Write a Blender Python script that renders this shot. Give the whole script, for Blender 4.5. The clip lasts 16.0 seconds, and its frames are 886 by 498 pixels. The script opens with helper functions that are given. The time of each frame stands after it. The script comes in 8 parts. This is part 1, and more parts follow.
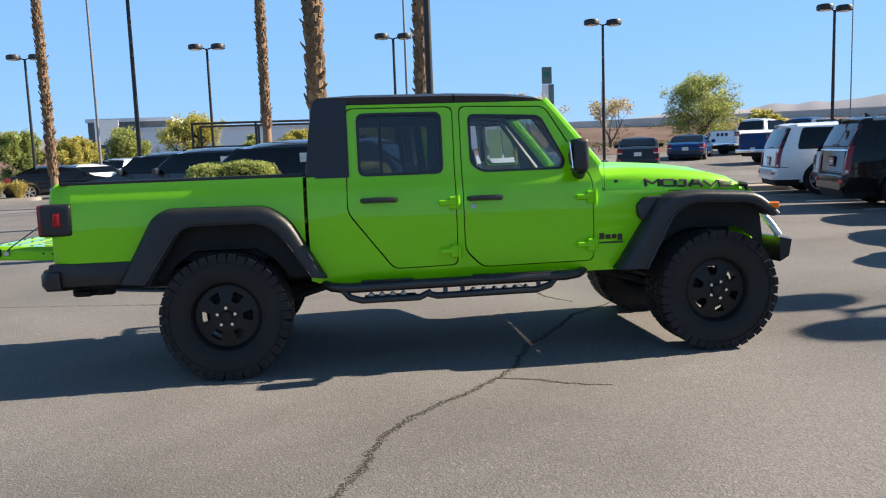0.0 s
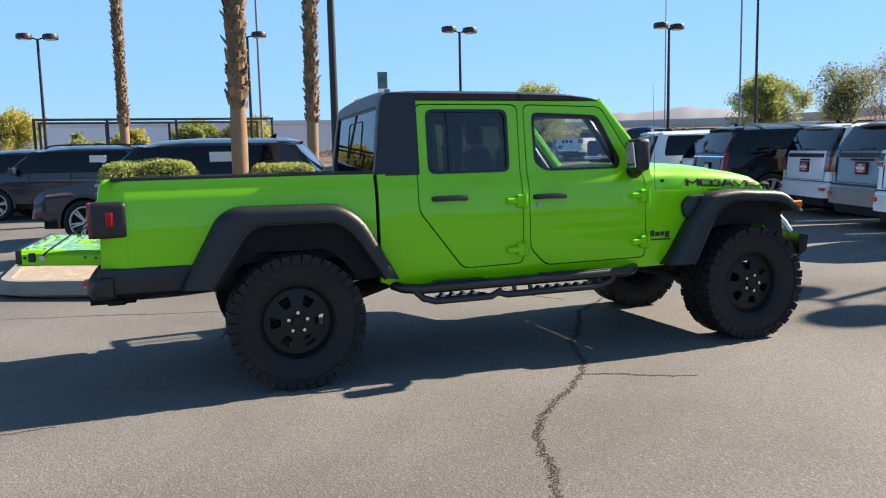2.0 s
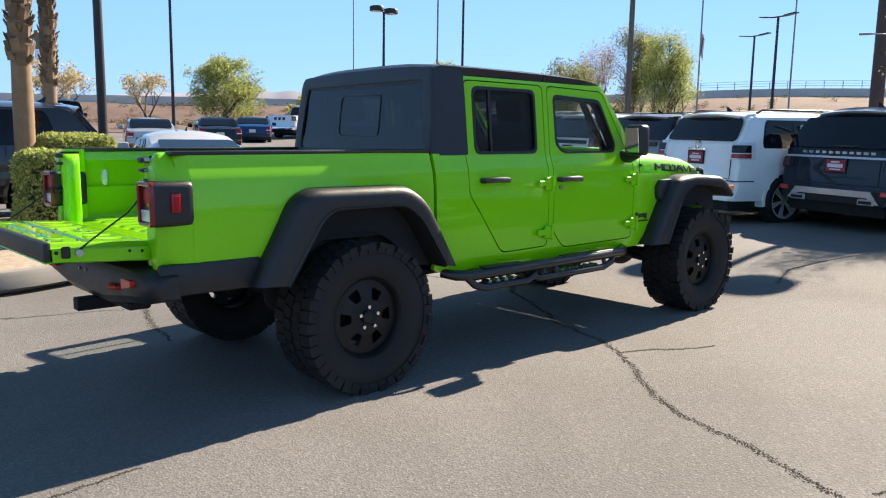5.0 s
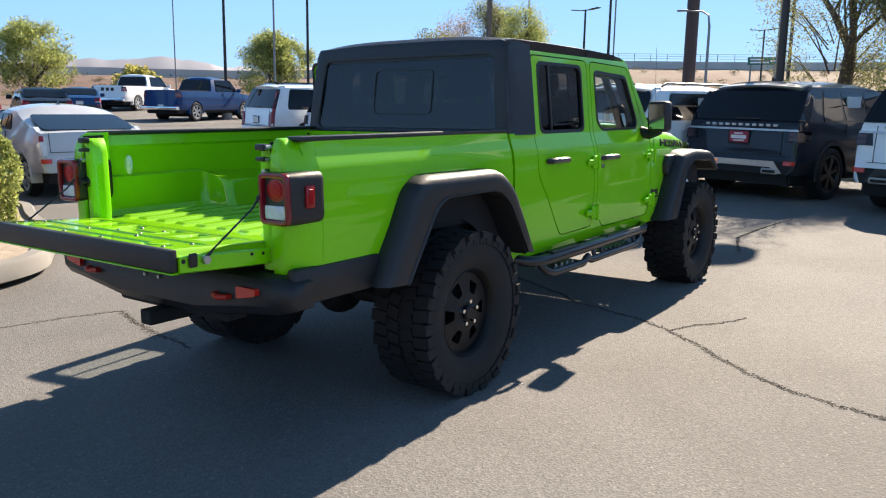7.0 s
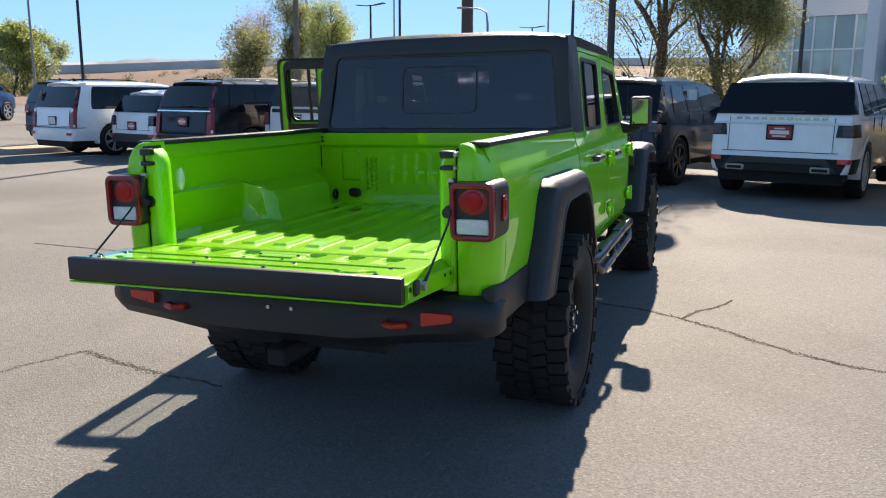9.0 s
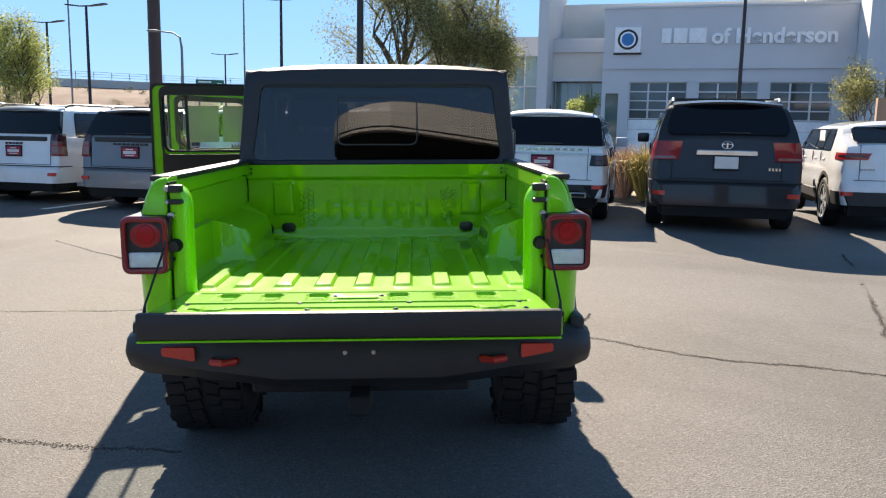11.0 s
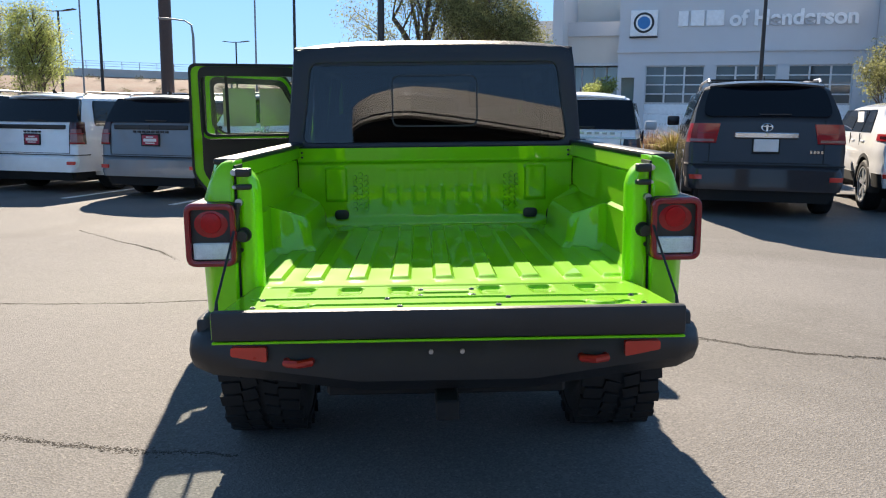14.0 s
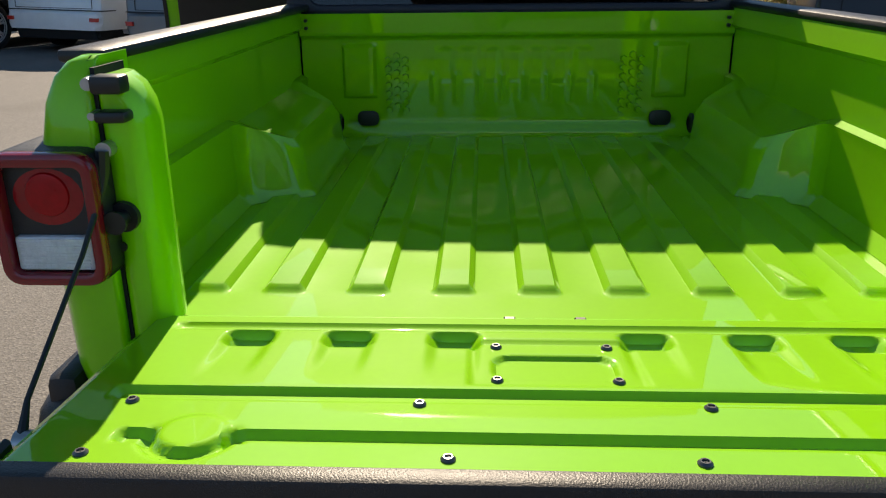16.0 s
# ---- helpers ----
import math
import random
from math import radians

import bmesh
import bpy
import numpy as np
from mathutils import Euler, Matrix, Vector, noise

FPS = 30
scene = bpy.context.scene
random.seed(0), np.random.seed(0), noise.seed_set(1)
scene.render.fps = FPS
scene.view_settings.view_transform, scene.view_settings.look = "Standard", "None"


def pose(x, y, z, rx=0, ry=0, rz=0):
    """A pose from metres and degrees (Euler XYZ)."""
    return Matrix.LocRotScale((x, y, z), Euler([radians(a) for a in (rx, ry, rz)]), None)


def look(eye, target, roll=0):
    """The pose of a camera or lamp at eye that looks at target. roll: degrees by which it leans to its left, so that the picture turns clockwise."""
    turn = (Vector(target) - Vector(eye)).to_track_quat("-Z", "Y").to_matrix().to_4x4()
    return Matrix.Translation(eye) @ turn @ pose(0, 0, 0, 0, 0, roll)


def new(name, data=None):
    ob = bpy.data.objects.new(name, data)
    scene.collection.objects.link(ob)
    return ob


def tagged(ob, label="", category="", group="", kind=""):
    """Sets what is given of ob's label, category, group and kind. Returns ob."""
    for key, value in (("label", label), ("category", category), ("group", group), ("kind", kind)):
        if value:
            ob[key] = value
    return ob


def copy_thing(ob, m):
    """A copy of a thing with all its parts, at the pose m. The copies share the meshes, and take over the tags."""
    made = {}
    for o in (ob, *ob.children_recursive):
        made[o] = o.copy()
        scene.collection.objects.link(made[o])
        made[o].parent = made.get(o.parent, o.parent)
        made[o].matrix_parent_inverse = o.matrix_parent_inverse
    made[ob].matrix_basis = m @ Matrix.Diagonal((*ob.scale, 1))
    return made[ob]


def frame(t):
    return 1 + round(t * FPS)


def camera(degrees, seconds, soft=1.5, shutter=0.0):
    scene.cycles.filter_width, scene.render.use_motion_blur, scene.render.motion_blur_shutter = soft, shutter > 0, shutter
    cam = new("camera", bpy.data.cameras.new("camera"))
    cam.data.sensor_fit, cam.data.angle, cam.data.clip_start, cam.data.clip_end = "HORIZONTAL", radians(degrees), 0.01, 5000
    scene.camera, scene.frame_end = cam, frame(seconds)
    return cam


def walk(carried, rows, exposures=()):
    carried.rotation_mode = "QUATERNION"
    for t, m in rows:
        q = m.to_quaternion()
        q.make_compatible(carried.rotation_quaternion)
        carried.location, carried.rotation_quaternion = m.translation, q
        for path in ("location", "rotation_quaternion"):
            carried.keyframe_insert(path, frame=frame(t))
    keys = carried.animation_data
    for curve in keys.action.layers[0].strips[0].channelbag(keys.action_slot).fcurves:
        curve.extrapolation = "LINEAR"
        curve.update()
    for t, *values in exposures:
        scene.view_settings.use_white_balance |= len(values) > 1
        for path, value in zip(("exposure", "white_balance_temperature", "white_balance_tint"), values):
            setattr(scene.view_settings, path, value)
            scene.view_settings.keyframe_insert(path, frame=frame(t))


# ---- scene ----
cam = camera(57.6, 16.0, soft=1.15)
PATH = [
    (0, (0.946, -6.446, 1.503), (1.142, -4.471, 1.259), -2.1),
    (0.5, (0.527, -6.333, 1.505), (0.858, -4.376, 1.257), -1.9),
    (1, (0.099, -6.269, 1.498), (0.548, -4.336, 1.253), -1.6),
    (1.5, (-0.301, -6.206, 1.519), (0.219, -4.290, 1.273), -1.4),
    (2, (-0.671, -6.027, 1.505), (-0.057, -4.139, 1.259), -1.3),
    (2.5, (-1.034, -5.855, 1.501), (-0.276, -4.022, 1.243), -0.9),
    (3, (-1.389, -5.673, 1.519), (-0.520, -3.892, 1.247), -0.6),
    (3.5, (-1.688, -5.399, 1.496), (-0.697, -3.685, 1.214), -0.2),
    (4, (-1.988, -5.136, 1.484), (-0.890, -3.490, 1.193), 0.2),
    (4.2, (-2.143, -5.013, 1.493), (-0.988, -3.407, 1.203), 0.4),
    (6.3, (-3.142, -3.802, 1.544), (-1.677, -2.484, 1.201), 0.8),
    (6.5, (-3.217, -3.636, 1.553), (-1.714, -2.363, 1.206), 0.7),
    (7, (-3.409, -3.265, 1.538), (-1.822, -2.104, 1.172), 0.9),
    (7.5, (-3.592, -2.881, 1.556), (-1.939, -1.821, 1.177), 1.2),
    (8, (-3.710, -2.475, 1.542), (-1.984, -1.538, 1.167), 0.8),
    (8.5, (-3.839, -2.067, 1.531), (-2.048, -1.261, 1.156), 0.7),
    (9, (-3.948, -1.677, 1.539), (-2.101, -1.006, 1.167), 0.3),
    (9.5, (-3.949, -1.240, 1.525), (-2.040, -0.771, 1.156), 0.2),
    (10, (-3.977, -0.816, 1.521), (-2.028, -0.562, 1.154), 0.7),
    (10.2, (-3.988, -0.651, 1.523), (-2.026, -0.506, 1.162), 0.8),
    (12.3, (-4.607, 0.048, 1.553), (-2.630, -0.114, 1.292), 1.2),
    (12.5, (-4.636, 0.058, 1.550), (-2.657, -0.099, 1.304), 1.2),
    (13, (-4.519, 0.071, 1.526), (-2.538, -0.059, 1.284), 1.2),
    (13.5, (-4.232, 0.111, 1.515), (-2.256, 0.018, 1.218), 1.1),
    (14, (-3.880, 0.083, 1.496), (-1.908, 0.027, 1.170), 0.6),
    (14.5, (-3.519, 0.068, 1.502), (-1.549, 0.036, 1.158), 0.4),
    (15, (-3.110, 0.113, 1.502), (-1.144, 0.092, 1.132), 0.5),
    (15.5, (-2.728, 0.096, 1.470), (-0.795, 0.094, 0.955), 0.7),
    (16, (-2.363, 0.116, 1.476), (-0.477, 0.198, 0.812), 0.6),
]
walk(cam, [(t, look(eye, target, roll)) for t, eye, target, roll in PATH], [(0, 1.13, 6570, 11), (2, 1.26, 6600, 11), (4, 1.36, 6620, 12), (6.5, 1.34, 6640, 12), (10, 1.30, 6640, 12), (12.5, 1.32, 6640, 12), (14.5, 1.34, 6520, 12), (15, 1.32, 6540, 12), (15.5, 1.24, 6700, 12), (16, 0.74, 7050, 12)])

# ---- daylight: a low autumn sun ahead of the pickup, clear sky ----
SUN_ELEV, SUN_YAW = 34.7, 7.6
world = bpy.data.worlds.new("clear_sky")
scene.world = world
world.use_nodes = True
wn, wl = world.node_tree.nodes, world.node_tree.links
sky = wn.new("ShaderNodeTexSky")
sky.sky_type, sky.sun_disc = "NISHITA", False
sky.sun_elevation, sky.sun_rotation = radians(SUN_ELEV), radians(90 - SUN_YAW)
sky.altitude, sky.air_density, sky.dust_density, sky.ozone_density = 600, 1.0, 0.0, 3.0
wn["Background"].inputs[1].default_value = 0.087
haze = wn.new("ShaderNodeMix")              # dry desert air: the dome is more even than the pure model
haze.data_type = "RGBA"
haze.inputs[0].default_value = 0.86
haze.inputs[7].default_value = (1.38, 3.0, 5.55, 1)
wl.new(sky.outputs[0], haze.inputs[6])
place = wn.new("ShaderNodeTexCoord")        # a clear sky: palest at the horizon, deep blue overhead
height, depth, deep = wn.new("ShaderNodeSeparateXYZ"), wn.new("ShaderNodeMapRange"), wn.new("ShaderNodeMix")
depth.interpolation_type = "SMOOTHSTEP"
depth.inputs["From Min"].default_value, depth.inputs["From Max"].default_value = 0.10, 0.95
depth.inputs["To Min"].default_value, depth.inputs["To Max"].default_value = 1.0, 0.30
deep.data_type, deep.blend_type = "RGBA", "MULTIPLY"
deep.inputs[0].default_value = 1.0
wl.new(place.outputs["Generated"], height.inputs[0])
wl.new(height.outputs["Z"], depth.inputs["Value"])
wl.new(haze.outputs[2], deep.inputs[6])
wl.new(depth.outputs[0], deep.inputs[7])
wl.new(deep.outputs[2], wn["Background"].inputs[0])
sun_lamp = bpy.data.lights.new("sun", "SUN")
sun_lamp.energy, sun_lamp.angle, sun_lamp.color = 5.0, radians(0.53), (1.0, 0.875, 0.70)
sun = new("sun", sun_lamp)
sun_way = Vector((math.cos(radians(SUN_ELEV)) * math.cos(radians(SUN_YAW)), math.cos(radians(SUN_ELEV)) * math.sin(radians(SUN_YAW)), math.sin(radians(SUN_ELEV))))
sun.matrix_world = look(sun_way * 60, (0, 0, 0))

# ---- materials ----
def mat(name, col, rough=0.5, metal=0.0, coat=0.0, var=0.1, scale=6.0, bump=0.0, bscale=80.0, spec=0.5, rand=0.0, isle=0.0, coat_rough=0.03, dirt=None, dirt_amount=0.3):
    m = bpy.data.materials.new(name)
    m.use_nodes = True
    n, l = m.node_tree.nodes, m.node_tree.links
    p = n["Principled BSDF"]
    p.inputs["Metallic"].default_value = metal
    p.inputs["Specular IOR Level"].default_value = spec
    p.inputs["Coat Weight"].default_value = coat
    p.inputs["Coat Roughness"].default_value = coat_rough
    co = n.new("ShaderNodeTexCoord")
    big, fine = n.new("ShaderNodeTexNoise"), n.new("ShaderNodeTexNoise")
    big.inputs["Scale"].default_value, big.inputs["Detail"].default_value = scale, 4
    fine.inputs["Scale"].default_value, fine.inputs["Detail"].default_value = bscale, 3
    l.new(co.outputs["Object"], big.inputs["Vector"])
    l.new(co.outputs["Object"], fine.inputs["Vector"])
    hsv = n.new("ShaderNodeHueSaturation")
    hsv.inputs["Color"].default_value = (*col, 1)
    ramp = n.new("ShaderNodeMapRange")
    ramp.inputs["From Min"].default_value, ramp.inputs["From Max"].default_value = 0.3, 0.7
    ramp.inputs["To Min"].default_value, ramp.inputs["To Max"].default_value = 1 - var, 1 + var
    mix = n.new("ShaderNodeMath")
    mix.operation = "MULTIPLY_ADD"
    mix.inputs[1].default_value, mix.inputs[2].default_value = 0.35, 0.0
    add = n.new("ShaderNodeMath")
    add.operation = "MULTIPLY_ADD"
    add.inputs[1].default_value = 0.65
    l.new(fine.outputs["Fac"], mix.inputs[0])
    l.new(big.outputs["Fac"], add.inputs[0])
    l.new(mix.outputs[0], add.inputs[2])
    l.new(add.outputs[0], ramp.inputs["Value"])
    value = ramp.outputs[0]
    for amount, source, socket in ((rand, "ShaderNodeObjectInfo", "Random"), (isle, "ShaderNodeNewGeometry", "Random Per Island")):
        if amount:
            s = n.new(source)
            r = n.new("ShaderNodeMapRange")
            r.inputs["To Min"].default_value, r.inputs["To Max"].default_value = 1 - amount, 1 + amount
            l.new(s.outputs[socket], r.inputs["Value"])
            k = n.new("ShaderNodeMath")
            k.operation = "MULTIPLY"
            l.new(value, k.inputs[0])
            l.new(r.outputs[0], k.inputs[1])
            value = k.outputs[0]
    l.new(value, hsv.inputs["Value"])
    colour = hsv.outputs[0]
    if dirt:
        spots = n.new("ShaderNodeTexNoise")
        spots.inputs["Scale"].default_value, spots.inputs["Detail"].default_value = scale * 0.45, 8
        l.new(co.outputs["Object"], spots.inputs["Vector"])
        lim = n.new("ShaderNodeMapRange")
        lim.inputs["From Min"].default_value, lim.inputs["From Max"].default_value = 0.45, 0.72
        lim.inputs["To Max"].default_value = dirt_amount
        l.new(spots.outputs["Fac"], lim.inputs["Value"])
        mx = n.new("ShaderNodeMix")
        mx.data_type = "RGBA"
        mx.inputs["B"].default_value = (*dirt, 1)
        mx.inputs[7].default_value = (*dirt, 1)
        l.new(lim.outputs[0], mx.inputs[0])
        l.new(colour, mx.inputs[6])
        colour = mx.outputs[2]
    l.new(colour, p.inputs["Base Color"])
    rr = n.new("ShaderNodeMapRange")
    rr.inputs["To Min"].default_value, rr.inputs["To Max"].default_value = max(0.0, rough * 0.8), min(1.0, rough * 1.2)
    l.new(big.outputs["Fac"], rr.inputs["Value"])
    l.new(rr.outputs[0], p.inputs["Roughness"])
    if bump:
        b = n.new("ShaderNodeBump")
        b.inputs["Strength"].default_value, b.inputs["Distance"].default_value = min(1.0, bump), 0.004 if bump <= 1 else 0.004 * bump
        l.new(fine.outputs["Fac"], b.inputs["Height"])
        l.new(b.outputs[0], p.inputs["Normal"])
    return m


def glass(name, tint, ior=1.5, rough=0.0):
    """A pane: clear or tinted sheet with a Fresnel reflection."""
    m = bpy.data.materials.new(name)
    m.use_nodes = True
    n, l = m.node_tree.nodes, m.node_tree.links
    n.remove(n["Principled BSDF"])
    t, g, f, x = n.new("ShaderNodeBsdfTransparent"), n.new("ShaderNodeBsdfGlossy"), n.new("ShaderNodeLayerWeight"), n.new("ShaderNodeMixShader")
    p, a = n.new("ShaderNodeMath"), n.new("ShaderNodeMath")
    p.operation, a.operation = "POWER", "MULTIPLY_ADD"
    f0 = ((ior - 1) / (ior + 1)) ** 2
    f.inputs["Blend"].default_value, p.inputs[1].default_value = 0.5, 5.0
    a.inputs[1].default_value, a.inputs[2].default_value = 1 - f0, f0
    t.inputs[0].default_value = (*[c ** 0.5 for c in tint], 1)
    g.inputs["Roughness"].default_value = rough
    l.new(f.outputs["Facing"], p.inputs[0])
    l.new(p.outputs[0], a.inputs[0])
    l.new(a.outputs[0], x.inputs[0])
    l.new(t.outputs[0], x.inputs[1])
    l.new(g.outputs[0], x.inputs[2])
    l.new(x.outputs[0], n["Material Output"].inputs[0])
    return m


def leafy(name, col, isle=0.45, through_light=0.45):
    """Thin leaf: part of the light passes through it."""
    m = mat(name, col, 0.6, isle=isle, spec=0.3)
    n, l = m.node_tree.nodes, m.node_tree.links
    p, out = n["Principled BSDF"], n["Material Output"]
    t, x = n.new("ShaderNodeBsdfTranslucent"), n.new("ShaderNodeMixShader")
    l.new(p.inputs["Base Color"].links[0].from_socket, t.inputs[0])
    x.inputs[0].default_value = through_light
    l.new(p.outputs[0], x.inputs[1])
    l.new(t.outputs[0], x.inputs[2])
    l.new(x.outputs[0], out.inputs[0])
    return m


LIME = mat("lime_paint", (0.228, 0.69, 0.0008), 0.5, coat=0.8, var=0.03, scale=3, spec=0.12, coat_rough=0.02)
LIME_IN = mat("lime_bed_paint", (0.226, 0.56, 0.003), 0.55, coat=1.0, var=0.04, scale=5, coat_rough=0.03, spec=0.05, dirt=(0.19, 0.51, 0.03), dirt_amount=0.15)
PLASTIC = mat("grained_black_plastic", (0.014, 0.014, 0.016), 0.45, var=0.2, scale=9, bump=0.25, bscale=400, dirt=(0.05, 0.048, 0.046), dirt_amount=0.2)
HARDTOP = mat("black_hardtop", (0.014, 0.014, 0.021), 0.38, var=0.15, scale=5, bump=0.3, bscale=500)
SATIN = mat("satin_black_steel", (0.016, 0.016, 0.018), 0.32, var=0.2, scale=12, coat=0.2)
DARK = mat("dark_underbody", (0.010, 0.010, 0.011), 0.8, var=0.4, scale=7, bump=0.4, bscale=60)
RUBBER = mat("tyre_rubber", (0.008, 0.008, 0.009), 0.75, var=0.3, scale=10, bump=0.3, bscale=150, dirt=(0.035, 0.032, 0.03), dirt_amount=0.25)
RIM = mat("dark_wheel", (0.008, 0.008, 0.009), 0.5, metal=0.3, var=0.2)
CHROME = mat("chrome", (0.86, 0.87, 0.88), 0.12, metal=1.0, var=0.04)
STEEL = mat("scuffed_steel", (0.45, 0.46, 0.48), 0.35, metal=0.9, var=0.15, scale=20)
BOLTM = mat("dark_zinc_bolt", (0.14, 0.14, 0.145), 0.35, metal=0.8, var=0.15, scale=40)
TRIM = mat("black_trim", (0.012, 0.012, 0.014), 0.4, var=0.2)
SEAT = mat("black_upholstery", (0.020, 0.020, 0.022), 0.75, var=0.2, bump=0.5, bscale=300)
LENS_RED = mat("red_lens", (0.33, 0.005, 0.010), 0.3, spec=0.2, coat=0.6, var=0.15, scale=30, bump=0.3, bscale=120)
LENS_DARK = mat("dark_red_bezel", (0.22, 0.005, 0.012), 0.3, spec=0.3, coat=0.4, var=0.1)
BEZEL = mat("glossy_red_bezel", (0.22, 0.005, 0.014), 0.25, spec=0.3, coat=0.7, var=0.1)
LENS_CORE = mat("bright_red_lens_core", (0.40, 0.005, 0.009), 0.3, spec=0.2, coat=0.2, var=0.2, scale=50)
LENS_WHITE = mat("clear_lens", (0.70, 0.72, 0.76), 0.2, coat=1.0, var=0.15, scale=40, bump=0.6, bscale=140)
LENS_AMBER = mat("amber_lens", (0.85, 0.22, 0.01), 0.2, coat=1.0)
REFLECTOR = mat("red_reflector", (0.62, 0.020, 0.010), 0.3, coat=0.6, var=0.1)
TOWRED = mat("red_tow_hook", (0.45, 0.02, 0.012), 0.4, coat=0.3)
DECAL = mat("bronze_black_decal", (0.035, 0.020, 0.012), 0.5, var=0.2)
G_PRIV = glass("privacy_glass", (0.055, 0.058, 0.075), 1.62)
G_MID = glass("tinted_door_glass", (0.13, 0.145, 0.17), 1.55)
STICKER = mat("beige_window_sticker", (0.50, 0.44, 0.33), 0.8, var=0.1, scale=14)
G_CLEAR = glass("clear_glass", (0.80, 0.86, 0.85), 1.5)

# ---- shape helpers ----
I4 = Matrix.Identity(4)


def mesh_ob(name, bm, material, parent=None, angle=35, m=None):
    me = bpy.data.meshes.new(name)
    bmesh.ops.recalc_face_normals(bm, faces=bm.faces[:])
    for f in bm.faces:
        f.smooth = True
    bm.to_mesh(me)
    bm.free()
    me.set_sharp_from_angle(angle=radians(angle))
    for q in material if isinstance(material, (list, tuple)) else [material]:
        me.materials.append(q)
    ob = new(name, me)
    ob.parent = parent
    if m is not None:
        ob.matrix_basis = m
    return ob


def part(name, bm, material, parent, label="", m=None, angle=35):
    ob = mesh_ob(name, bm, material, parent, angle, m)
    if label:
        ob["label"] = label
    return ob


def thing(name, label, category, m=I4, group="", kind=""):
    """An Empty at the base of a thing."""
    ob = new(name)
    ob.empty_display_size = 0.2
    ob.matrix_basis = m
    return tagged(ob, label, category, group, kind)


def BM():
    return bmesh.new()


def box(bm, x0, x1, y0, y1, z0, z1, bevel=0.0, m=None, seg=1):
    r = bmesh.ops.create_cube(bm, size=1.0, matrix=Matrix.Translation(((x0 + x1) / 2, (y0 + y1) / 2, (z0 + z1) / 2)) @ Matrix.Diagonal((x1 - x0, y1 - y0, z1 - z0, 1)))
    vs = r["verts"]
    if m is not None:
        bmesh.ops.transform(bm, matrix=m, verts=vs)
    if bevel:
        es = list({e for v in vs for e in v.link_edges})
        bmesh.ops.bevel(bm, geom=es, offset=bevel, segments=seg, profile=0.5, affect="EDGES")
    return bm


def cyl(bm, a, b, r, r2=None, n=16, caps=True):
    a, b = Vector(a), Vector(b)
    turn = (b - a).to_track_quat("Z", "Y").to_matrix().to_4x4()
    bmesh.ops.create_cone(bm, cap_ends=caps, cap_tris=False, segments=n, radius1=r, radius2=r if r2 is None else r2, depth=(b - a).length, matrix=Matrix.Translation((a + b) / 2) @ turn)
    return bm


def loft(bm, rings, closed=True, caps=True):
    """Join rings of equal length by quads."""
    vs = [[bm.verts.new(p) for p in ring] for ring in rings]
    n = len(vs[0])
    for a, b in zip(vs, vs[1:]):
        for i in range(n if closed else n - 1):
            j = (i + 1) % n
            bm.faces.new((a[i], a[j], b[j], b[i]))
    if caps and closed:
        bm.faces.new(vs[0][::-1])
        bm.faces.new(vs[-1])
    return vs


def tube(bm, pts, r, n=10):
    """A round bar along pts; r: one radius or one a point."""
    pts = [Vector(p) for p in pts]
    rs = r if isinstance(r, (list, tuple)) else [r] * len(pts)
    rings, side = [], None
    for i, p in enumerate(pts):
        d = (pts[min(i + 1, len(pts) - 1)] - pts[max(i - 1, 0)]).normalized()
        if side is None:
            side = d.orthogonal().normalized()
        side = (side - d * side.dot(d)).normalized()
        up = d.cross(side)
        rings.append([p + rs[i] * (math.cos(2 * math.pi * k / n) * side + math.sin(2 * math.pi * k / n) * up) for k in range(n)])
    loft(bm, rings)
    return bm


def rpoly(pts, r, n=4):
    """A polygon with rounded corners."""
    out, k = [], len(pts)
    for i in range(k):
        p, a, b = Vector(pts[i]), Vector(pts[i - 1]), Vector(pts[(i + 1) % k])
        ra = r[i] if isinstance(r, (list, tuple)) else r
        d = min(ra, (a - p).length * 0.45, (b - p).length * 0.45)
        s, e = p + (a - p).normalized() * d, p + (b - p).normalized() * d
        for j in range(n + 1):
            t = j / n
            q = s * (1 - t) ** 2 + p * 2 * t * (1 - t) + e * t * t
            out.append((q.x, q.y))
    return out


def panel(outer, holes=(), f=0.85, side=-1, thick=0.02, zc=(), xc=(), bevel=0.0):
    """A sheet with holes in the xz plane, set out to y = side * f(x, z) and given a thickness inwards."""
    bm = BM()
    edges = []
    for ring in (outer, *holes):
        vs = [bm.verts.new((x, 0, z)) for x, z in ring]
        edges += [bm.edges.new((vs[i - 1], vs[i])) for i in range(len(vs))]
    bmesh.ops.triangle_fill(bm, use_beauty=True, edges=edges, normal=(0, -1, 0))
    for k, cuts in ((2, zc), (0, xc)):
        for c in cuts:
            co, no = Vector((0, 0, 0)), Vector((0, 0, 0))
            co[k], no[k] = c, 1
            bmesh.ops.bisect_plane(bm, geom=bm.verts[:] + bm.edges[:] + bm.faces[:], plane_co=co, plane_no=no, dist=1e-5)
    g = bmesh.ops.extrude_face_region(bm, geom=bm.faces[:])
    inner = {v for v in g["geom"] if isinstance(v, bmesh.types.BMVert)}
    for v in bm.verts:
        y = f(v.co.x, v.co.z) if callable(f) else f
        v.co.y = side * (y - (thick if v in inner else 0.0))
    if bevel:
        es = [e for e in bm.edges if len(e.link_faces) == 2 and e.calc_face_angle(0) > 1.0]
        bmesh.ops.bevel(bm, geom=es, offset=bevel, segments=2, profile=0.5, affect="EDGES")
    return bm


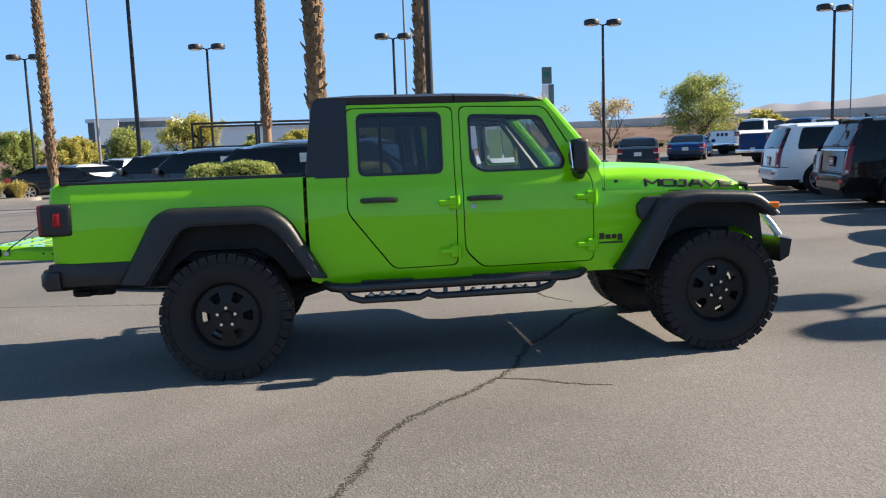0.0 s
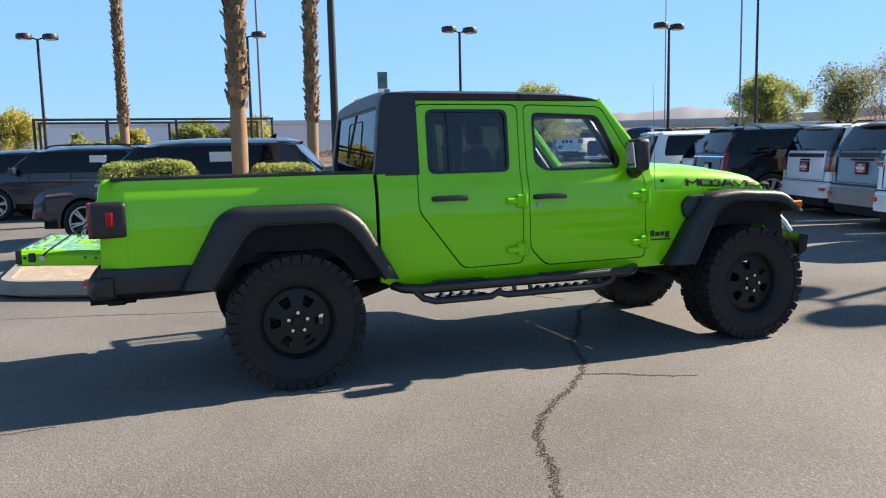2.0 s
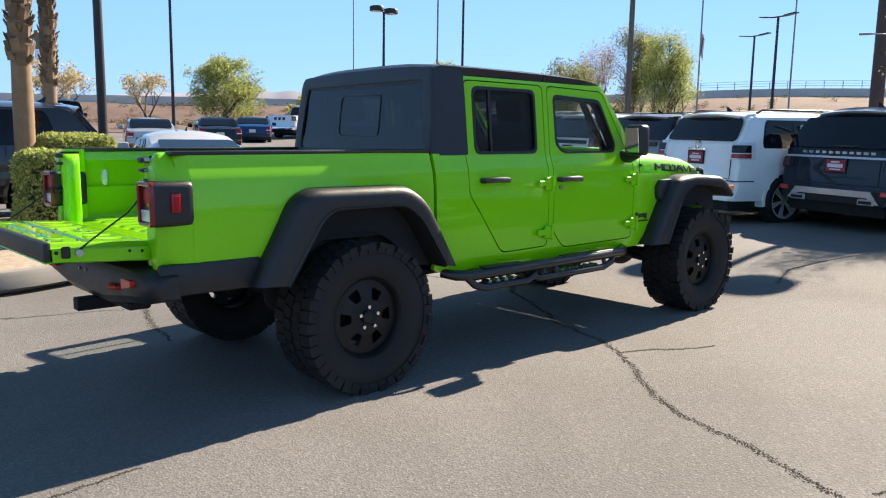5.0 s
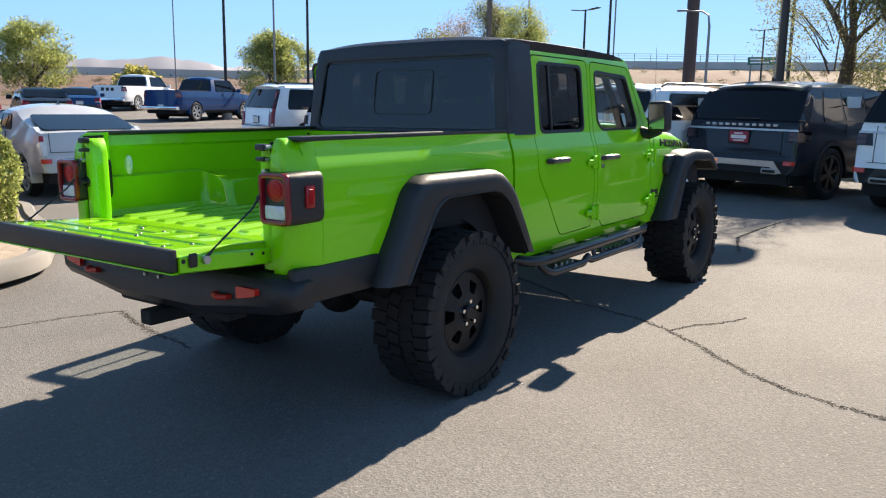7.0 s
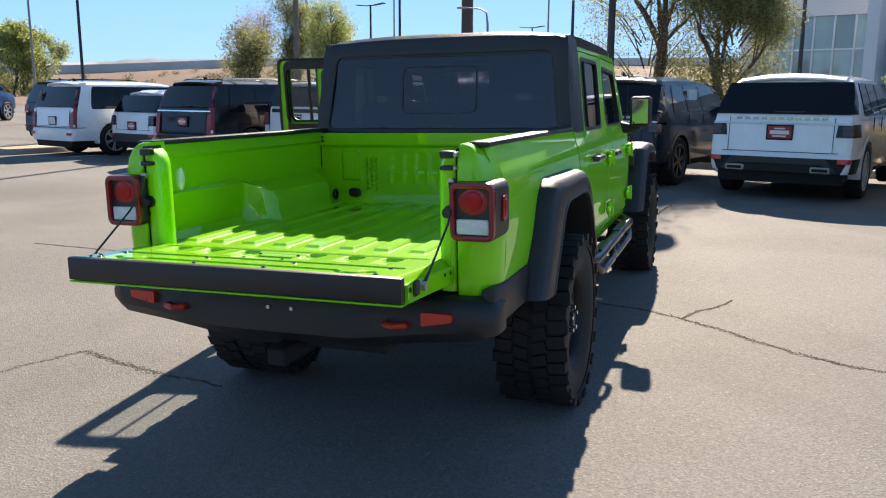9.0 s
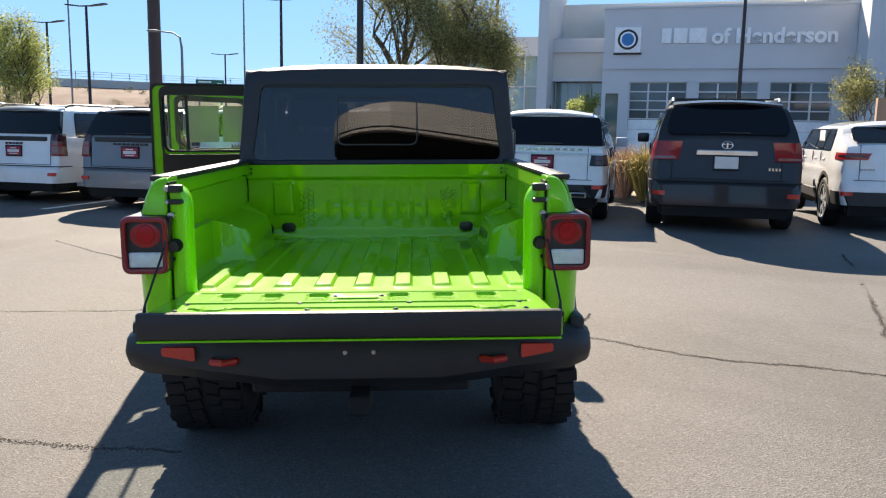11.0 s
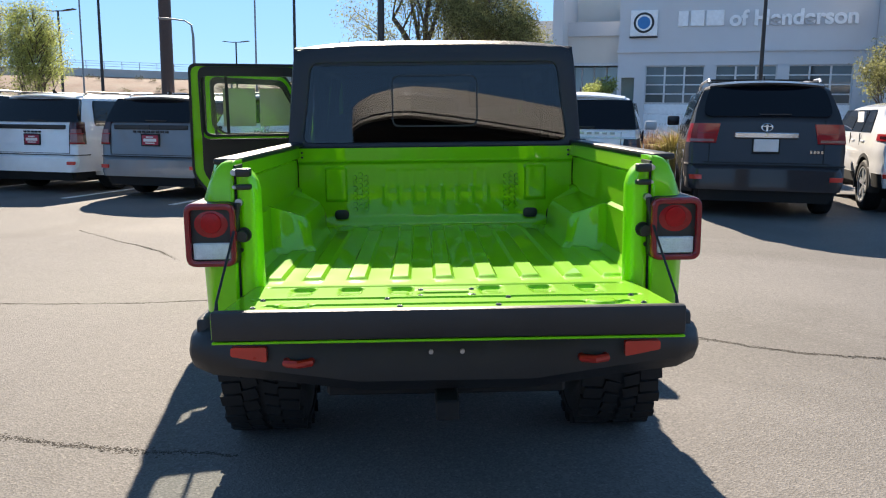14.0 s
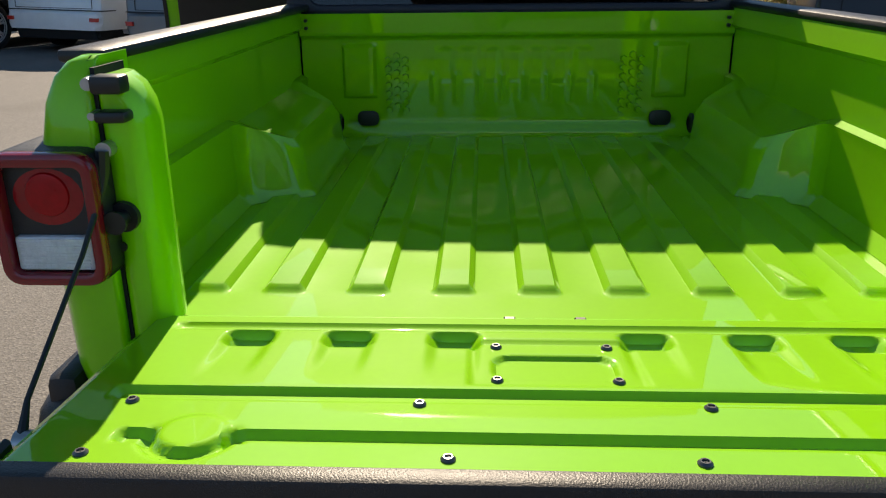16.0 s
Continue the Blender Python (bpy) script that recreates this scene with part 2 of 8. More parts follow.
def yz(bm, x):
    """Turn a panel of the xz plane into the yz plane: its x becomes y, its depth runs along x from x(z)."""
    for v in bm.verts:
        d = v.co.y
        v.co = Vector((x(v.co.z) + d if callable(x) else x + d, v.co.x, v.co.z))
    return bm


def lerp(x, table):
    """Linear look-up in rows of (x, value)."""
    if x <= table[0][0]:
        return table[0][1]
    for (a, p), (b, q) in zip(table, table[1:]):
        if x <= b:
            return p + (q - p) * (x - a) / (b - a)
    return table[-1][1]


def smooth(x, a, b):
    t = min(1.0, max(0.0, (x - a) / (b - a)))
    return t * t * (3 - 2 * t)


def lathe(bm, prof, n=48, centre=(0, 0, 0), axis="y"):
    """Turn rows of (radius, along) round an axis."""
    rings = []
    for r, h in prof:
        ring = []
        for k in range(n):
            a = 2 * math.pi * k / n
            p = (r * math.cos(a), h, r * math.sin(a)) if axis == "y" else (r * math.cos(a), r * math.sin(a), h)
            ring.append(Vector(p) + Vector(centre))
        rings.append(ring)
    loft(bm, rings, caps=False)
    return bm


def letters(name, text, size, material, parent, m, depth=0.004, width=None, bold=0.0):
    """Lettering as a mesh, its left foot at m; width sets how wide the words run."""
    cu = bpy.data.curves.new(name, "FONT")
    cu.body, cu.size, cu.extrude, cu.offset = text, size, depth, bold
    tmp = new(name, cu)
    bpy.context.view_layer.update()
    me = bpy.data.meshes.new_from_object(tmp.evaluated_get(bpy.context.evaluated_depsgraph_get()))
    bpy.data.objects.remove(tmp)
    xs = [v.co.x for v in me.vertices]
    if width:
        k = width / (max(xs) - min(xs))
        for v in me.vertices:
            v.co.x = (v.co.x - min(xs)) * k
    me.materials.clear()
    me.materials.append(material)
    ob = new(name, me)
    ob.parent, ob.matrix_basis = parent, m
    return ob

# ---- ground ----
def asphalt_mat():
    m = mat("worn_asphalt", (0.160, 0.152, 0.147), 0.84, var=0.26, scale=0.4, spec=0.3)
    n, l = m.node_tree.nodes, m.node_tree.links
    p = n["Principled BSDF"]
    co = n.new("ShaderNodeTexCoord")
    old = p.inputs["Base Color"].links[0].from_socket
    vor = n.new("ShaderNodeTexVoronoi")
    vor.inputs["Scale"].default_value = 95
    l.new(co.outputs["Object"], vor.inputs["Vector"])
    grit = n.new("ShaderNodeMapRange")
    grit.inputs["From Max"].default_value = 1.0
    grit.inputs["To Min"].default_value, grit.inputs["To Max"].default_value = 0.80, 1.20
    sep = n.new("ShaderNodeSeparateColor")
    l.new(vor.outputs["Color"], sep.inputs[0])
    l.new(sep.outputs[0], grit.inputs["Value"])
    mul = n.new("ShaderNodeMix")
    mul.data_type, mul.blend_type = "RGBA", "MULTIPLY"
    mul.inputs[0].default_value = 1.0
    l.new(old, mul.inputs[6])
    l.new(grit.outputs[0], mul.inputs[7])
    # broad stains and drips
    st = n.new("ShaderNodeTexNoise")
    st.inputs["Scale"].default_value, st.inputs["Detail"].default_value, st.inputs["Distortion"].default_value = 0.33, 7, 1.2
    l.new(co.outputs["Object"], st.inputs["Vector"])
    lim = n.new("ShaderNodeMapRange")
    lim.inputs["From Min"].default_value, lim.inputs["From Max"].default_value = 0.47, 0.70
    lim.inputs["To Max"].default_value = 0.50
    l.new(st.outputs["Fac"], lim.inputs["Value"])
    mx = n.new("ShaderNodeMix")
    mx.data_type = "RGBA"
    mx.inputs[7].default_value = (0.085, 0.078, 0.072, 1)
    l.new(lim.outputs[0], mx.inputs[0])
    l.new(mul.outputs[2], mx.inputs[6])
    # pale stones showing in the worn surface, their sun glitter painted in as well
    st2 = n.new("ShaderNodeTexVoronoi")
    st2.inputs["Scale"].default_value = 62
    l.new(co.outputs["Object"], st2.inputs["Vector"])
    sep2 = n.new("ShaderNodeSeparateColor")
    l.new(st2.outputs["Color"], sep2.inputs[0])
    pick = n.new("ShaderNodeMapRange")
    pick.inputs["From Min"].default_value, pick.inputs["From Max"].default_value, pick.inputs["To Max"].default_value = 0.89, 0.96, 0.26
    l.new(sep2.outputs[1], pick.inputs["Value"])
    core = n.new("ShaderNodeMapRange")
    core.inputs["From Min"].default_value, core.inputs["From Max"].default_value = 0.55, 0.35
    l.new(st2.outputs["Distance"], core.inputs["Value"])
    both = n.new("ShaderNodeMath")
    both.operation = "MULTIPLY"
    l.new(pick.outputs[0], both.inputs[0])
    l.new(core.outputs[0], both.inputs[1])
    pale = n.new("ShaderNodeMix")
    pale.data_type = "RGBA"
    pale.inputs[7].default_value = (0.42, 0.39, 0.35, 1)
    l.new(both.outputs[0], pale.inputs[0])
    l.new(mx.outputs[2], pale.inputs[6])
    l.new(pale.outputs[2], p.inputs["Base Color"])
    b = n.new("ShaderNodeBump")
    b.inputs["Strength"].default_value, b.inputs["Distance"].default_value = 0.45, 0.006
    l.new(vor.outputs["Distance"], b.inputs["Height"])
    l.new(b.outputs[0], p.inputs["Normal"])
    return m


ASPHALT = asphalt_mat()
CRACK = mat("crumbled_asphalt", (0.052, 0.044, 0.036), 0.9, var=0.3, scale=12, isle=0.6)
KERB = mat("kerb_concrete", (0.25, 0.235, 0.215), 0.85, var=0.16, scale=3, bump=0.5, bscale=120, dirt=(0.16, 0.15, 0.14), dirt_amount=0.4)
LINE = mat("worn_white_marking", (0.74, 0.73, 0.70), 0.75, var=0.2, scale=10, bump=0.4, bscale=140)


def ground_z(x, y):
    """The lot falls a little under the pickup, is level round it, then climbs gently to the north-east."""
    dip = -0.0209 * (y + 0.84) * (1 - smooth(abs(y - 0.2), 2.0, 5.2)) * (1 - smooth(abs(x - 1.5), 4.5, 7.5))
    row = 0.13 * smooth(x, 3.8, 6.8) * (1 - smooth(y, 0.2, 4.5)) * (1 - smooth(x, 10.0, 14.0))
    return dip + row + 0.04 * min(25.0, max(0.0, y - 20.0)) * smooth(x, -10, 6)


b = BM()
rings = [[(x, y, ground_z(x, y)) for y in (-1800, -300, -60, -12, -8, -5, -4.5, -4, -3.5, -3, -2.5, -2, -1.6, -1.2, -0.6, 0, 0.6, 1.2, 1.6, 2, 2.5, 3, 3.5, 4, 4.5, 5, 8, 14, 16, 17, 18, 19, 20, 21, 22, 26, 28, 30, 31, 32, 34, 38, 42, 45, 60, 300, 1800)] for x in (-1800, -300, -60, -20, -10, -7, -6, -5, -4.5, -4, -3.5, -3, -2, 0, 3, 4, 5, 6, 6.5, 7, 7.5, 8, 8.5, 9, 10, 11, 12, 13, 14, 20, 24, 28, 60, 300, 1800)]
loft(b, rings, closed=False)
ground = tagged(mesh_ob("ground", b, ASPHALT), "sun-bleached cracked asphalt car park", "asphalt", kind="structure")


def crack(pts, w, seed):
    """A crumbled crack: a ragged broken line with loose grit along it."""
    rnd = random.Random(seed)
    line = []
    for (x0, y0), (x1, y1) in zip(pts, pts[1:]):
        n = max(2, int(math.hypot(x1 - x0, y1 - y0) / 0.012))
        nx, ny = -(y1 - y0), x1 - x0
        k = math.hypot(nx, ny)
        for i in range(n):
            t = i / n
            px, py = x0 + (x1 - x0) * t, y0 + (y1 - y0) * t
            j = 0.035 * noise.noise(Vector((px * 3.1, py * 3.1, seed))) + 0.014 * noise.noise(Vector((px * 14, py * 14, seed)))
            line.append((px + nx / k * j, py + ny / k * j, nx / k, ny / k))
    verts, faces = [], []
    for i, (x, y, nx, ny) in enumerate(line):
        fade = min(1.0, 0.3 + min(i, len(line) - 1 - i) / 40)
        wide = 1.25 * w * fade * (0.75 + 0.8 * abs(noise.noise(Vector((x * 5, y * 5, seed + 9)))))
        for q in range(6):
            o = rnd.gauss(0, 0.55) * wide * 1.7
            cx, cy = x + nx * o + rnd.uniform(-0.006, 0.006), y + ny * o + rnd.uniform(-0.006, 0.006)
            r, a, h = rnd.uniform(0.003, 0.0085), rnd.uniform(0, 6.28), rnd.uniform(0.0015, 0.004)
            k0 = len(verts)
            for c in range(5):
                rr = r * rnd.uniform(0.6, 1.2)
                verts.append((cx + rr * math.cos(a + c * 1.257), cy + rr * math.sin(a + c * 1.257), ground_z(cx, cy) + 0.0004))
            verts.append((cx, cy, ground_z(cx, cy) + h))
            faces += [(k0 + c, k0 + (c + 1) % 5, k0 + 5) for c in range(5)]
    me = bpy.data.meshes.new("asphalt_crack")
    me.from_pydata(verts, [], faces)
    me.materials.append(CRACK)
    return tagged(new("asphalt_crack", me), "crumbled dark crack running across the asphalt", "crack", group="cracks in the asphalt", kind="structure")


crack([(0.30, -4.3), (0.55, -3.6), (0.79, -3.05), (1.02, -2.30), (1.22, -2.02), (1.50, -1.72), (1.78, -1.40), (1.95, -1.10), (2.18, -0.5), (2.55, 0.1), (2.80, 0.6), (3.4, 1.2)], 0.013, 1)
crack([(1.78, -1.40), (2.02, -1.50), (2.28, -1.67), (2.45, -1.70)], 0.012, 2)
crack([(0.82, -3.40), (1.30, -3.65), (1.80, -3.90), (3.0, -4.5), (4.4, -5.15), (5.6, -5.6)], 0.012, 3)
crack([(-3.2, 2.9), (-1.6, 2.6), (-0.12, 2.14), (-0.33, 1.38), (-0.40, 0.9)], 0.014, 4)
crack([(2.4, 5.2), (2.70, 2.97), (2.80, 1.70), (3.0, 1.3)], 0.010, 5)
crack([(6.6, 4.5), (5.17, 3.0), (4.3, 2.4)], 0.012, 6)
crack([(4.2, -1.2), (5.6, -0.7), (7.2, -0.9)], 0.009, 7)
crack([(-6.0, -1.6), (-4.1, -1.1), (-2.6, -1.3), (-1.4, -1.2)], 0.007, 8)

# ---- the lime pickup with its tailgate down ----
truck = thing("pickup_truck", "lime green lifted crew-cab pickup with open tailgate and black flares", "pickup truck", Matrix.Translation((0, -0.84, 1.10)) @ pose(0, 0, 0, -1.2) @ Matrix.Translation((0, 0.84, -1.10)))
SIDE_Y = [(0.55, 0.80), (0.68, 0.842), (0.95, 0.858), (1.15, 0.855), (1.24, 0.845), (1.30, 0.825), (1.345, 0.812), (1.80, 0.768), (1.86, 0.755)]
ZC = (0.62, 0.68, 0.8, 0.95, 1.05, 1.15, 1.2, 1.24, 1.27, 1.30, 1.345, 1.55)


def body_y(x, z):
    y = lerp(z, SIDE_Y)
    return y - 0.05 * smooth(x, 2.55, 3.2) - 0.02 * smooth(-x, 1.0, 1.16)


R_DOOR = [(0.868, 1.806), (1.603, 1.800), (1.603, 0.70), (1.16, 0.692), (0.852, 1.10)]
F_DOOR = [(1.658, 1.800), (2.262, 1.782), (2.583, 1.262), (2.583, 0.682), (1.785, 0.675), (1.664, 0.80)]
R_WIN = rpoly([(0.938, 1.772), (1.525, 1.768), (1.525, 1.343), (0.938, 1.343)], 0.055)
F_WIN = rpoly([(1.716, 1.745), (2.232, 1.722), (2.40, 1.405), (2.38, 1.342), (1.80, 1.34), (1.722, 1.40)], [0.05, 0.05, 0.03, 0.04, 0.05, 0.04])


def grow(pts, d):
    cx, cz = sum(p[0] for p in pts) / len(pts), sum(p[1] for p in pts) / len(pts)
    return [(x + d * (1 if x > cx else -1), z + d * (1 if z > cz else -1)) for x, z in pts]


def shrink(ring, d):
    cx, cz = sum(p[0] for p in ring) / len(ring), sum(p[1] for p in ring) / len(ring)
    w, h = max(p[0] for p in ring) - min(p[0] for p in ring), max(p[1] for p in ring) - min(p[1] for p in ring)
    return [(cx + (x - cx) * (1 - 2 * d / w), cz + (z - cz) * (1 - 2 * d / h)) for x, z in ring]


def shift(bm, d):
    bmesh.ops.translate(bm, vec=d, verts=bm.verts[:])
    return bm


def truck_door(side, outline, win, hinge_x, opened, rear):
    """A door hung at its front edge; opened: degrees."""
    hinge = Vector((hinge_x, side * 0.84, 0))
    ring = rpoly(outline, 0.05)
    m = pose(hinge.x, hinge.y, 0.05 if opened else 0.0, 0, 0, -side * opened)
    back = -hinge
    door = part("rear_door" if rear else "front_door", shift(panel(ring, [win], body_y, side, 0.035, ZC), back), LIME, truck, "open lime green door with black inner trim" if opened else "", m)
    inner = shrink(ring, 0.075)
    gap = panel(inner, [shrink(win, -0.012)], lambda x, z: body_y(x, z) - 0.038, side, 0.05, (1.0, 1.3))
    part("inner_trim", shift(gap, back), TRIM, door, "black inner door trim")
    seal = panel(shrink(win, -0.004), [shrink(win, 0.016)], lambda x, z: body_y(x, z) + 0.003, side, 0.03, (1.4, 1.6))
    part("window_seal", shift(seal, back), TRIM, door)
    pane = panel(shrink(win, 0.010), [], lambda x, z: body_y(x, z) - 0.012, side, 0.005, (1.4, 1.6))
    part("window_pane", shift(pane, back), G_MID if rear and not opened else G_CLEAR, door)
    edge = panel(ring, [shrink(ring, 0.016)], lambda x, z: body_y(x, z) - 0.034, side, 0.010, ZC)
    part("door_seal", shift(edge, back), TRIM, door)
    if opened and not rear:
        for x0, x1 in ((1.80, 2.04), (2.07, 2.30)):
            s = panel([(x0, 1.40), (x1, 1.40), (x1, 1.68), (x0, 1.68)], [], lambda x, z: body_y(x, z) - 0.018, side, 0.002, (1.5,))
            part("window_sticker", shift(s, back), STICKER, door)
    if rear:
        bar = panel([(1.085, 1.775), (1.105, 1.775), (1.105, 1.34), (1.085, 1.34)], [], lambda x, z: body_y(x, z) - 0.004, side, 0.02, (1.5,))
        part("window_bar", shift(bar, back), TRIM, door)
    # pull handle on a backing cup
    hx, hz = (1.068, 1.172) if rear else (1.81, 1.158)
    b = BM()
    tube(b, [(hx - 0.115, side * 0.858, hz), (hx - 0.105, side * 0.888, hz + 0.002), (hx - 0.03, side * 0.897, hz + 0.004), (hx + 0.06, side * 0.895, hz + 0.003), (hx + 0.105, side * 0.886, hz), (hx + 0.115, side * 0.858, hz)], [0.017, 0.019, 0.019, 0.019, 0.019, 0.017], 8)
    part("door_handle", shift(b, back), SATIN, door)
    if not rear:
        b = BM()
        cyl(b, (hx - 0.085, side * 0.85, hz - 0.055), (hx - 0.085, side * 0.868, hz - 0.055), 0.016, n=14)
        part("lock_cylinder", shift(b, back), STEEL, door)
    for hz in (1.135, 0.795):
        b = BM()
        box(b, hinge_x - 0.125, hinge_x - 0.005, side * 0.875 - 0.012, side * 0.875 + 0.012, hz - 0.018, hz + 0.022, 0.008)
        box(b, hinge_x - 0.05, hinge_x + 0.03, side * 0.87 - 0.014, side * 0.87 + 0.014, hz - 0.048, hz + 0.045, 0.01)
        cyl(b, (hinge_x + 0.012, side * 0.886, hz - 0.055), (hinge_x + 0.012, side * 0.886, hz + 0.055), 0.011, n=10)
        part("hinge", shift(b, back), LIME, door)
    return door


# tub: side walls with both door openings
for side in (-1, 1):
    outer = [(0.578, 0.63), (0.578, 1.348), (0.81, 1.348), (0.81, 1.835), (2.27, 1.825), (2.645, 1.355), (2.66, 1.172), (3.16, 1.165), (3.16, 1.09), (2.86, 0.60), (0.66, 0.60)]
    b = panel(outer, [rpoly(grow(R_DOOR, 0.007), 0.05), rpoly(grow(F_DOOR, 0.007), 0.05)], body_y, side, 0.03, ZC, (2.7, 2.9))
    part("cab_side", b, LIME, truck)
    # door jambs and sill behind the shut lines, near-black to stand for shade in the gaps
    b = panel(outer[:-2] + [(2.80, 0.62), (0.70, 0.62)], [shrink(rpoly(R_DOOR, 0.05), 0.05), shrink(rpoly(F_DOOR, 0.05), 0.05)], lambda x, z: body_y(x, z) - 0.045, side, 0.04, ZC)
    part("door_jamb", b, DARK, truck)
    truck_door(side, R_DOOR, R_WIN, 1.603, 78 if side > 0 else 0, True)
    truck_door(side, F_DOOR, F_WIN, 2.583, 68 if side > 0 else 0, False)
    # mirror
    b = BM()
    tube(b, [(2.49, side * 0.80, 1.315), (2.485, side * 0.88, 1.30), (2.475, side * 0.96, 1.335)], [0.045, 0.04, 0.04], 10)
    arm = part("mirror_arm", b, PLASTIC, truck)
    b = BM()
    box(b, 2.405, 2.515, side * 0.965 - 0.080, side * 0.965 + 0.080, 1.318, 1.545, 0.03, seg=3)
    mirror = part("wing_mirror", b, PLASTIC, truck)
    b = BM()
    turned = Matrix.Translation((2.396, side * 0.965, 1.432)) @ Matrix.Rotation(radians(5 * side), 4, "Z") @ Matrix.Rotation(radians(-6), 4, "Y")
    box(b, -0.003, 0.003, -0.060, 0.060, -0.090, 0.090, m=turned)
    part("mirror_glass", b, CHROME, mirror)

# pillars round the windscreen
for side in (-1, 1):
    b = BM()
    tube(b, [(2.655, side * 0.735, 1.345), (2.46, side * 0.72, 1.59), (2.265, side * 0.70, 1.825)], 0.045, 8)
    part("windscreen_pillar", b, LIME, truck)
b = BM()
box(b, 2.225, 2.30, -0.70, 0.70, 1.80, 1.845, 0.015)
part("windscreen_header", b, LIME, truck)
b = BM()
loft(b, [[(2.645, -0.70, 1.35), (2.645, 0.70, 1.35), (2.637, 0.70, 1.346), (2.637, -0.70, 1.346)], [(2.275, -0.67, 1.81), (2.275, 0.67, 1.81), (2.267, 0.67, 1.806), (2.267, -0.67, 1.806)]])
part("windscreen", b, G_CLEAR, truck)


def arc(w, edge, top, n=7):
    """Half a roof section, from the outer edge to the middle."""
    out = [(w, edge)]
    for k in range(1, n + 1):
        a = k / n
        out.append((w * (1 - a) ** 0.9 if k < n else 0.0, edge + (top - edge) * (1 - (1 - a) ** 3.2)))
    return out


def section(half, x):
    return [(x, -y, z) for y, z in half] + [(x, y, z) for y, z in half[-2::-1]]


def shell(rows, low=0.05):
    """A roof-like shell over rows of (x, half width, edge height, top height)."""
    b = BM()
    rings = []
    for x, w, e, t in rows:
        up = section(arc(w, e, t), x)
        rings.append(up + [(x, w - 0.02, e - low), (x, -w + 0.02, e - low)])
    loft(b, rings)
    return b


part("roof_rear_panel", shell([(0.632, 0.715, 1.842, 1.855), (0.648, 0.745, 1.872, 1.898), (0.69, 0.762, 1.882, 1.922), (0.95, 0.770, 1.886, 1.936), (1.622, 0.770, 1.878, 1.932)], 0.055), HARDTOP, truck)
part("roof_front_panel", shell([(1.63, 0.770, 1.878, 1.932), (2.0, 0.766, 1.866, 1.918), (2.2, 0.753, 1.848, 1.897), (2.27, 0.735, 1.832, 1.872), (2.295, 0.71, 1.812, 1.838)], 0.055), HARDTOP, truck)
REAR_X = lambda z: lerp(z, [(1.34, 0.567), (1.80, 0.622), (1.86, 0.64), (1.90, 0.654)])
frame_out = rpoly([(-0.805, 1.338), (-0.750, 1.888), (0.750, 1.888), (0.805, 1.338)], [0.02, 0.07, 0.07, 0.02], 6)
frame_hole = rpoly([(-0.722, 1.372), (-0.668, 1.80), (0.668, 1.80), (0.722, 1.372)], 0.05, 5)
part("rear_window_frame", yz(panel(frame_out, [frame_hole], 0.0, 1, 0.055, (1.5, 1.65), bevel=0.012), lambda z: REAR_X(z) + 0.055), HARDTOP, truck)
part("rear_window", yz(panel(shrink(frame_hole, -0.012), [], 0.0, 1, 0.005), lambda z: 0.587 + 0.1196 * (z - 1.34)), G_PRIV, truck, angle=10)
for hole in (rpoly([(-0.235, 1.455), (-0.235, 1.735), (0.235, 1.735), (0.235, 1.455)], 0.045, 5),):
    part("sliding_window_frame", yz(panel(hole, [shrink(hole, 0.007)], 0.0, 1, 0.02, (1.5, 1.65)), lambda z: REAR_X(z) + 0.03), TRIM, truck)
for side in (-1, 1):
    q = rpoly([(0.566, 1.338), (0.872, 1.338), (0.872, 1.888), (0.662, 1.888), (0.636, 1.84)], [0.01, 0.01, 0.01, 0.05, 0.03])
    part("rear_quarter_panel", panel(q, [], lambda x, z: body_y(x, z) + 0.006 - 0.03 * smooth(-x, -0.66, -0.56), side, 0.04, ZC + (1.7,), (0.59, 0.62, 0.66)), HARDTOP, truck)

# bonnet: a domed lofted sheet with a raised middle
b = BM()
rings = []
for x, w, e, t in [(2.635, 0.745, 1.30, 1.375), (2.70, 0.775, 1.165, 1.378), (2.95, 0.772, 1.16, 1.374), (3.25, 0.755, 1.155, 1.352), (3.5, 0.735, 1.15, 1.315), (3.66, 0.715, 1.145, 1.27), (3.75, 0.69, 1.14, 1.215), (3.79, 0.66, 1.13, 1.165)]:
    h = t - e
    half = [(w, e), (w - 0.006, e + 0.35 * h), (w - 0.022, e + 0.55 * h), (w - 0.07, e + 0.74 * h), (w - 0.17, e + 0.83 * h), (w * 0.52, e + 0.88 * h), (w * 0.44, e + 0.985 * h), (0.0, t)]
    rings.append(section(half, x) + [(x, w - 0.04, e - 0.01), (x, -w + 0.04, e - 0.01)])
loft(b, rings)
part("bonnet", b, LIME, truck)
for side in (-1, 1):
    fen = panel([(2.70, 1.155), (3.83, 1.14), (3.86, 0.98), (3.82, 0.90), (3.74, 1.055), (3.2, 1.085), (2.99, 0.95), (2.75, 0.62)], [], lambda x, z: 0.80 - 0.09 * smooth(x, 2.9, 3.8), side, 0.02, (0.8, 1.0), (3.0, 3.3, 3.6))
    part("front_wing", fen, LIME, truck)
    for z in (1.235,):
        b = BM()
        cyl(b, (2.78, side * 0.765, z), (2.78, side * 0.785, z), 0.011, n=10)
        part("bonnet_stop", b, TRIM, truck)
b = BM()
box(b, 3.78, 3.86, -0.70, 0.70, 0.70, 1.13, 0.03)
grille = part("grille", b, LIME, truck)
for k in range(7):
    b = BM()
    box(b, 3.855, 3.866, -0.40 + k * 0.125, -0.35 + k * 0.125, 0.78, 1.05, 0.004)
    part("grille_slot", b, DARK, grille)
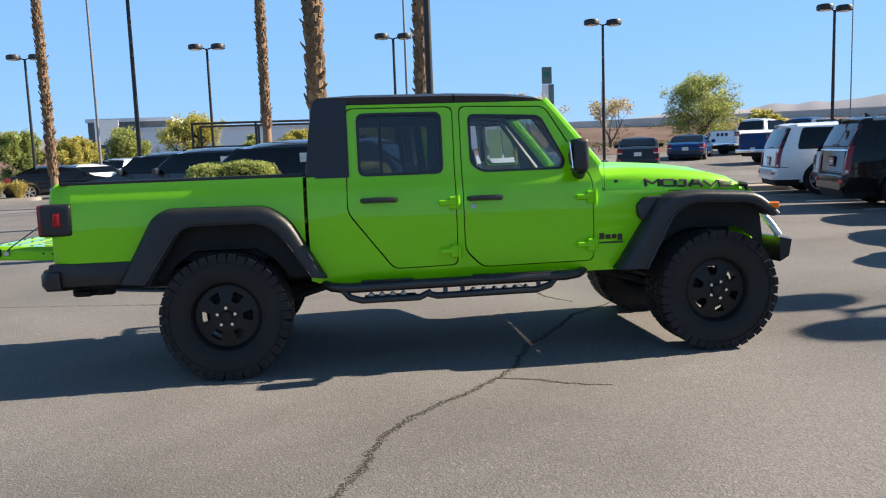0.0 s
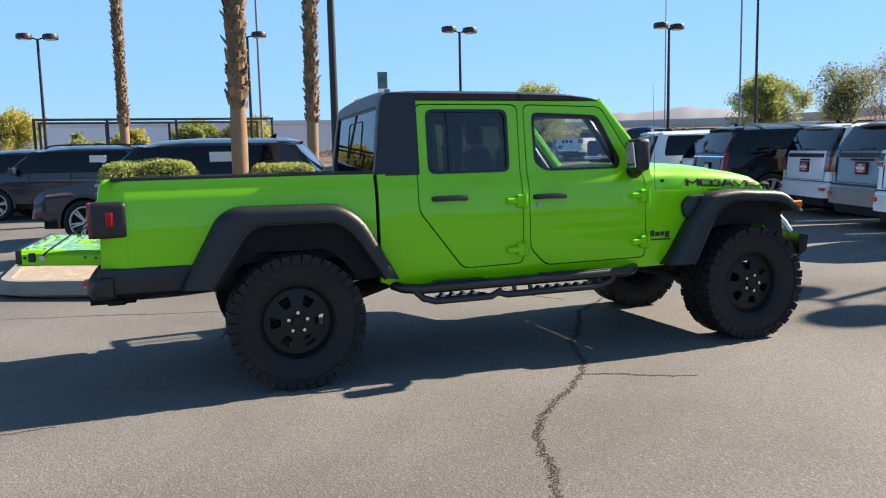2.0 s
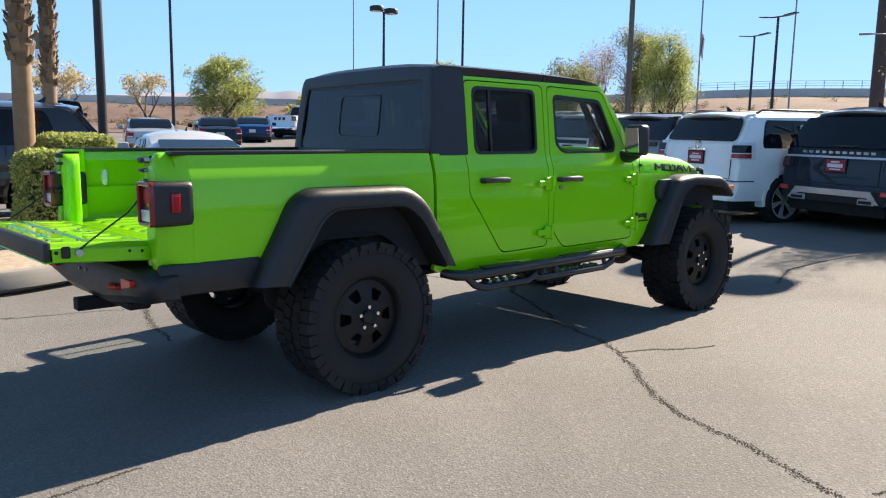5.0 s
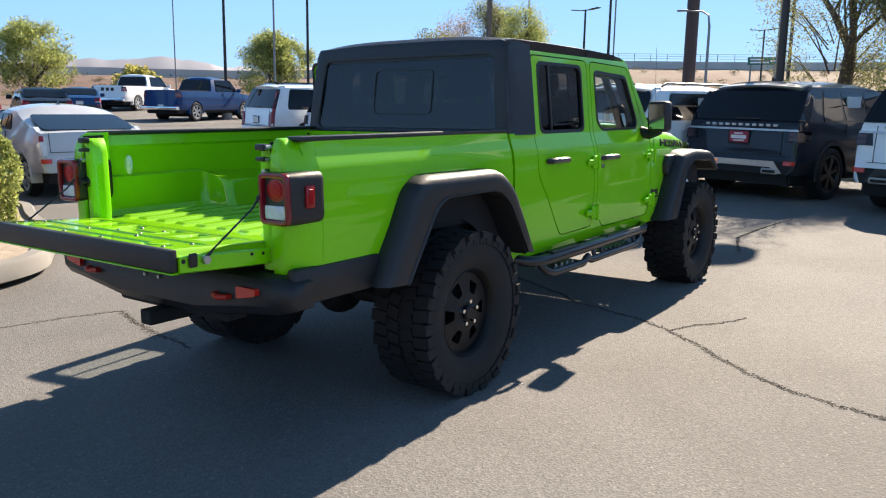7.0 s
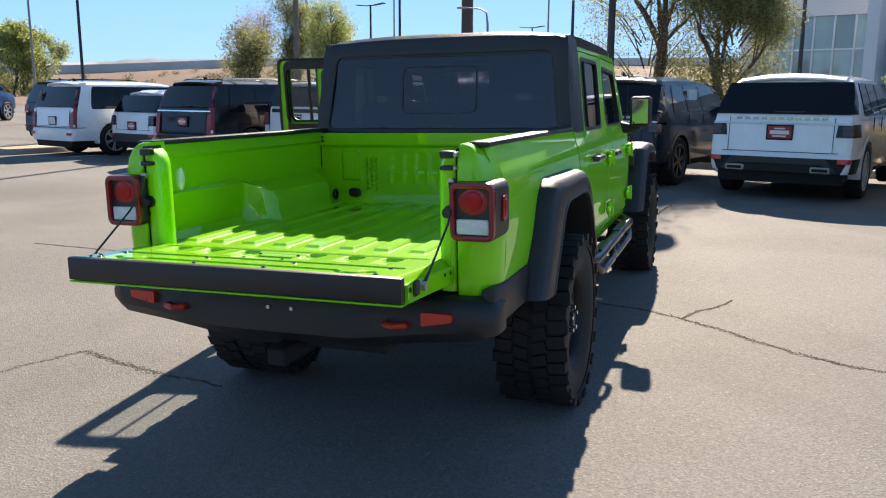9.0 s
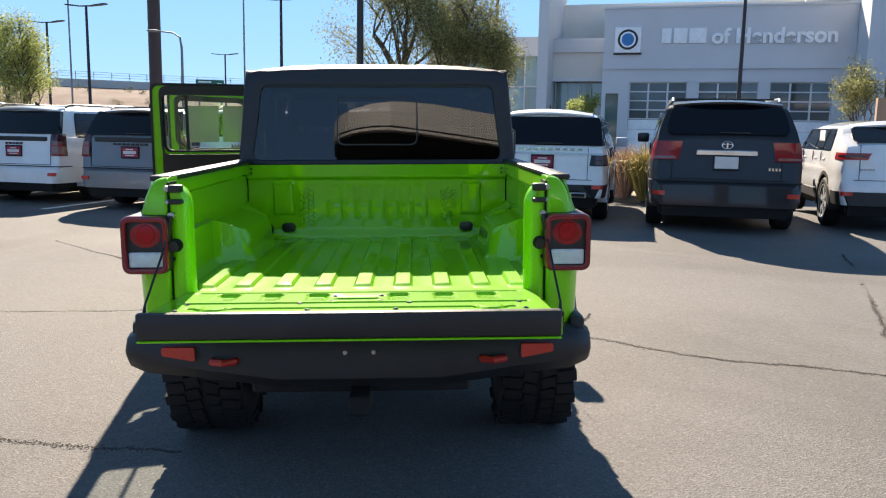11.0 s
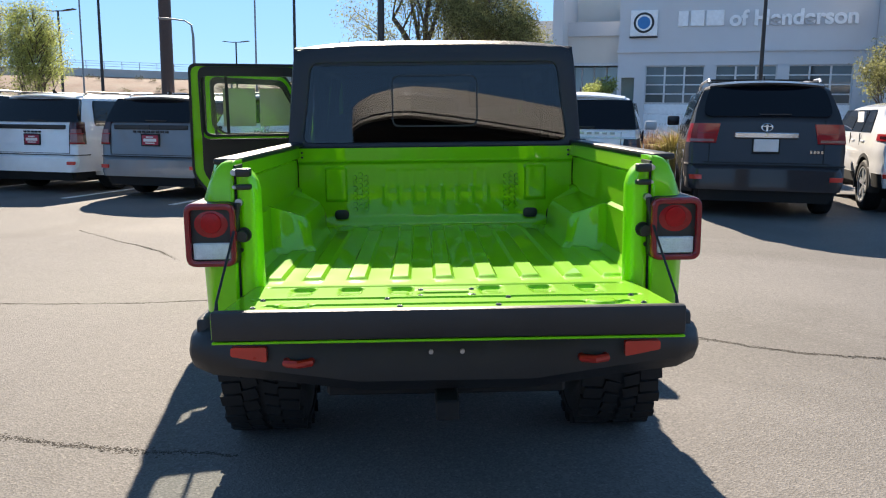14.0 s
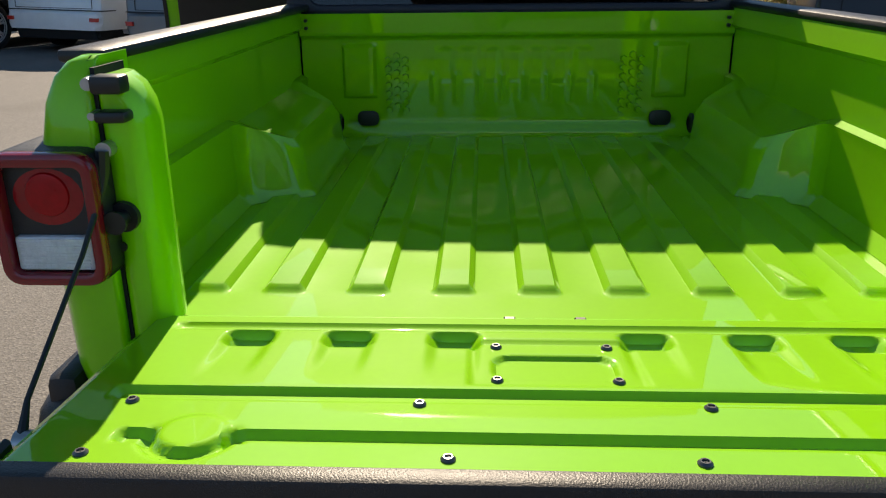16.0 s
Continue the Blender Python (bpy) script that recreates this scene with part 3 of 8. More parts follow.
for side in (-1, 1):
    b = BM()
    cyl(b, (3.85, side * 0.56, 0.93), (3.885, side * 0.56, 0.93), 0.095, 0.085, 24)
    part("headlight", b, LENS_WHITE, grille)
b = BM()
tube(b, [(3.74, -0.70, 1.18), (3.79, -0.705, 1.17), (3.80, -0.70, 1.13)], 0.02, 8)
part("bonnet_catch", b, TRIM, truck)


def flare(outer, inner, side, y, name="wheel_flare"):
    """An arch flare with a rounded shoulder, swept between its outer and inner line."""
    b = BM()
    rings = []
    for (xo, zo), (xi, zi) in zip(outer, inner):
        sec = [(0.0, 0.79), (0.0, y - 0.085), (0.03, y - 0.052), (0.10, y - 0.026), (0.22, y - 0.009), (0.40, y - 0.002), (0.80, y), (0.90, y - 0.002), (0.93, y + 0.004), (0.985, y + 0.004), (1.0, y - 0.004), (1.0, 0.77)]
        rings.append([(xo + (xi - xo) * t, side * d, zo + (zi - zo) * t) for t, d in sec])
    loft(b, rings)
    return part(name, b, PLASTIC, truck, angle=50)


def bezier(pts, r, n=3):
    """An open line with rounded corners."""
    q = rpoly(pts, r, n)
    return [pts[0]] + q[n + 1:-(n + 1)] + [pts[-1]]


for side in (-1, 1):
    flare(bezier([(2.732, 0.612), (3.072, 1.134), (3.34, 1.157), (3.785, 1.127), (3.945, 0.975)], 0.09), bezier([(2.955, 0.612), (3.155, 1.00), (3.30, 1.07), (3.74, 1.05), (3.885, 0.945)], 0.07), side, 0.955)
    flare(bezier([(-0.700, 0.685), (-0.462, 1.120), (-0.36, 1.178), (0.312, 1.172), (0.46, 1.068), (0.690, 0.655)], 0.08), bezier([(-0.510, 0.675), (-0.29, 1.005), (-0.21, 1.055), (0.27, 1.055), (0.39, 0.965), (0.582, 0.672)], 0.06), side, 0.95)
    b = BM()
    box(b, 3.815, 3.93, side * 0.935 - 0.015, side * 0.935 + 0.015, 0.995, 1.048, 0.010, m=None)
    part("side_indicator", b, LENS_AMBER, truck)
    vent = panel(rpoly([(2.905, 1.06), (2.965, 1.118), (3.10, 1.122), (3.04, 1.00), (2.99, 0.925), (2.915, 0.975)], 0.02), [], 0.868, side, 0.08, bevel=0.012)
    part("wing_vent", vent, PLASTIC, truck)
    # dark wheel housings behind the arches
    for line, w0, w1 in ((bezier([(-0.498, 0.66), (-0.245, 1.055), (0.27, 1.055), (0.39, 0.965), (0.582, 0.66)], 0.07), -0.36, 0.40), (bezier([(2.955, 0.60), (3.155, 1.00), (3.30, 1.07), (3.74, 1.05), (3.86, 0.96)], 0.07), 3.0, 3.80)):
        cx = (w0 + w1) / 2
        out = [(cx + (x - cx) * 1.03, z + 0.02) for x, z in line]
        part("wheel_housing", panel(out + line[::-1], [], 0.935, side, 0.185), DARK, truck)
        ax = 0.0 if cx < 1 else 3.467
        arc_in = [(ax + 0.485 * math.cos(radians(a)), 0.435 + 0.485 * math.sin(radians(a))) for a in range(28, 153, 6)]
        part("arch_liner", panel(line + arc_in, [], 0.785, side, 0.012), DARK, truck)
        b = BM()
        box(b, ax - 0.24, ax + 0.22, side * 0.64 - 0.008, side * 0.64 + 0.008, 0.60, 1.0)
        box(b, ax - 0.23, ax + 0.23, side * 0.71 - 0.08, side * 0.71 + 0.08, 0.905, 0.93)
        box(b, ax - 0.40, ax + 0.40, side * 0.769 - 0.004, side * 0.769 + 0.004, 0.873, 0.925)
        part("housing_wall", b, DARK, truck)

# load bed
for side in (-1, 1):
    outer = [(-0.985, 0.831), (-0.64, 0.80), (-0.60, 0.74), (-0.40, 1.10), (-0.30, 1.135), (0.28, 1.135), (0.43, 1.03), (0.553, 0.80), (0.553, 1.352), (-0.985, 1.371)]
    part("bed_side", panel(outer, [], body_y, side, 0.03, ZC, (-0.9, -0.8)), LIME, truck)
    b = BM()
    n = 90
    rings = []
    for k in range(n + 1):
        x = -1.03 + 1.53 * k / n
        out = 0.745
        wh = smooth(x, -0.40, -0.29) * (1 - smooth(x, 0.28, 0.40))
        rings.append([(x, side * yy, zz) for yy, zz in ((0.79, 1.355), (0.735, 1.355), (0.728, 1.30), (0.745, 1.285), (0.745, 1.14 - 0.02 * wh), (0.745 - 0.02 * (1 - wh) - 0.145 * wh, 1.13 - 0.055 * wh), (0.728 - 0.148 * wh, 1.10 - 0.055 * wh), (0.725 - 0.155 * wh, 0.955), (0.70 - 0.15 * wh, 0.922))])
    loft(b, rings, closed=False)
    g = bmesh.ops.extrude_face_region(b, geom=b.faces[:])
    for v in g["geom"]:
        if isinstance(v, bmesh.types.BMVert):
            v.co.y += side * 0.012
    part("bed_inner_wall", b, LIME_IN, truck)
    b = BM()
    box(b, -1.062, 0.556, side * 0.765 - 0.050, side * 0.765 + 0.033, 1.354, 1.377, 0.009, seg=2)
    part("bed_rail_cap", b, PLASTIC, truck)
    # corner: a rounded outer quarter and, across a narrow seam, the jamb that the gate shuts against
    b = BM()
    rings = []
    for z, d in ((0.800, 0.006), (0.845, 0.0), (1.00, 0.0), (1.235, 0.0), (1.30, 0.006), (1.34, 0.018), (1.362, 0.034), (1.37, 0.05)):
        yb = body_y(-0.985, z)
        quarter = rpoly([(yb, -0.985), (yb - 0.003, -1.035), (yb - 0.016, -1.085), (0.798, -1.146), (0.712, -1.146), (0.712, -0.985)], [0.002, 0.03, 0.03, 0.035, 0.012, 0.005], 5)
        rings.append([(x + (d if x < -1.05 else 0), side * (y - (d * smooth(-x, 0.99, 1.08) if y > 0.76 else 0)), z) for y, x in quarter])
    loft(b, rings)
    part("bed_corner", b, LIME, truck)
    b = BM()
    post = rpoly([(0.706, -1.03), (0.706, -1.128), (0.690, -1.138), (0.652, -1.138), (0.634, -1.114), (0.630, -1.08), (0.640, -1.04), (0.70, -1.02)], 0.010, 3)
    rings = []
    for z, d in ((0.815, 0.0), (0.90, 0.0), (1.27, 0.0), (1.30, 0.008), (1.325, 0.024), (1.342, 0.05)):
        rings.append([(x, side * (y + d * max(0.0, (0.706 - y) / 0.084)), z) for y, x in post])
    loft(b, rings)
    post_ob = part("bed_corner_post", b, LIME, truck)
    # a solid dark strip fills the seam in place of its shade
    b = BM()
    box(b, -1.128, -1.02, side * 0.709 - 0.0035, side * 0.709 + 0.0035, 0.82, 1.355)
    part("seam_shadow_gap", b, DARK, post_ob)
    for z, h in ((1.333, 0.014), (1.284, 0.009)):
        b = BM()
        box(b, -1.168, -1.13, side * 0.677 - 0.027, side * 0.677 + 0.023, z - h, z + h, 0.006, seg=2)
        part("rubber_stop", b, TRIM, post_ob)
        b = BM()
        cyl(b, (-1.13, side * 0.708, z), (-1.156, side * 0.708, z), h * 0.9, h * 0.7, 12)
        part("stop_washer", b, STEEL, post_ob)
    b = BM()
    cyl(b, (-1.125, side * 0.695, 1.232), (-1.160, side * 0.695, 1.232), 0.013, n=12)
    part("cable_stud", b, STEEL, post_ob)
    b = BM()
    cyl(b, (-1.125, side * 0.685, 1.120), (-1.148, side * 0.685, 1.120), 0.027, 0.025, 16)
    cyl(b, (-1.148, side * 0.685, 1.120), (-1.175, side * 0.685, 1.120), 0.013, 0.012, 12)
    cyl(b, (-1.175, side * 0.685, 1.120), (-1.181, side * 0.685, 1.120), 0.019, n=14)
    part("gate_striker", b, TRIM, post_ob)
    b = BM()
    cyl(b, (-1.125, side * 0.697, 1.067), (-1.141, side * 0.697, 1.067), 0.008, n=10)
    part("bolt_hole", b, TRIM, post_ob)
    # tail lamp: a deep black housing, a red rim round recessed lenses
    z0, z1, yc = 1.018, 1.236, side * 0.786
    b = BM()
    face = rpoly([(-0.087, z0), (-0.087, z1), (0.087, z1), (0.087, z0)], 0.036, 6)
    rings = [[(x, yc + y * k, (z0 + z1) / 2 + (z - (z0 + z1) / 2) * k) for y, z in face] for x, k in ((-0.985, 0.93), (-0.992, 0.98), (-1.01, 1.0), (-1.168, 1.0), (-1.176, 0.985))]
    loft(b, rings)
    lamp = part("tail_lamp", b, PLASTIC, truck, "black square tail lamp with red and clear lenses")
    hole = rpoly([(yc - 0.066, z0 + 0.022), (yc - 0.066, z1 - 0.024), (yc + 0.066, z1 - 0.024), (yc + 0.066, z0 + 0.022)], 0.016, 4)
    rim = rpoly([(yc - 0.0855, z0 + 0.001), (yc - 0.0855, z1 - 0.001), (yc + 0.0855, z1 - 0.001), (yc + 0.0855, z0 + 0.001)], 0.036, 6)
    part("bezel", yz(panel(rim, [hole], 0.0, 1, 0.030, bevel=0.007), -1.168), BEZEL, lamp)
    b = BM()
    zs = [z0 + 0.086 + (z1 - 0.022 - z0 - 0.086) * k / 10 for k in range(11)]
    ys = [-0.068 + 0.136 * k / 10 for k in range(11)]
    loft(b, [[(-1.181 + 0.006 * math.hypot((y) / 0.068, (z - 1.162) / 0.055), yc + y, z) for y in ys] for z in zs] + [[(-1.165, yc + y, zs[-1]) for y in ys], [(-1.165, yc + y, zs[0]) for y in ys]], closed=False)
    lens = part("brake_lens", b, LENS_RED, lamp)
    b = BM()
    lathe(b, [(0.001, -0.002), (0.022, -0.0015), (0.034, 0.0005), (0.036, 0.004)], 28)
    bmesh.ops.rotate(b, matrix=Matrix.Rotation(radians(-90), 3, "Z"), verts=b.verts[:])
    part("lens_core", shift(b, (-1.181, yc, 1.166)), LENS_CORE, lens)
    b = BM()
    box(b, -1.186, -1.166, yc - 0.063, yc + 0.063, z0 + 0.024, z0 + 0.082, 0.006, seg=2)
    lens = part("reverse_lens", b, LENS_WHITE, lamp)
    b = BM()
    for k in range(9):
        zz = z0 + 0.030 + 0.0058 * k
        box(b, -1.1875, -1.184, yc - 0.056, yc + 0.056, zz - 0.0012, zz + 0.0012)
    tagged(part("lens_ridge", b, LENS_WHITE, lens), kind="stuff")
    b = BM()
    box(b, -1.10, -1.048, side * 0.878 - 0.004, side * 0.878 + 0.006, 1.085, 1.180, 0.008, seg=2)
    marker = part("side_marker", b, LENS_RED, lamp)
    b = BM()
    box(b, -1.086, -1.062, side * 0.884 - 0.001, side * 0.884 + 0.003, 1.10, 1.165, 0.002)
    part("marker_core", b, LENS_CORE, marker)
    # bed light
    b = BM()
    loft(b, [[(-0.862 + 0.020 * k * math.cos(a), side * y, 1.19 + 0.052 * k * math.sin(a)) for a in [2 * math.pi * q / 16 for q in range(16)]] for k, y in ((1.0, 0.745), (1.0, 0.732), (0.7, 0.724), (0.1, 0.722))])
    part("bed_light", b, LENS_WHITE, truck, "small oval clear bed light")
    # tailgate cable
    b = BM()
    tube(b, [(-1.158, side * 0.697, 1.232), (-1.162, side * 0.700, 1.195), (-1.170, side * 0.704, 1.165), (-1.24, side * 0.712, 1.09), (-1.44, side * 0.714, 0.955), (-1.475, side * 0.708, 0.922)], [0.012, 0.010, 0.0055, 0.0042, 0.0042, 0.008], 8)
    part("gate_cable", b, TRIM, truck)
    b = BM()
    lathe(b, [(0.022, -0.01), (0.034, -0.004), (0.034, 0.004), (0.022, 0.01)], 16)
    shift(b, (0.40, side * 0.60, 0.985))
    part("tie_down_ring", b, TRIM, truck)

# bed floor with pressed ribs
RIBS = [-0.48, -0.32, -0.16, 0.0, 0.16, 0.32, 0.48]


def rib(y, wide=0.028, slope=0.014):
    return max(1 - smooth(abs(y - c), wide, wide + slope) for c in RIBS + [-0.625, 0.625])


b = BM()
ys = sorted({round(v, 4) for c in RIBS + [-0.625, 0.625] for v in (c - 0.045, c - 0.04, c - 0.034, c - 0.028, c + 0.028, c + 0.034, c + 0.04, c + 0.045)} | {-0.715, 0.715, -0.70, 0.70})
rings = [[(x, y, 0.921 + 0.013 * rib(y) * smooth(x, -0.985, -0.957) * (1 - smooth(x, 0.44, 0.47))) for y in ys] for x in (-1.085, -1.0, -0.985, -0.978, -0.971, -0.964, -0.957, -0.7, -0.2, 0.2, 0.44, 0.455, 0.47, 0.515)]
loft(b, rings, closed=False)
g = bmesh.ops.extrude_face_region(b, geom=b.faces[:])
for v in g["geom"]:
    if isinstance(v, bmesh.types.BMVert):
        v.co.z -= 0.012
part("bed_floor", b, LIME_IN, truck)
# bulkhead of the bed
b = BM()


def bulk(y, z):
    d = 0.0
    for c in (-0.54, 0.54):                  # tall pressed pads at both ends
        d += 0.014 * (1 - smooth(abs(y - c), 0.048, 0.060)) * smooth(z, 1.055, 1.068) * (1 - smooth(z, 1.232, 1.245))
    for k in range(8):                       # shallow bays between narrow ribs, shaped to mimic the floor ribs' reflection
        c = -0.278 + 0.0795 * k
        d += 0.005 * (1 - smooth(abs(y - c), 0.003, 0.012)) * smooth(z, 1.03, 1.05) * (1 - smooth(z, 1.13, 1.15))
    for k in range(7):
        c = -0.2385 + 0.0795 * k
        r = max(abs(y - c) / 0.030, abs(z - 1.17) / 0.062)
        d -= 0.0022 * (1 - smooth(r, 0.80, 1.0))
    d += 0.018 * (1 - smooth(z, 0.925, 0.985))
    return 0.505 - d - 0.022 * smooth(z, 1.262, 1.276)


ys = [-0.74 + 1.48 * k / 148 for k in range(149)]
zs = [0.915 + 0.432 * k / 64 for k in range(65)]
loft(b, [[(bulk(y, z), y, z) for y in ys] for z in zs] + [[(0.545, y, 1.347) for y in ys]], closed=False)
bulkhead = part("bed_bulkhead", b, LIME_IN, truck)
for side in (-1, 1):
    b = BM()
    ring = rpoly([(side * 0.513 - 0.038, 0.962), (side * 0.513 - 0.038, 1.014), (side * 0.513 + 0.038, 1.014), (side * 0.513 + 0.038, 0.962)], 0.026, 5)
    part("drain_plug", yz(panel(ring, [], 0.0, 1, 0.012, bevel=0.003), 0.492), TRIM, bulkhead)
    for z in (1.325, 1.30):
        b = BM()
        cyl(b, (0.47, side * 0.715, z), (0.49, side * 0.715, z), 0.006, n=8)
        part("bolt_hole", b, TRIM, bulkhead)
    # honeycomb patch pressed beside the ribs that mimic the reflection
    b = BM()
    for i in range(3):
        for j in range(7):
            cy, cz = side * (0.378 + 0.03 * i), 1.015 + 0.029 * j + 0.0145 * (i % 2)
            cyl(b, (0.488, cy, cz), (0.508, cy, cz), 0.010, 0.014, 6)
    tagged(part("honeycomb_pressing", b, LIME_IN, bulkhead), kind="stuff")

# tailgate, lying open and rising a little outward: a pressed inner skin over a shell
GATE_X = [-1.118 - 0.0055 * k for k in range(88)]


def gate_top(x):
    return 0.937 + 0.062 * (-1.15 - x)


def between(v, a, b, s):
    return smooth(v, a - s, a + s) * (1 - smooth(v, b - s, b + s))


def gate_z(x, y):
    z, d, ay = 0.0, -x, abs(y)
    # valleys that run from the hinge side out between the pads, deepest at their notched heads
    valley = max(1 - smooth(abs(ay - c), 0.024, 0.046) for c in (0.150, 0.318, 0.478))
    z -= valley * (0.016 * between(d, 1.186, 1.226, 0.005) + 0.0065 * smooth(d, 1.19, 1.22) * (1 - smooth(d, 1.25, 1.375)))
    z -= 0.006 * between(d, 1.150, 1.172, 0.005) * (1 - smooth(ay, 0.60, 0.62))
    # dished panel round the access cover
    r = max(ay / 0.128, abs(d - 1.292) / 0.082)
    q = math.hypot(max(0.0, ay - 0.062) / 0.030, max(0.0, abs(d - 1.304) - 0.014) / 0.030)
    z -= 0.005 * (1 - smooth(r, 0.92, 1.02)) + 0.007 * (1 - smooth(q, 0.75, 1.05))
    # two troughs across the gate, the outer one swelling into a round seat at both ends
    z -= 0.010 * between(d, 1.392, 1.424, 0.006) * (1 - smooth(ay, 0.60, 0.615))
    seat = math.hypot(d - 1.520, ay - 0.462)
    z -= 0.010 * between(d, 1.514, 1.541, 0.005) * (1 - smooth(ay, 0.545, 0.56)) * smooth(seat, 0.040, 0.054)
    z += 0.003 * (1 - smooth(seat, 0.036, 0.050))
    z -= 0.008 * (1 - smooth(abs(seat - 0.052), 0.002, 0.015)) * smooth(d, 1.495, 1.535)
    z -= 0.03 * smooth(ay, 0.655, 0.686)
    return gate_top(x) + z


ys = [-0.686 + 1.372 * k / 320 for k in range(321)]
b = BM()
loft(b, [[(x, y, gate_z(x, y)) for y in ys] for x in GATE_X] + [[(GATE_X[-1], y, 0.868) for y in ys], [(-1.118, y, 0.850) for y in ys], [(-1.118, y, gate_z(-1.118, y)) for y in ys]], closed=False)
gate = part("tailgate", b, LIME_IN, truck, "lowered lime green tailgate with pressed inner skin")
b = BM()
box(b, -1.624, -1.590, -0.687, 0.687, 0.879, 0.966, 0.007, seg=2)
part("gate_top_cap", b, PLASTIC, gate, "grey-black plastic cap")
b = BM()
box(b, -1.622, -1.585, -0.688, 0.688, 0.869, 0.8765, 0.003)
part("gate_lip", b, LIME, gate)
for side in (-1, 1):
    b = BM()
    loft(b, [[(x, side * y, z) for y, z in ((0.684, gate_top(x) - 0.024), (0.696, gate_top(x) - 0.030), (0.696, gate_top(x) - 0.088), (0.684, gate_top(x) - 0.094))] for x in (-1.125, -1.16, -1.30, -1.45, -1.588)])
    part("gate_end", b, LIME, gate)
    b = BM()
    cyl(b, (-1.475, side * 0.694, 0.912), (-1.475, side * 0.716, 0.912), 0.017, n=14)
    part("cable_bolt", b, STEEL, gate)
    b = BM()
    box(b, -1.552, -1.512, side * 0.702 - 0.007, side * 0.702 + 0.007, 0.890, 0.945, 0.006)
    part("gate_latch", b, TRIM, gate)
    for x, z, r in ((-1.572, 0.918, 0.009), (-1.24, 0.90, 0.007), (-1.18, 0.895, 0.007)):
        b = BM()
        cyl(b, (x, side * 0.695, z), (x, side * 0.699, z), r, n=10)
        part("gate_end_hole", b, DARK, gate)
b = BM()
box(b, -1.112, -1.088, -0.625, 0.625, 0.895, 0.924, 0.004)
part("gate_hinge_strip", b, LIME, gate)
for y in (-0.06, 0.06):
    b = BM()
    box(b, -1.114, -1.098, y - 0.010, y + 0.010, 0.924, 0.931, 0.002)
    part("hinge_clip", b, TRIM, gate)
BOLT = BM()
lathe(BOLT, [(0.001, 0.001), (0.004, 0.001), (0.0045, 0.003), (0.006, 0.003), (0.009, 0.0), (0.009, -0.002)], 14, axis="z")
bolt_ob = None
for x, y in ((-1.232, 0.085), (-1.232, -0.085), (-1.352, 0.085), (-1.352, -0.085), (-1.438, 0.571), (-1.438, 0.188), (-1.438, -0.188), (-1.438, -0.571), (-1.574, 0.575), (-1.574, 0.145), (-1.574, -0.145), (-1.574, -0.575)):
    m = pose(x, y, gate_z(x, y) + 0.002)
    if bolt_ob is None:
        bolt_ob = part("bolt", BOLT, [BOLTM], gate, "", m)
    else:
        o = bolt_ob.copy()
        scene.collection.objects.link(o)
        o.matrix_basis = m

# rear bumper
b = BM()
rings = []
for y in [-0.885, -0.87, -0.80, -0.6, -0.3, 0, 0.3, 0.6, 0.80, 0.87, 0.885]:
    a = abs(y)
    xb = -1.245 + 0.02 * (a / 0.885) ** 3 + 0.06 * smooth(a, 0.84, 0.90)
    z0 = 0.585 + 0.06 * smooth(a, 0.35, 0.75) + 0.03 * smooth(a, 0.83, 0.9)
    z1 = 0.80 + 0.005 * a - 0.03 * smooth(a, 0.83, 0.9)
    xf = -1.08
    rings.append([(xb + 0.03, y, z0), (xb, y, z0 + 0.04), (xb, y, z1 - 0.05), (xb + 0.025, y, z1 - 0.012), (xb + 0.06, y, z1), (xf, y, z1), (xf, y, z0)])
loft(b, rings)
bumper = part("rear_bumper", b, PLASTIC, truck, "black rear bumper with red reflectors and tow hooks")
for side in (-1, 1):
    b = BM()
    box(b, -1.16, -0.62, side * 0.835 - 0.03, side * 0.835 + 0.03, 0.675, 0.835, 0.02, seg=2)
    part("bumper_wing", b, PLASTIC, bumper)
    b = BM()
    q = [(side * 0.605, 0.702), (side * 0.605, 0.755), (side * 0.725, 0.755), (side * 0.725, 0.725)]
    part("reflector", yz(panel(rpoly(q, 0.008), [], 0.0, 1, 0.03), -1.229), REFLECTOR, bumper)
    b = BM()
    tube(b, [(-1.18, side * 0.455, 0.700), (-1.262, side * 0.46, 0.700), (-1.277, side * 0.50, 0.700), (-1.262, side * 0.54, 0.700), (-1.18, side * 0.545, 0.700)], 0.014, 8)
    part("tow_hook", b, TOWRED, bumper)
    b = BM()
    cyl(b, (-1.235, side * 0.053, 0.728), (-1.256, side * 0.053, 0.728), 0.008, n=10)
    part("plate_screw", b, STEEL, bumper)
b = BM()
box(b, -1.30, -1.0, -0.04, 0.04, 0.50, 0.57, 0.006)
box(b, -1.16, -1.04, -0.42, 0.42, 0.545, 0.59, 0.01)
part("hitch_receiver", b, DARK, truck)

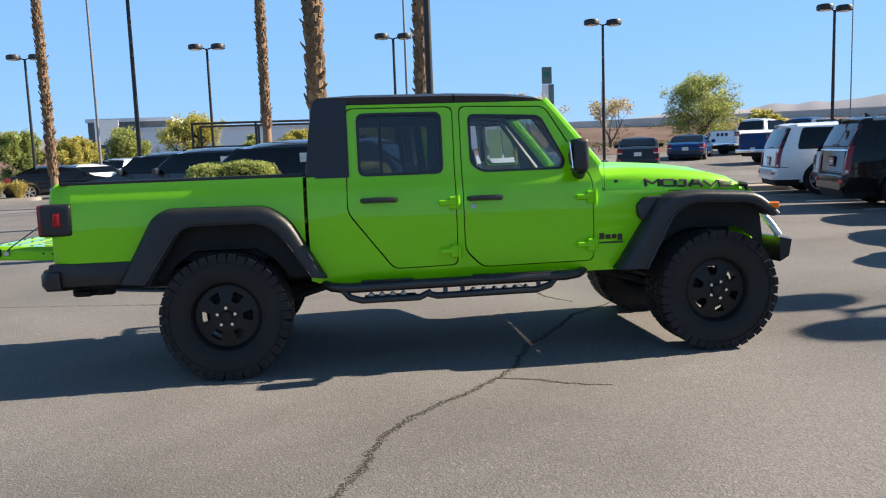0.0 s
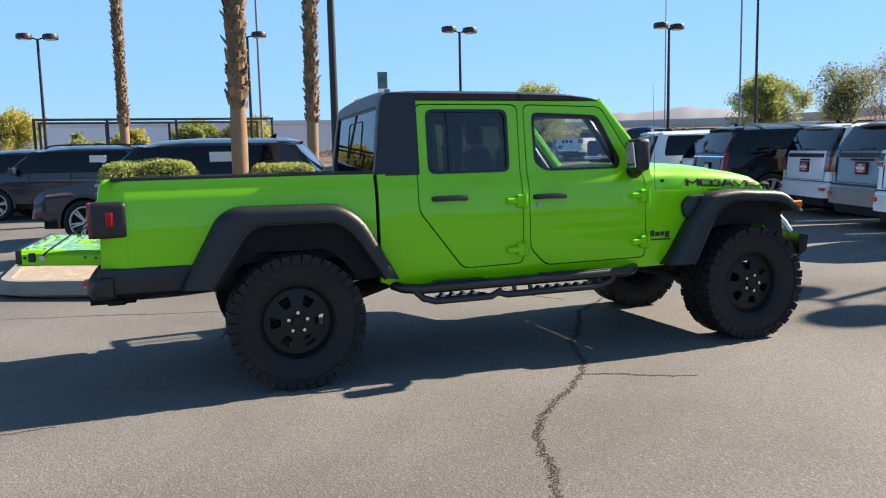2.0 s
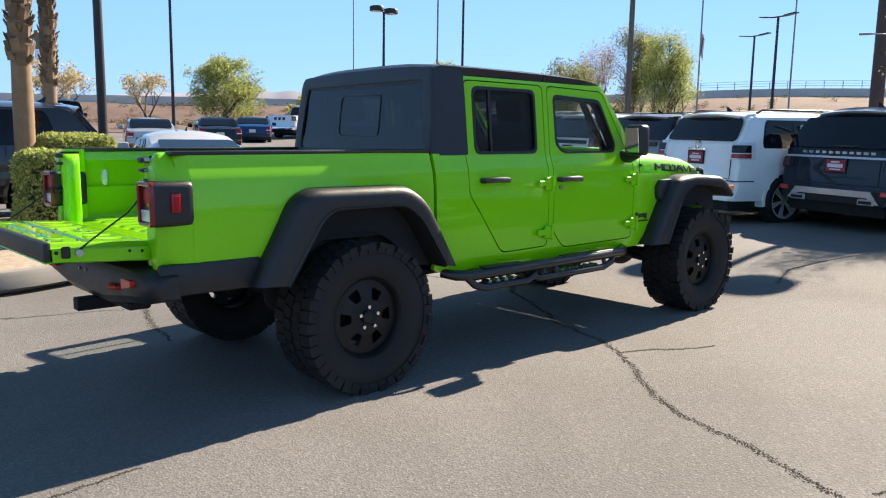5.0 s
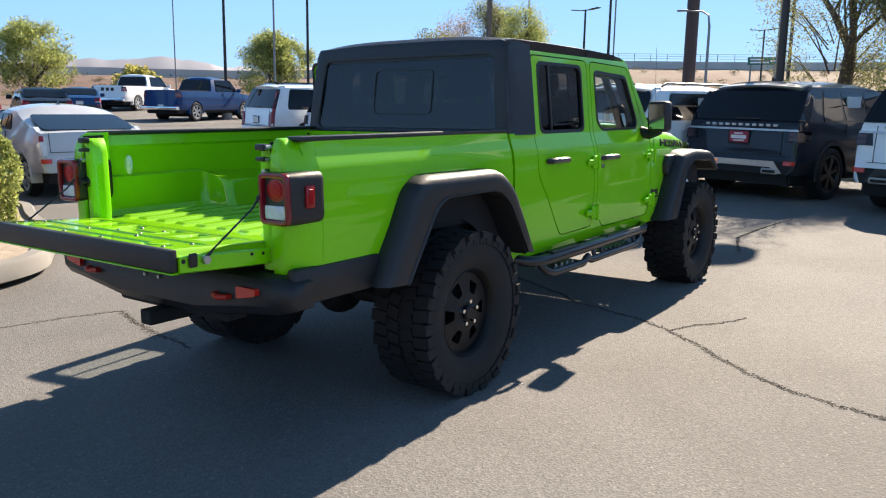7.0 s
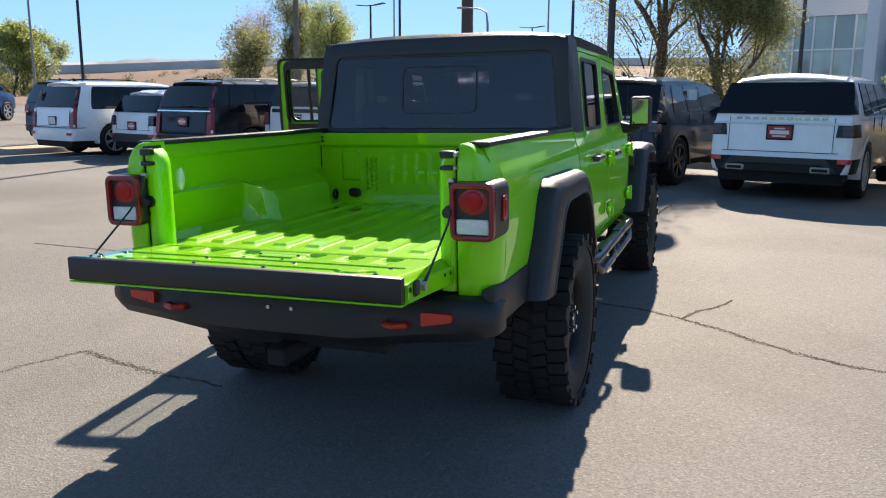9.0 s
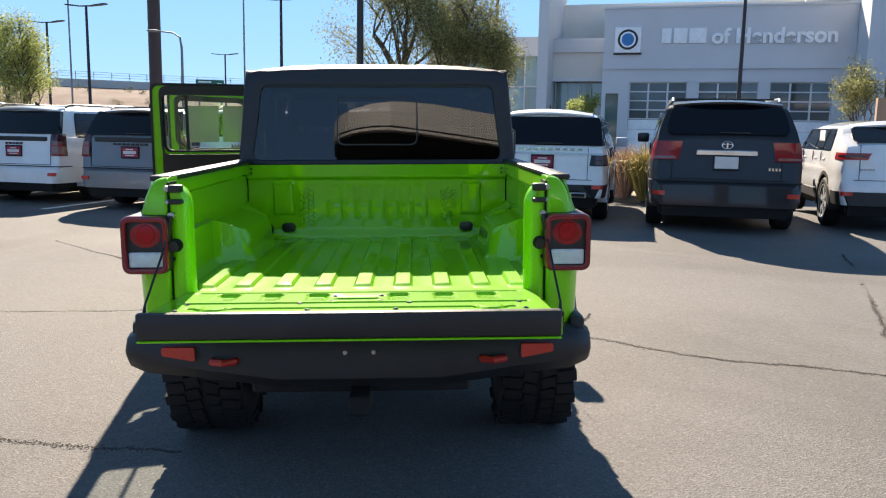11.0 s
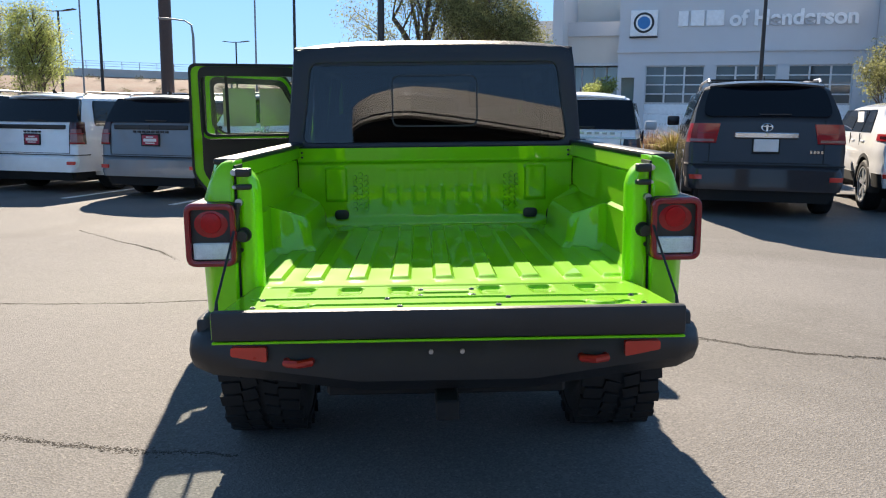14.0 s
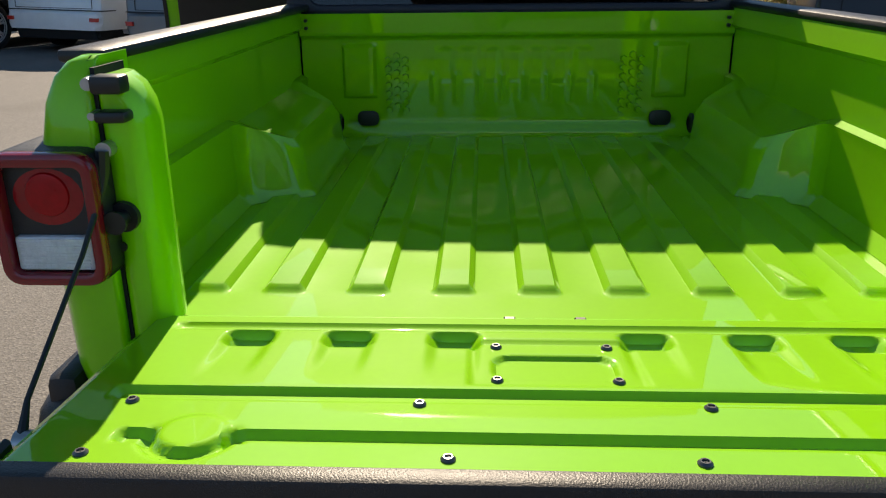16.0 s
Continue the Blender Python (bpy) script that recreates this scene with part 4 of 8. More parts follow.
# running gear
b = BM()
for side in (-1, 1):
    box(b, -1.15, 3.85, side * 0.42 - 0.04, side * 0.42 + 0.04, 0.60, 0.73, 0.01)
for x in (-1.0, 0.45, 1.6, 2.6, 3.7):
    box(b, x - 0.04, x + 0.04, -0.42, 0.42, 0.62, 0.70)
box(b, 0.60, 2.85, -0.78, 0.78, 0.615, 0.66)
box(b, -1.08, 0.55, -0.70, 0.70, 0.80, 0.86)
part("chassis_frame", b, DARK, truck)
for x in (0.0, 3.467):
    b = BM()
    cyl(b, (x, -0.72, 0.435), (x, 0.72, 0.435), 0.045, n=14)
    bmesh.ops.create_uvsphere(b, u_segments=16, v_segments=10, radius=0.14, matrix=Matrix.Translation((x, -0.1 if x > 1 else 0, 0.435)))
    for side in (-1, 1):
        cyl(b, (x - 0.14, side * 0.50, 0.38), (x - 0.06, side * 0.46, 0.86), 0.032, n=10)
        for k in range(5):
            cyl(b, (x + 0.05, side * 0.48, 0.52 + 0.07 * k), (x + 0.05, side * 0.48, 0.545 + 0.07 * k), 0.065, n=14)
        tube(b, [(x, side * 0.52, 0.36), (x + (0.75 if x < 1 else -0.75), side * 0.42, 0.56)], 0.028, 8)
    part("axle", b, DARK, truck)
b = BM()
tube(b, [(0.1, 0, 0.45), (1.8, 0.02, 0.60)], 0.04, 10)
cyl(b, (-0.95, 0.25, 0.66), (-0.95, -0.30, 0.66), 0.10, n=20)
tube(b, [(-0.95, 0.1, 0.66), (-0.5, 0.35, 0.65), (0.6, 0.33, 0.58), (2.2, 0.25, 0.56)], 0.035, 10)
box(b, 0.75, 1.75, -0.36, 0.36, 0.50, 0.62, 0.03)
part("exhaust_and_driveshaft", b, DARK, truck)
b = BM()
cyl(b, (-1.0, -0.48, 0.70), (-0.55, -0.48, 0.70), 0.085, n=20)
part("silencer", b, DARK, truck)

# wheels: mud tyres on dark six-window rims
TR, TW = 0.434, 0.160
b = BM()
lathe(b, [(0.225, -TW * 0.72), (0.25, -TW * 0.86), (0.30, -TW), (0.36, -TW * 1.02), (0.40, -TW * 0.97), (0.418, -TW * 0.86), (0.42, -TW * 0.4), (0.421, 0), (0.42, TW * 0.4), (0.418, TW * 0.86), (0.40, TW * 0.97), (0.36, TW * 1.02), (0.30, TW), (0.25, TW * 0.86), (0.225, TW * 0.72)], 72)
tyre_mesh = b
b = BM()
for k in range(40):
    for row in range(4):
        a = 2 * math.pi * (k + 0.5 * (row % 2)) / 40
        y = (-0.125, -0.045, 0.045, 0.125)[row]
        wy, wa = (0.042, 0.0275) if row in (0, 3) else (0.034, 0.027)
        long = 0.012 * (k % 2) if row in (0, 3) else 0.0
        m = Matrix.Rotation(-a, 4, "Y") @ Matrix.Translation((0.424, y, 0)) @ Matrix.Rotation(0.25 * (1 if row < 2 else -1) * (1 if row in (1, 2) else 0.3), 4, "X")
        box(b, -0.022, 0.009, -wy - (long if row == 0 else 0), wy + (long if row == 3 else 0), -wa, wa, m=m)
        if row in (0, 3):
            s = -1 if row == 0 else 1
            m2 = Matrix.Rotation(-a, 4, "Y") @ Matrix.Translation((0.398, s * TW * 1.0, 0))
            box(b, -0.024, 0.020, -0.008, 0.006, -wa, wa, m=m2)
wheel0 = thing("wheel", "", "", pose(0, -0.812, TR - 0.004))
wheel0.parent = truck
tyre0 = part("tyre", tyre_mesh, RUBBER, wheel0, "black mud-terrain tyre")
tagged(part("tread", b, RUBBER, wheel0), kind="stuff")
b = BM()
lathe(b, [(0.231, -0.115), (0.238, -0.125), (0.232, -0.13), (0.222, -0.118), (0.212, -0.09), (0.205, 0.09), (0.228, 0.115)], 48)
part("rim_barrel", b, RIM, wheel0)
ring = [(0.214 * math.cos(2 * math.pi * k / 48), 0.214 * math.sin(2 * math.pi * k / 48)) for k in range(48)]
holes = []
for k in range(6):
    a = 2 * math.pi * (k + 0.0) / 6
    q = [(0.105, -0.022), (0.105, 0.022), (0.172, 0.040), (0.172, -0.040)]
    holes.append(rpoly([(r * math.cos(a) - t * math.sin(a), r * math.sin(a) + t * math.cos(a)) for r, t in q], 0.014, 3))
b = panel(ring, holes, lambda x, z: 0.088 + 0.020 * (1 - smooth(math.hypot(x, z), 0.07, 0.2)), -1, 0.035)
part("rim_face", b, RIM, wheel0)
b = BM()
lathe(b, [(0.001, -0.128), (0.03, -0.128), (0.038, -0.122), (0.04, -0.10)], 20)
part("centre_cap", b, RIM, wheel0)
for k in range(5):
    a = 2 * math.pi * (k + 0.25) / 5
    b = BM()
    cyl(b, (0.062 * math.cos(a), -0.10, 0.062 * math.sin(a)), (0.062 * math.cos(a), -0.134, 0.062 * math.sin(a)), 0.014, 0.011, 8)
    part("wheel_nut", b, CHROME, wheel0)
b = BM()
cyl(b, (0, -0.02, 0), (0, 0.01, 0), 0.15, n=28)
part("brake_disc", b, DARK, wheel0)
for x, side, turn in ((3.467, -1, 20), (0.0, 1, 50), (3.467, 1, 10)):
    w = copy_thing(wheel0, pose(x, side * 0.812, TR - 0.004, 0, turn, 0 if side < 0 else 180))
    w.parent = truck

# side steps: an upper tube, a lower one hung from it and serrated treads between them
for side in (-1, 1):
    b = BM()
    tube(b, [(0.66, side * 0.80, 0.600), (0.72, side * 0.87, 0.585), (0.82, side * 0.905, 0.578), (2.36, side * 0.905, 0.590), (2.46, side * 0.87, 0.595), (2.52, side * 0.80, 0.605)], [0.030, 0.034, 0.036, 0.036, 0.034, 0.030], 14)
    step = part("side_step", b, SATIN, truck, "black tubular side step with serrated treads")
    b = BM()
    tube(b, [(0.78, side * 0.90, 0.575), (0.84, side * 0.925, 0.515), (0.92, side * 0.935, 0.492), (1.32, side * 0.935, 0.494), (1.40, side * 0.93, 0.530)], [0.022, 0.024, 0.024, 0.024, 0.022], 12)
    part("drop_tube", b, SATIN, step)
    b = BM()
    tube(b, [(1.36, side * 0.93, 0.520), (1.44, side * 0.935, 0.498), (2.14, side * 0.935, 0.504), (2.24, side * 0.925, 0.530), (2.30, side * 0.90, 0.588)], [0.022, 0.024, 0.024, 0.024, 0.022], 12)
    part("drop_tube", b, SATIN, step)
    for x0, x1 in ((0.94, 1.30), (1.66, 2.12)):
        b = BM()
        box(b, x0, x1, side * 0.885 - 0.045, side * 0.885 + 0.035, 0.508, 0.516, 0.003)
        tread = part("tread_plate", b, SATIN, step)
        for k in range(int((x1 - x0) / 0.075)):
            b = BM()
            xx = x0 + 0.045 + 0.075 * k
            loft(b, [[(xx - 0.022, side * yy, 0.516), (xx + 0.022, side * yy, 0.516), (xx + 0.006, side * yy, 0.534), (xx - 0.006, side * yy, 0.534)] for yy in (0.85, 0.915)])
            part("grip_tooth", b, STEEL, tread)
    for x in (1.50, 1.62, 2.16):
        b = BM()
        tube(b, [(x, side * 0.91, 0.575), (x, side * 0.93, 0.505)], 0.016, 10)
        part("hanger", b, SATIN, step)
    for x0, x1 in ((0.92, 1.28), (1.70, 2.28)):
        b = BM()
        box(b, x0, x1, side * 0.900 - 0.028, side * 0.900 + 0.028, 0.611, 0.625, 0.005)
        part("step_pad", b, TRIM, step)
    for x in (0.95, 1.55, 2.20):
        b = BM()
        box(b, x - 0.03, x + 0.03, side * 0.74 - 0.12, side * 0.74 + 0.14, 0.565, 0.60, 0.006)
        part("step_bracket", b, DARK, step)

# front bumper with a hoop
b = BM()
loft(b, [[(3.98 + dx, y, z) for dx, z in ((0.0, 0.60), (0.13 + ex, 0.64), (0.15 + ex, 0.76), (0.0, 0.78))] for y, ex in ((-0.86, -0.06), (-0.70, 0.0), (0.70, 0.0), (0.86, -0.06))])
fb = part("front_bumper", b, SATIN, truck)
b = BM()
box(b, 3.82, 4.0, -0.42, 0.42, 0.62, 0.74)
part("bumper_mount", b, DARK, fb)
b = BM()
tube(b, [(4.10, -0.62, 0.77), (4.06, -0.60, 0.84), (4.0, -0.54, 0.95), (4.0, 0.54, 0.95), (4.06, 0.60, 0.84), (4.10, 0.62, 0.77)], 0.026, 10)
part("bull_bar_hoop", b, STEEL, fb)

# aerial, lettering and badge bars on both sides
b = BM()
cyl(b, (2.68, -0.80, 1.125), (2.68, -0.845, 1.13), 0.026, 0.02, 14)
aerial = part("aerial", b, TRIM, truck)
b = BM()
tube(b, [(2.68, -0.845, 1.13), (2.676, -0.84, 1.20), (2.665, -0.835, 1.95)], [0.005, 0.002, 0.0012], 6)
part("whip", b, SATIN, aerial)
GLYPHS = {"M": [[(0, 0), (0, 1), (0.5, 0.4), (1, 1), (1, 0)]], "O": [[(0.12, 0), (0, 0.15), (0, 0.85), (0.12, 1), (0.88, 1), (1, 0.85), (1, 0.15), (0.88, 0), (0.12, 0)]], "J": [[(0, 0), (0.45, 0), (0.6, 0.15), (0.6, 1), (0.2, 1)]], "A": [[(0, 0), (0.32, 1), (0.68, 1), (1, 0)], [(0.16, 0.36), (0.84, 0.36)]], "V": [[(0, 1), (0.5, 0), (1, 1)]], "E": [[(1, 1), (0, 1), (0, 0), (1, 0)], [(0, 0.5), (0.9, 0.5)]]}


def bonnet_side(x, z):
    w, e, t = lerp(x, [(2.70, 0.775), (2.95, 0.772), (3.25, 0.755), (3.5, 0.735), (3.66, 0.715), (3.75, 0.69)]), lerp(x, [(2.70, 1.165), (3.75, 1.14)]), lerp(x, [(2.70, 1.378), (2.95, 1.374), (3.25, 1.352), (3.5, 1.315), (3.66, 1.27), (3.75, 1.215)])
    return lerp((z - e) / (t - e), [(0, w), (0.35, w - 0.006), (0.55, w - 0.022), (0.74, w - 0.07)])


for side in (-1, 1):
    b = BM()
    n = 0
    for k, ch in enumerate("MOJAVE"):
        u0 = 0.012 + (0, 0.122, 0.240, 0.330, 0.448, 0.570)[k]
        for line in GLYPHS[ch]:
            for (p, q), (r, t) in zip(line, line[1:]):
                a0, a1 = Vector((u0 + 0.100 * p, 0.046 * q)), Vector((u0 + 0.100 * r, 0.046 * t))
                d = (a1 - a0).normalized()
                nn = Vector((-d.y, d.x)) * (0.0115 if abs(d.x) < 0.7 else 0.0075)
                n += 1
                quad = [a0 - d * 0.005 - nn, a1 + d * 0.005 - nn, a1 + d * 0.005 + nn, a0 - d * 0.005 + nn]
                vs = []
                for depth in (0.007 + 0.0003 * (n % 3), -0.006):
                    for c in quad:
                        x = 2.992 + 1.02 * c.x if side < 0 else 3.70 - 1.02 * c.x
                        z = 1.193 - 0.030 * (x - 2.992) / 0.70 + c.y * (1 - 0.25 * (x - 2.992))
                        vs.append(b.verts.new((x, side * (bonnet_side(x, z) + depth), z)))
                for f in ((0, 1, 2, 3), (7, 6, 5, 4), (0, 4, 5, 1), (1, 5, 6, 2), (2, 6, 7, 3), (3, 7, 4, 0)):
                    b.faces.new([vs[j] for j in f])
    part("bonnet_lettering", b, DECAL, truck)
for side in (-1, 1):
    for x0, x1, z0, z1 in ((2.628, 2.665, 0.828, 0.872), (2.672, 2.712, 0.828, 0.86), (2.719, 2.757, 0.828, 0.86), (2.764, 2.80, 0.815, 0.86), (2.622, 2.805, 0.796, 0.808)):
        b = BM()
        y = body_y((x0 + x1) / 2, 0.83)
        box(b, x0, x1, side * y - 0.004, side * y + 0.004, z0, z1, 0.002)
        part("badge_bar", b, DECAL, truck)

# cabin
for y, rear in ((-0.38, False), (0.38, False), (-0.38, True), (0.38, True), (0.0, True)):
    x = 1.05 if rear else 1.95
    b = BM()
    box(b, x - 0.10, x + 0.42, y - 0.24, y + 0.24, 0.85, 1.02, 0.05, seg=2)
    seat = part("seat", b, SEAT, truck)
    b = BM()
    box(b, -0.06, 0.06, y - 0.23, y + 0.23, 0.0, 0.56, 0.05, m=pose(x - 0.10, 0, 0.98, 0, -14, 0), seg=2)
    part("backrest", b, SEAT, seat)
    if y:
        b = BM()
        box(b, -0.045, 0.045, y - 0.13, y + 0.13, 0.60, 0.77, 0.035, m=pose(x - 0.10, 0, 0.98, 0, -12, 0), seg=2)
        part("headrest", b, SEAT, seat)
b = BM()
box(b, 2.32, 2.68, -0.72, 0.72, 1.08, 1.33, 0.05, seg=2)
box(b, 1.5, 2.5, -0.14, 0.14, 0.75, 1.0, 0.04)
part("dashboard", b, TRIM, truck)
b = BM()
lathe(b, [(0.165, -0.012), (0.182, 0), (0.165, 0.012), (0.152, 0)], 28)
box(b, -0.16, 0.16, -0.01, 0.01, -0.02, 0.02)
bmesh.ops.transform(b, matrix=pose(2.22, 0.38, 1.22, 0, 0, 90) @ pose(0, 0, 0, 25, 0, 0), verts=b.verts[:])
part("steering_wheel", b, TRIM, truck)
b = BM()
for side in (-1, 1):
    tube(b, [(0.72, side * 0.66, 1.0), (0.75, side * 0.64, 1.76), (0.95, side * 0.63, 1.79), (2.18, side * 0.62, 1.775), (2.50, side * 0.64, 1.34)], 0.03, 8)
    tube(b, [(1.63, side * 0.63, 1.785), (1.63, side * 0.70, 1.3), (1.63, side * 0.72, 0.75)], 0.03, 8)
for x in (0.78, 1.63):
    tube(b, [(x, -0.63, 1.785), (x, 0.63, 1.785)], 0.028, 8)
part("roll_bars", b, TRIM, truck)
b = BM()
box(b, 0.62, 2.75, -0.77, 0.77, 0.66, 0.74)
box(b, 0.585, 0.63, -0.77, 0.77, 0.66, 1.345)
part("cab_floor", b, SEAT, truck)

# ---- parked vehicles ----
def paint(name, col, metal=0.0, rough=0.4, deep=None):
    deep = max(col) < 0.3 if deep is None else deep
    return mat(name, col, rough, metal=metal, coat=0.6 if deep else 1.0, var=0.06, scale=4, spec=0.1 if deep else 0.3, coat_rough=0.04, dirt=tuple(0.8 * c + (0.006 if deep else 0.02) for c in col), dirt_amount=0.3)


WHITE, BLACK, GREY = paint("white_car_paint", (0.84, 0.85, 0.87)), paint("black_car_paint", (0.003, 0.003, 0.004)), paint("grey_car_paint", (0.010, 0.014, 0.025), 0.0)
SILVER, BLUE, MAROON = paint("silver_car_paint", (0.42, 0.44, 0.46), 0.5), paint("blue_car_paint", (0.0005, 0.040, 0.15)), paint("maroon_car_paint", (0.07, 0.008, 0.012))
SILVER_W = paint("silver_white_car_paint", (0.56, 0.57, 0.60), 0.1)
CHARCOAL = paint("charcoal_car_paint", (0.032, 0.031, 0.036), 0.15)
SLATE = paint("slate_blue_car_paint", (0.020, 0.024, 0.036), 0.1, deep=False)
MIDNIGHT = paint("midnight_car_paint", (0.018, 0.021, 0.034), 0.0, deep=False)
PEWTER = paint("pewter_car_paint", (0.20, 0.21, 0.225), 0.5)
CARGLASS = mat("dark_car_glass", (0.004, 0.005, 0.009), 0.03, var=0.1, spec=0.36)
SCREEN = mat("windscreen_glass", (0.030, 0.036, 0.042), 0.03, coat=1.0, var=0.3, scale=2.5, spec=0.6)
GLOSSBLACK = mat("gloss_black_trim", (0.004, 0.004, 0.005), 0.12, var=0.1, spec=0.35)
LENS_PINK = mat("smoked_pink_lens", (0.24, 0.10, 0.095), 0.15, coat=0.5, var=0.2, scale=30)
CLAD = mat("grey_cladding", (0.03, 0.031, 0.033), 0.6, var=0.2)
PAPER = mat("white_paper", (0.78, 0.78, 0.76), 0.8, var=0.04)
PLATE = mat("red_plate_card", (0.34, 0.02, 0.05), 0.5, var=0.15)
PLATE_W = mat("pale_plate_bars", (0.72, 0.70, 0.70), 0.6)
SMOKED = mat("smoked_red_lens", (0.045, 0.006, 0.009), 0.2, coat=0.4, var=0.2, scale=30)
ALLOY = mat("alloy_wheel", (0.62, 0.63, 0.65), 0.3, metal=0.35, var=0.1)
DALLOY = mat("dark_alloy_wheel", (0.06, 0.06, 0.065), 0.3, metal=0.7, var=0.1)


def wheel_proto(rim):
    w = thing("wheel", "", "")
    b = BM()
    lathe(b, [(0.68, -0.24), (0.78, -0.31), (0.92, -0.31), (0.985, -0.25), (1.0, -0.1), (1.0, 0.1), (0.985, 0.25), (0.92, 0.31), (0.68, 0.24)], 36)
    part("tyre", b, RUBBER, w)
    b = BM()
    lathe(b, [(0.70, -0.26), (0.72, -0.28), (0.66, -0.27), (0.62, -0.05), (0.01, -0.02)], 36)
    part("rim", b, DARK, w)
    b = BM()
    lathe(b, [(0.70, -0.275), (0.72, -0.29), (0.67, -0.29), (0.64, -0.20)], 36)
    lathe(b, [(0.01, -0.25), (0.13, -0.245), (0.15, -0.20)], 16)
    for k in range(12):
        a = 2 * math.pi * (k // 2) / 6 + (0.11 if k % 2 else -0.11)
        box(b, 0.10, 0.68, -0.255, -0.20, -0.038, 0.038, m=Matrix.Rotation(-a, 4, "Y"))
    part("spokes", b, rim, w)
    return w


W_ALLOY, W_DARK = wheel_proto(ALLOY), wheel_proto(DALLOY)


def patch(grid, out, thick=0.006):
    """A sheet over rows of points, pushed out along out(p) and given a thickness."""
    b = BM()
    a = [[Vector(p) for p in row] for row in grid]
    n, k = len(a), len(a[0])
    top = [[b.verts.new(a[i][j] + out(a[i][j]) * thick) for j in range(k)] for i in range(n)]
    low = [[b.verts.new(a[i][j] - out(a[i][j]) * 0.01) for j in range(k)] for i in range(n)]
    for i in range(n - 1):
        for j in range(k - 1):
            b.faces.new((top[i][j], top[i + 1][j], top[i + 1][j + 1], top[i][j + 1]))
            b.faces.new((low[i][j], low[i][j + 1], low[i + 1][j + 1], low[i + 1][j]))
    rim = [(i, 0) for i in range(n)] + [(n - 1, j) for j in range(1, k)] + [(i, k - 1) for i in range(n - 2, -1, -1)] + [(0, j) for j in range(k - 2, 0, -1)]
    for (i, j), (p, q) in zip(rim, rim[1:] + rim[:1]):
        b.faces.new((top[i][j], top[p][q], low[p][q], low[i][j]))
    return b


def car(name, label, category, m, colour, L=4.8, W=1.95, H=1.78, wb=2.9, ro=1.0, R=0.38, belt=1.08, hood=1.05, rake=0.35, kind="suv", wheels=None, lamp="block", rails=False, plate=True, clad=True, paper=False, strip=None, spoiler=True, glass_low=None, roofcol=None, skid=None, group="", wide=0.10, lampz=None, lampy=None, bumper=False, stripz=None, strip_y=None, ledge=None, glass_top=None, platez=None, badge=None, marks=None, dark_to=None, front=False, tapered=0.0):
    """A parked vehicle; local x runs forward from the rear bumper, y to its left."""
    m = Matrix.Translation((0, 0, ground_z(m.translation.x, m.translation.y))) @ m
    v = thing(name, label, category, m, group)
    wt, wbase = L - 1.95, L - 1.25          # top and foot of the windscreen
    if kind == "suv":
        shelf, bz = (0.075, ledge or 0.70) if bumper else (0.03, ledge or 0.64)
        gz = (glass_low or belt + 0.06) - 0.03
        prof = [(0, 0.40), (0.009, 0.5 * (0.40 + bz)), (0.018, bz - 0.03), (shelf * 0.6, bz), (shelf, bz + 0.012), (shelf + 0.01, bz + 0.03), (shelf + 0.02, 0.5 * (bz + gz)), (shelf + 0.045, gz - 0.05), (shelf + 0.06, gz), (shelf + 0.06 + 0.80 * rake, H - 0.15), (shelf + 0.045 + rake, H - 0.07), (0.20 + rake, H - 0.02), (0.45 * L, H), (wt - 0.3, H - 0.03), (wt, H - 0.09), (wbase, hood + 0.05), (wbase + 0.1, hood + 0.02), (L - 0.35, hood - 0.10), (L - 0.12, hood - 0.24), (L - 0.03, 0.62), (L, 0.42)]
    elif kind == "car":
        prof = [(0, 0.36), (0.012, 0.52), (0.03, 0.72), (0.06, belt - 0.04), (0.35, belt + 0.05), (0.50, belt + 0.08), (1.15, H - 0.10), (1.45, H - 0.02), (0.47 * L, H), (wt - 0.05, H - 0.07), (wbase + 0.05, hood + 0.04), (wbase + 0.15, hood), (L - 0.4, hood - 0.12), (L - 0.12, hood - 0.24), (L - 0.03, 0.55), (L, 0.36)]
    else:                                    # pickup: an open bed behind the cab
        cab = L - 3.55
        prof = [(0, 0.55), (0.012, 0.70), (0.025, 0.9), (0.04, belt + 0.02), (0.07, belt + 0.04), (cab - 0.02, belt + 0.04), (cab + 0.02, belt + 0.08), (cab + 0.16, H - 0.17), (cab + 0.22, H - 0.06), (cab + 0.38, H - 0.01), (wt - 0.55, H), (wt, H - 0.08), (wbase, hood + 0.05), (wbase + 0.1, hood + 0.02), (L - 0.35, hood - 0.06), (L - 0.12, hood - 0.2), (L - 0.03, 0.7), (L, 0.5)]
    sill = 0.30 if kind == "car" else 0.40 if kind == "suv" else 0.50
    zt = lambda x: lerp(x, prof)
    hw = lambda x: W / 2 * lerp(x, [(0, 0.84), (0.02, 0.90), (0.05, 0.935), (0.08, 0.945), (0.14, 0.965), (0.25, 0.985), (0.5, 1.0), (L - 0.9, 1.0), (L - 0.3, 0.95), (L - 0.08, 0.86), (L, 0.72)])
    zs = lambda x: sill + 0.06 * smooth(x, L - 0.6, L)
    zb = lambda x: max(zs(x) + 0.01, min(belt, zt(x) - 0.02))
    ze = lambda x: max(zb(x) + 0.005, zt(x) - 0.012 - 0.085 * min(1, max(0, (zt(x) - belt) / 0.4)))

    def low_y(x, t):
        return hw(x) * (0.945 + 0.055 * math.sin(math.pi * min(1.0, 0.12 + t * 0.86))) - 0.012 * smooth(t, 0.40, 0.44) * (1 - smooth(t, 0.60, 0.64))

    def up_y(x, z):
        d = max(0.0, z - zb(x))
        return low_y(x, 1.0) - 0.25 * d - 0.18 * d * d

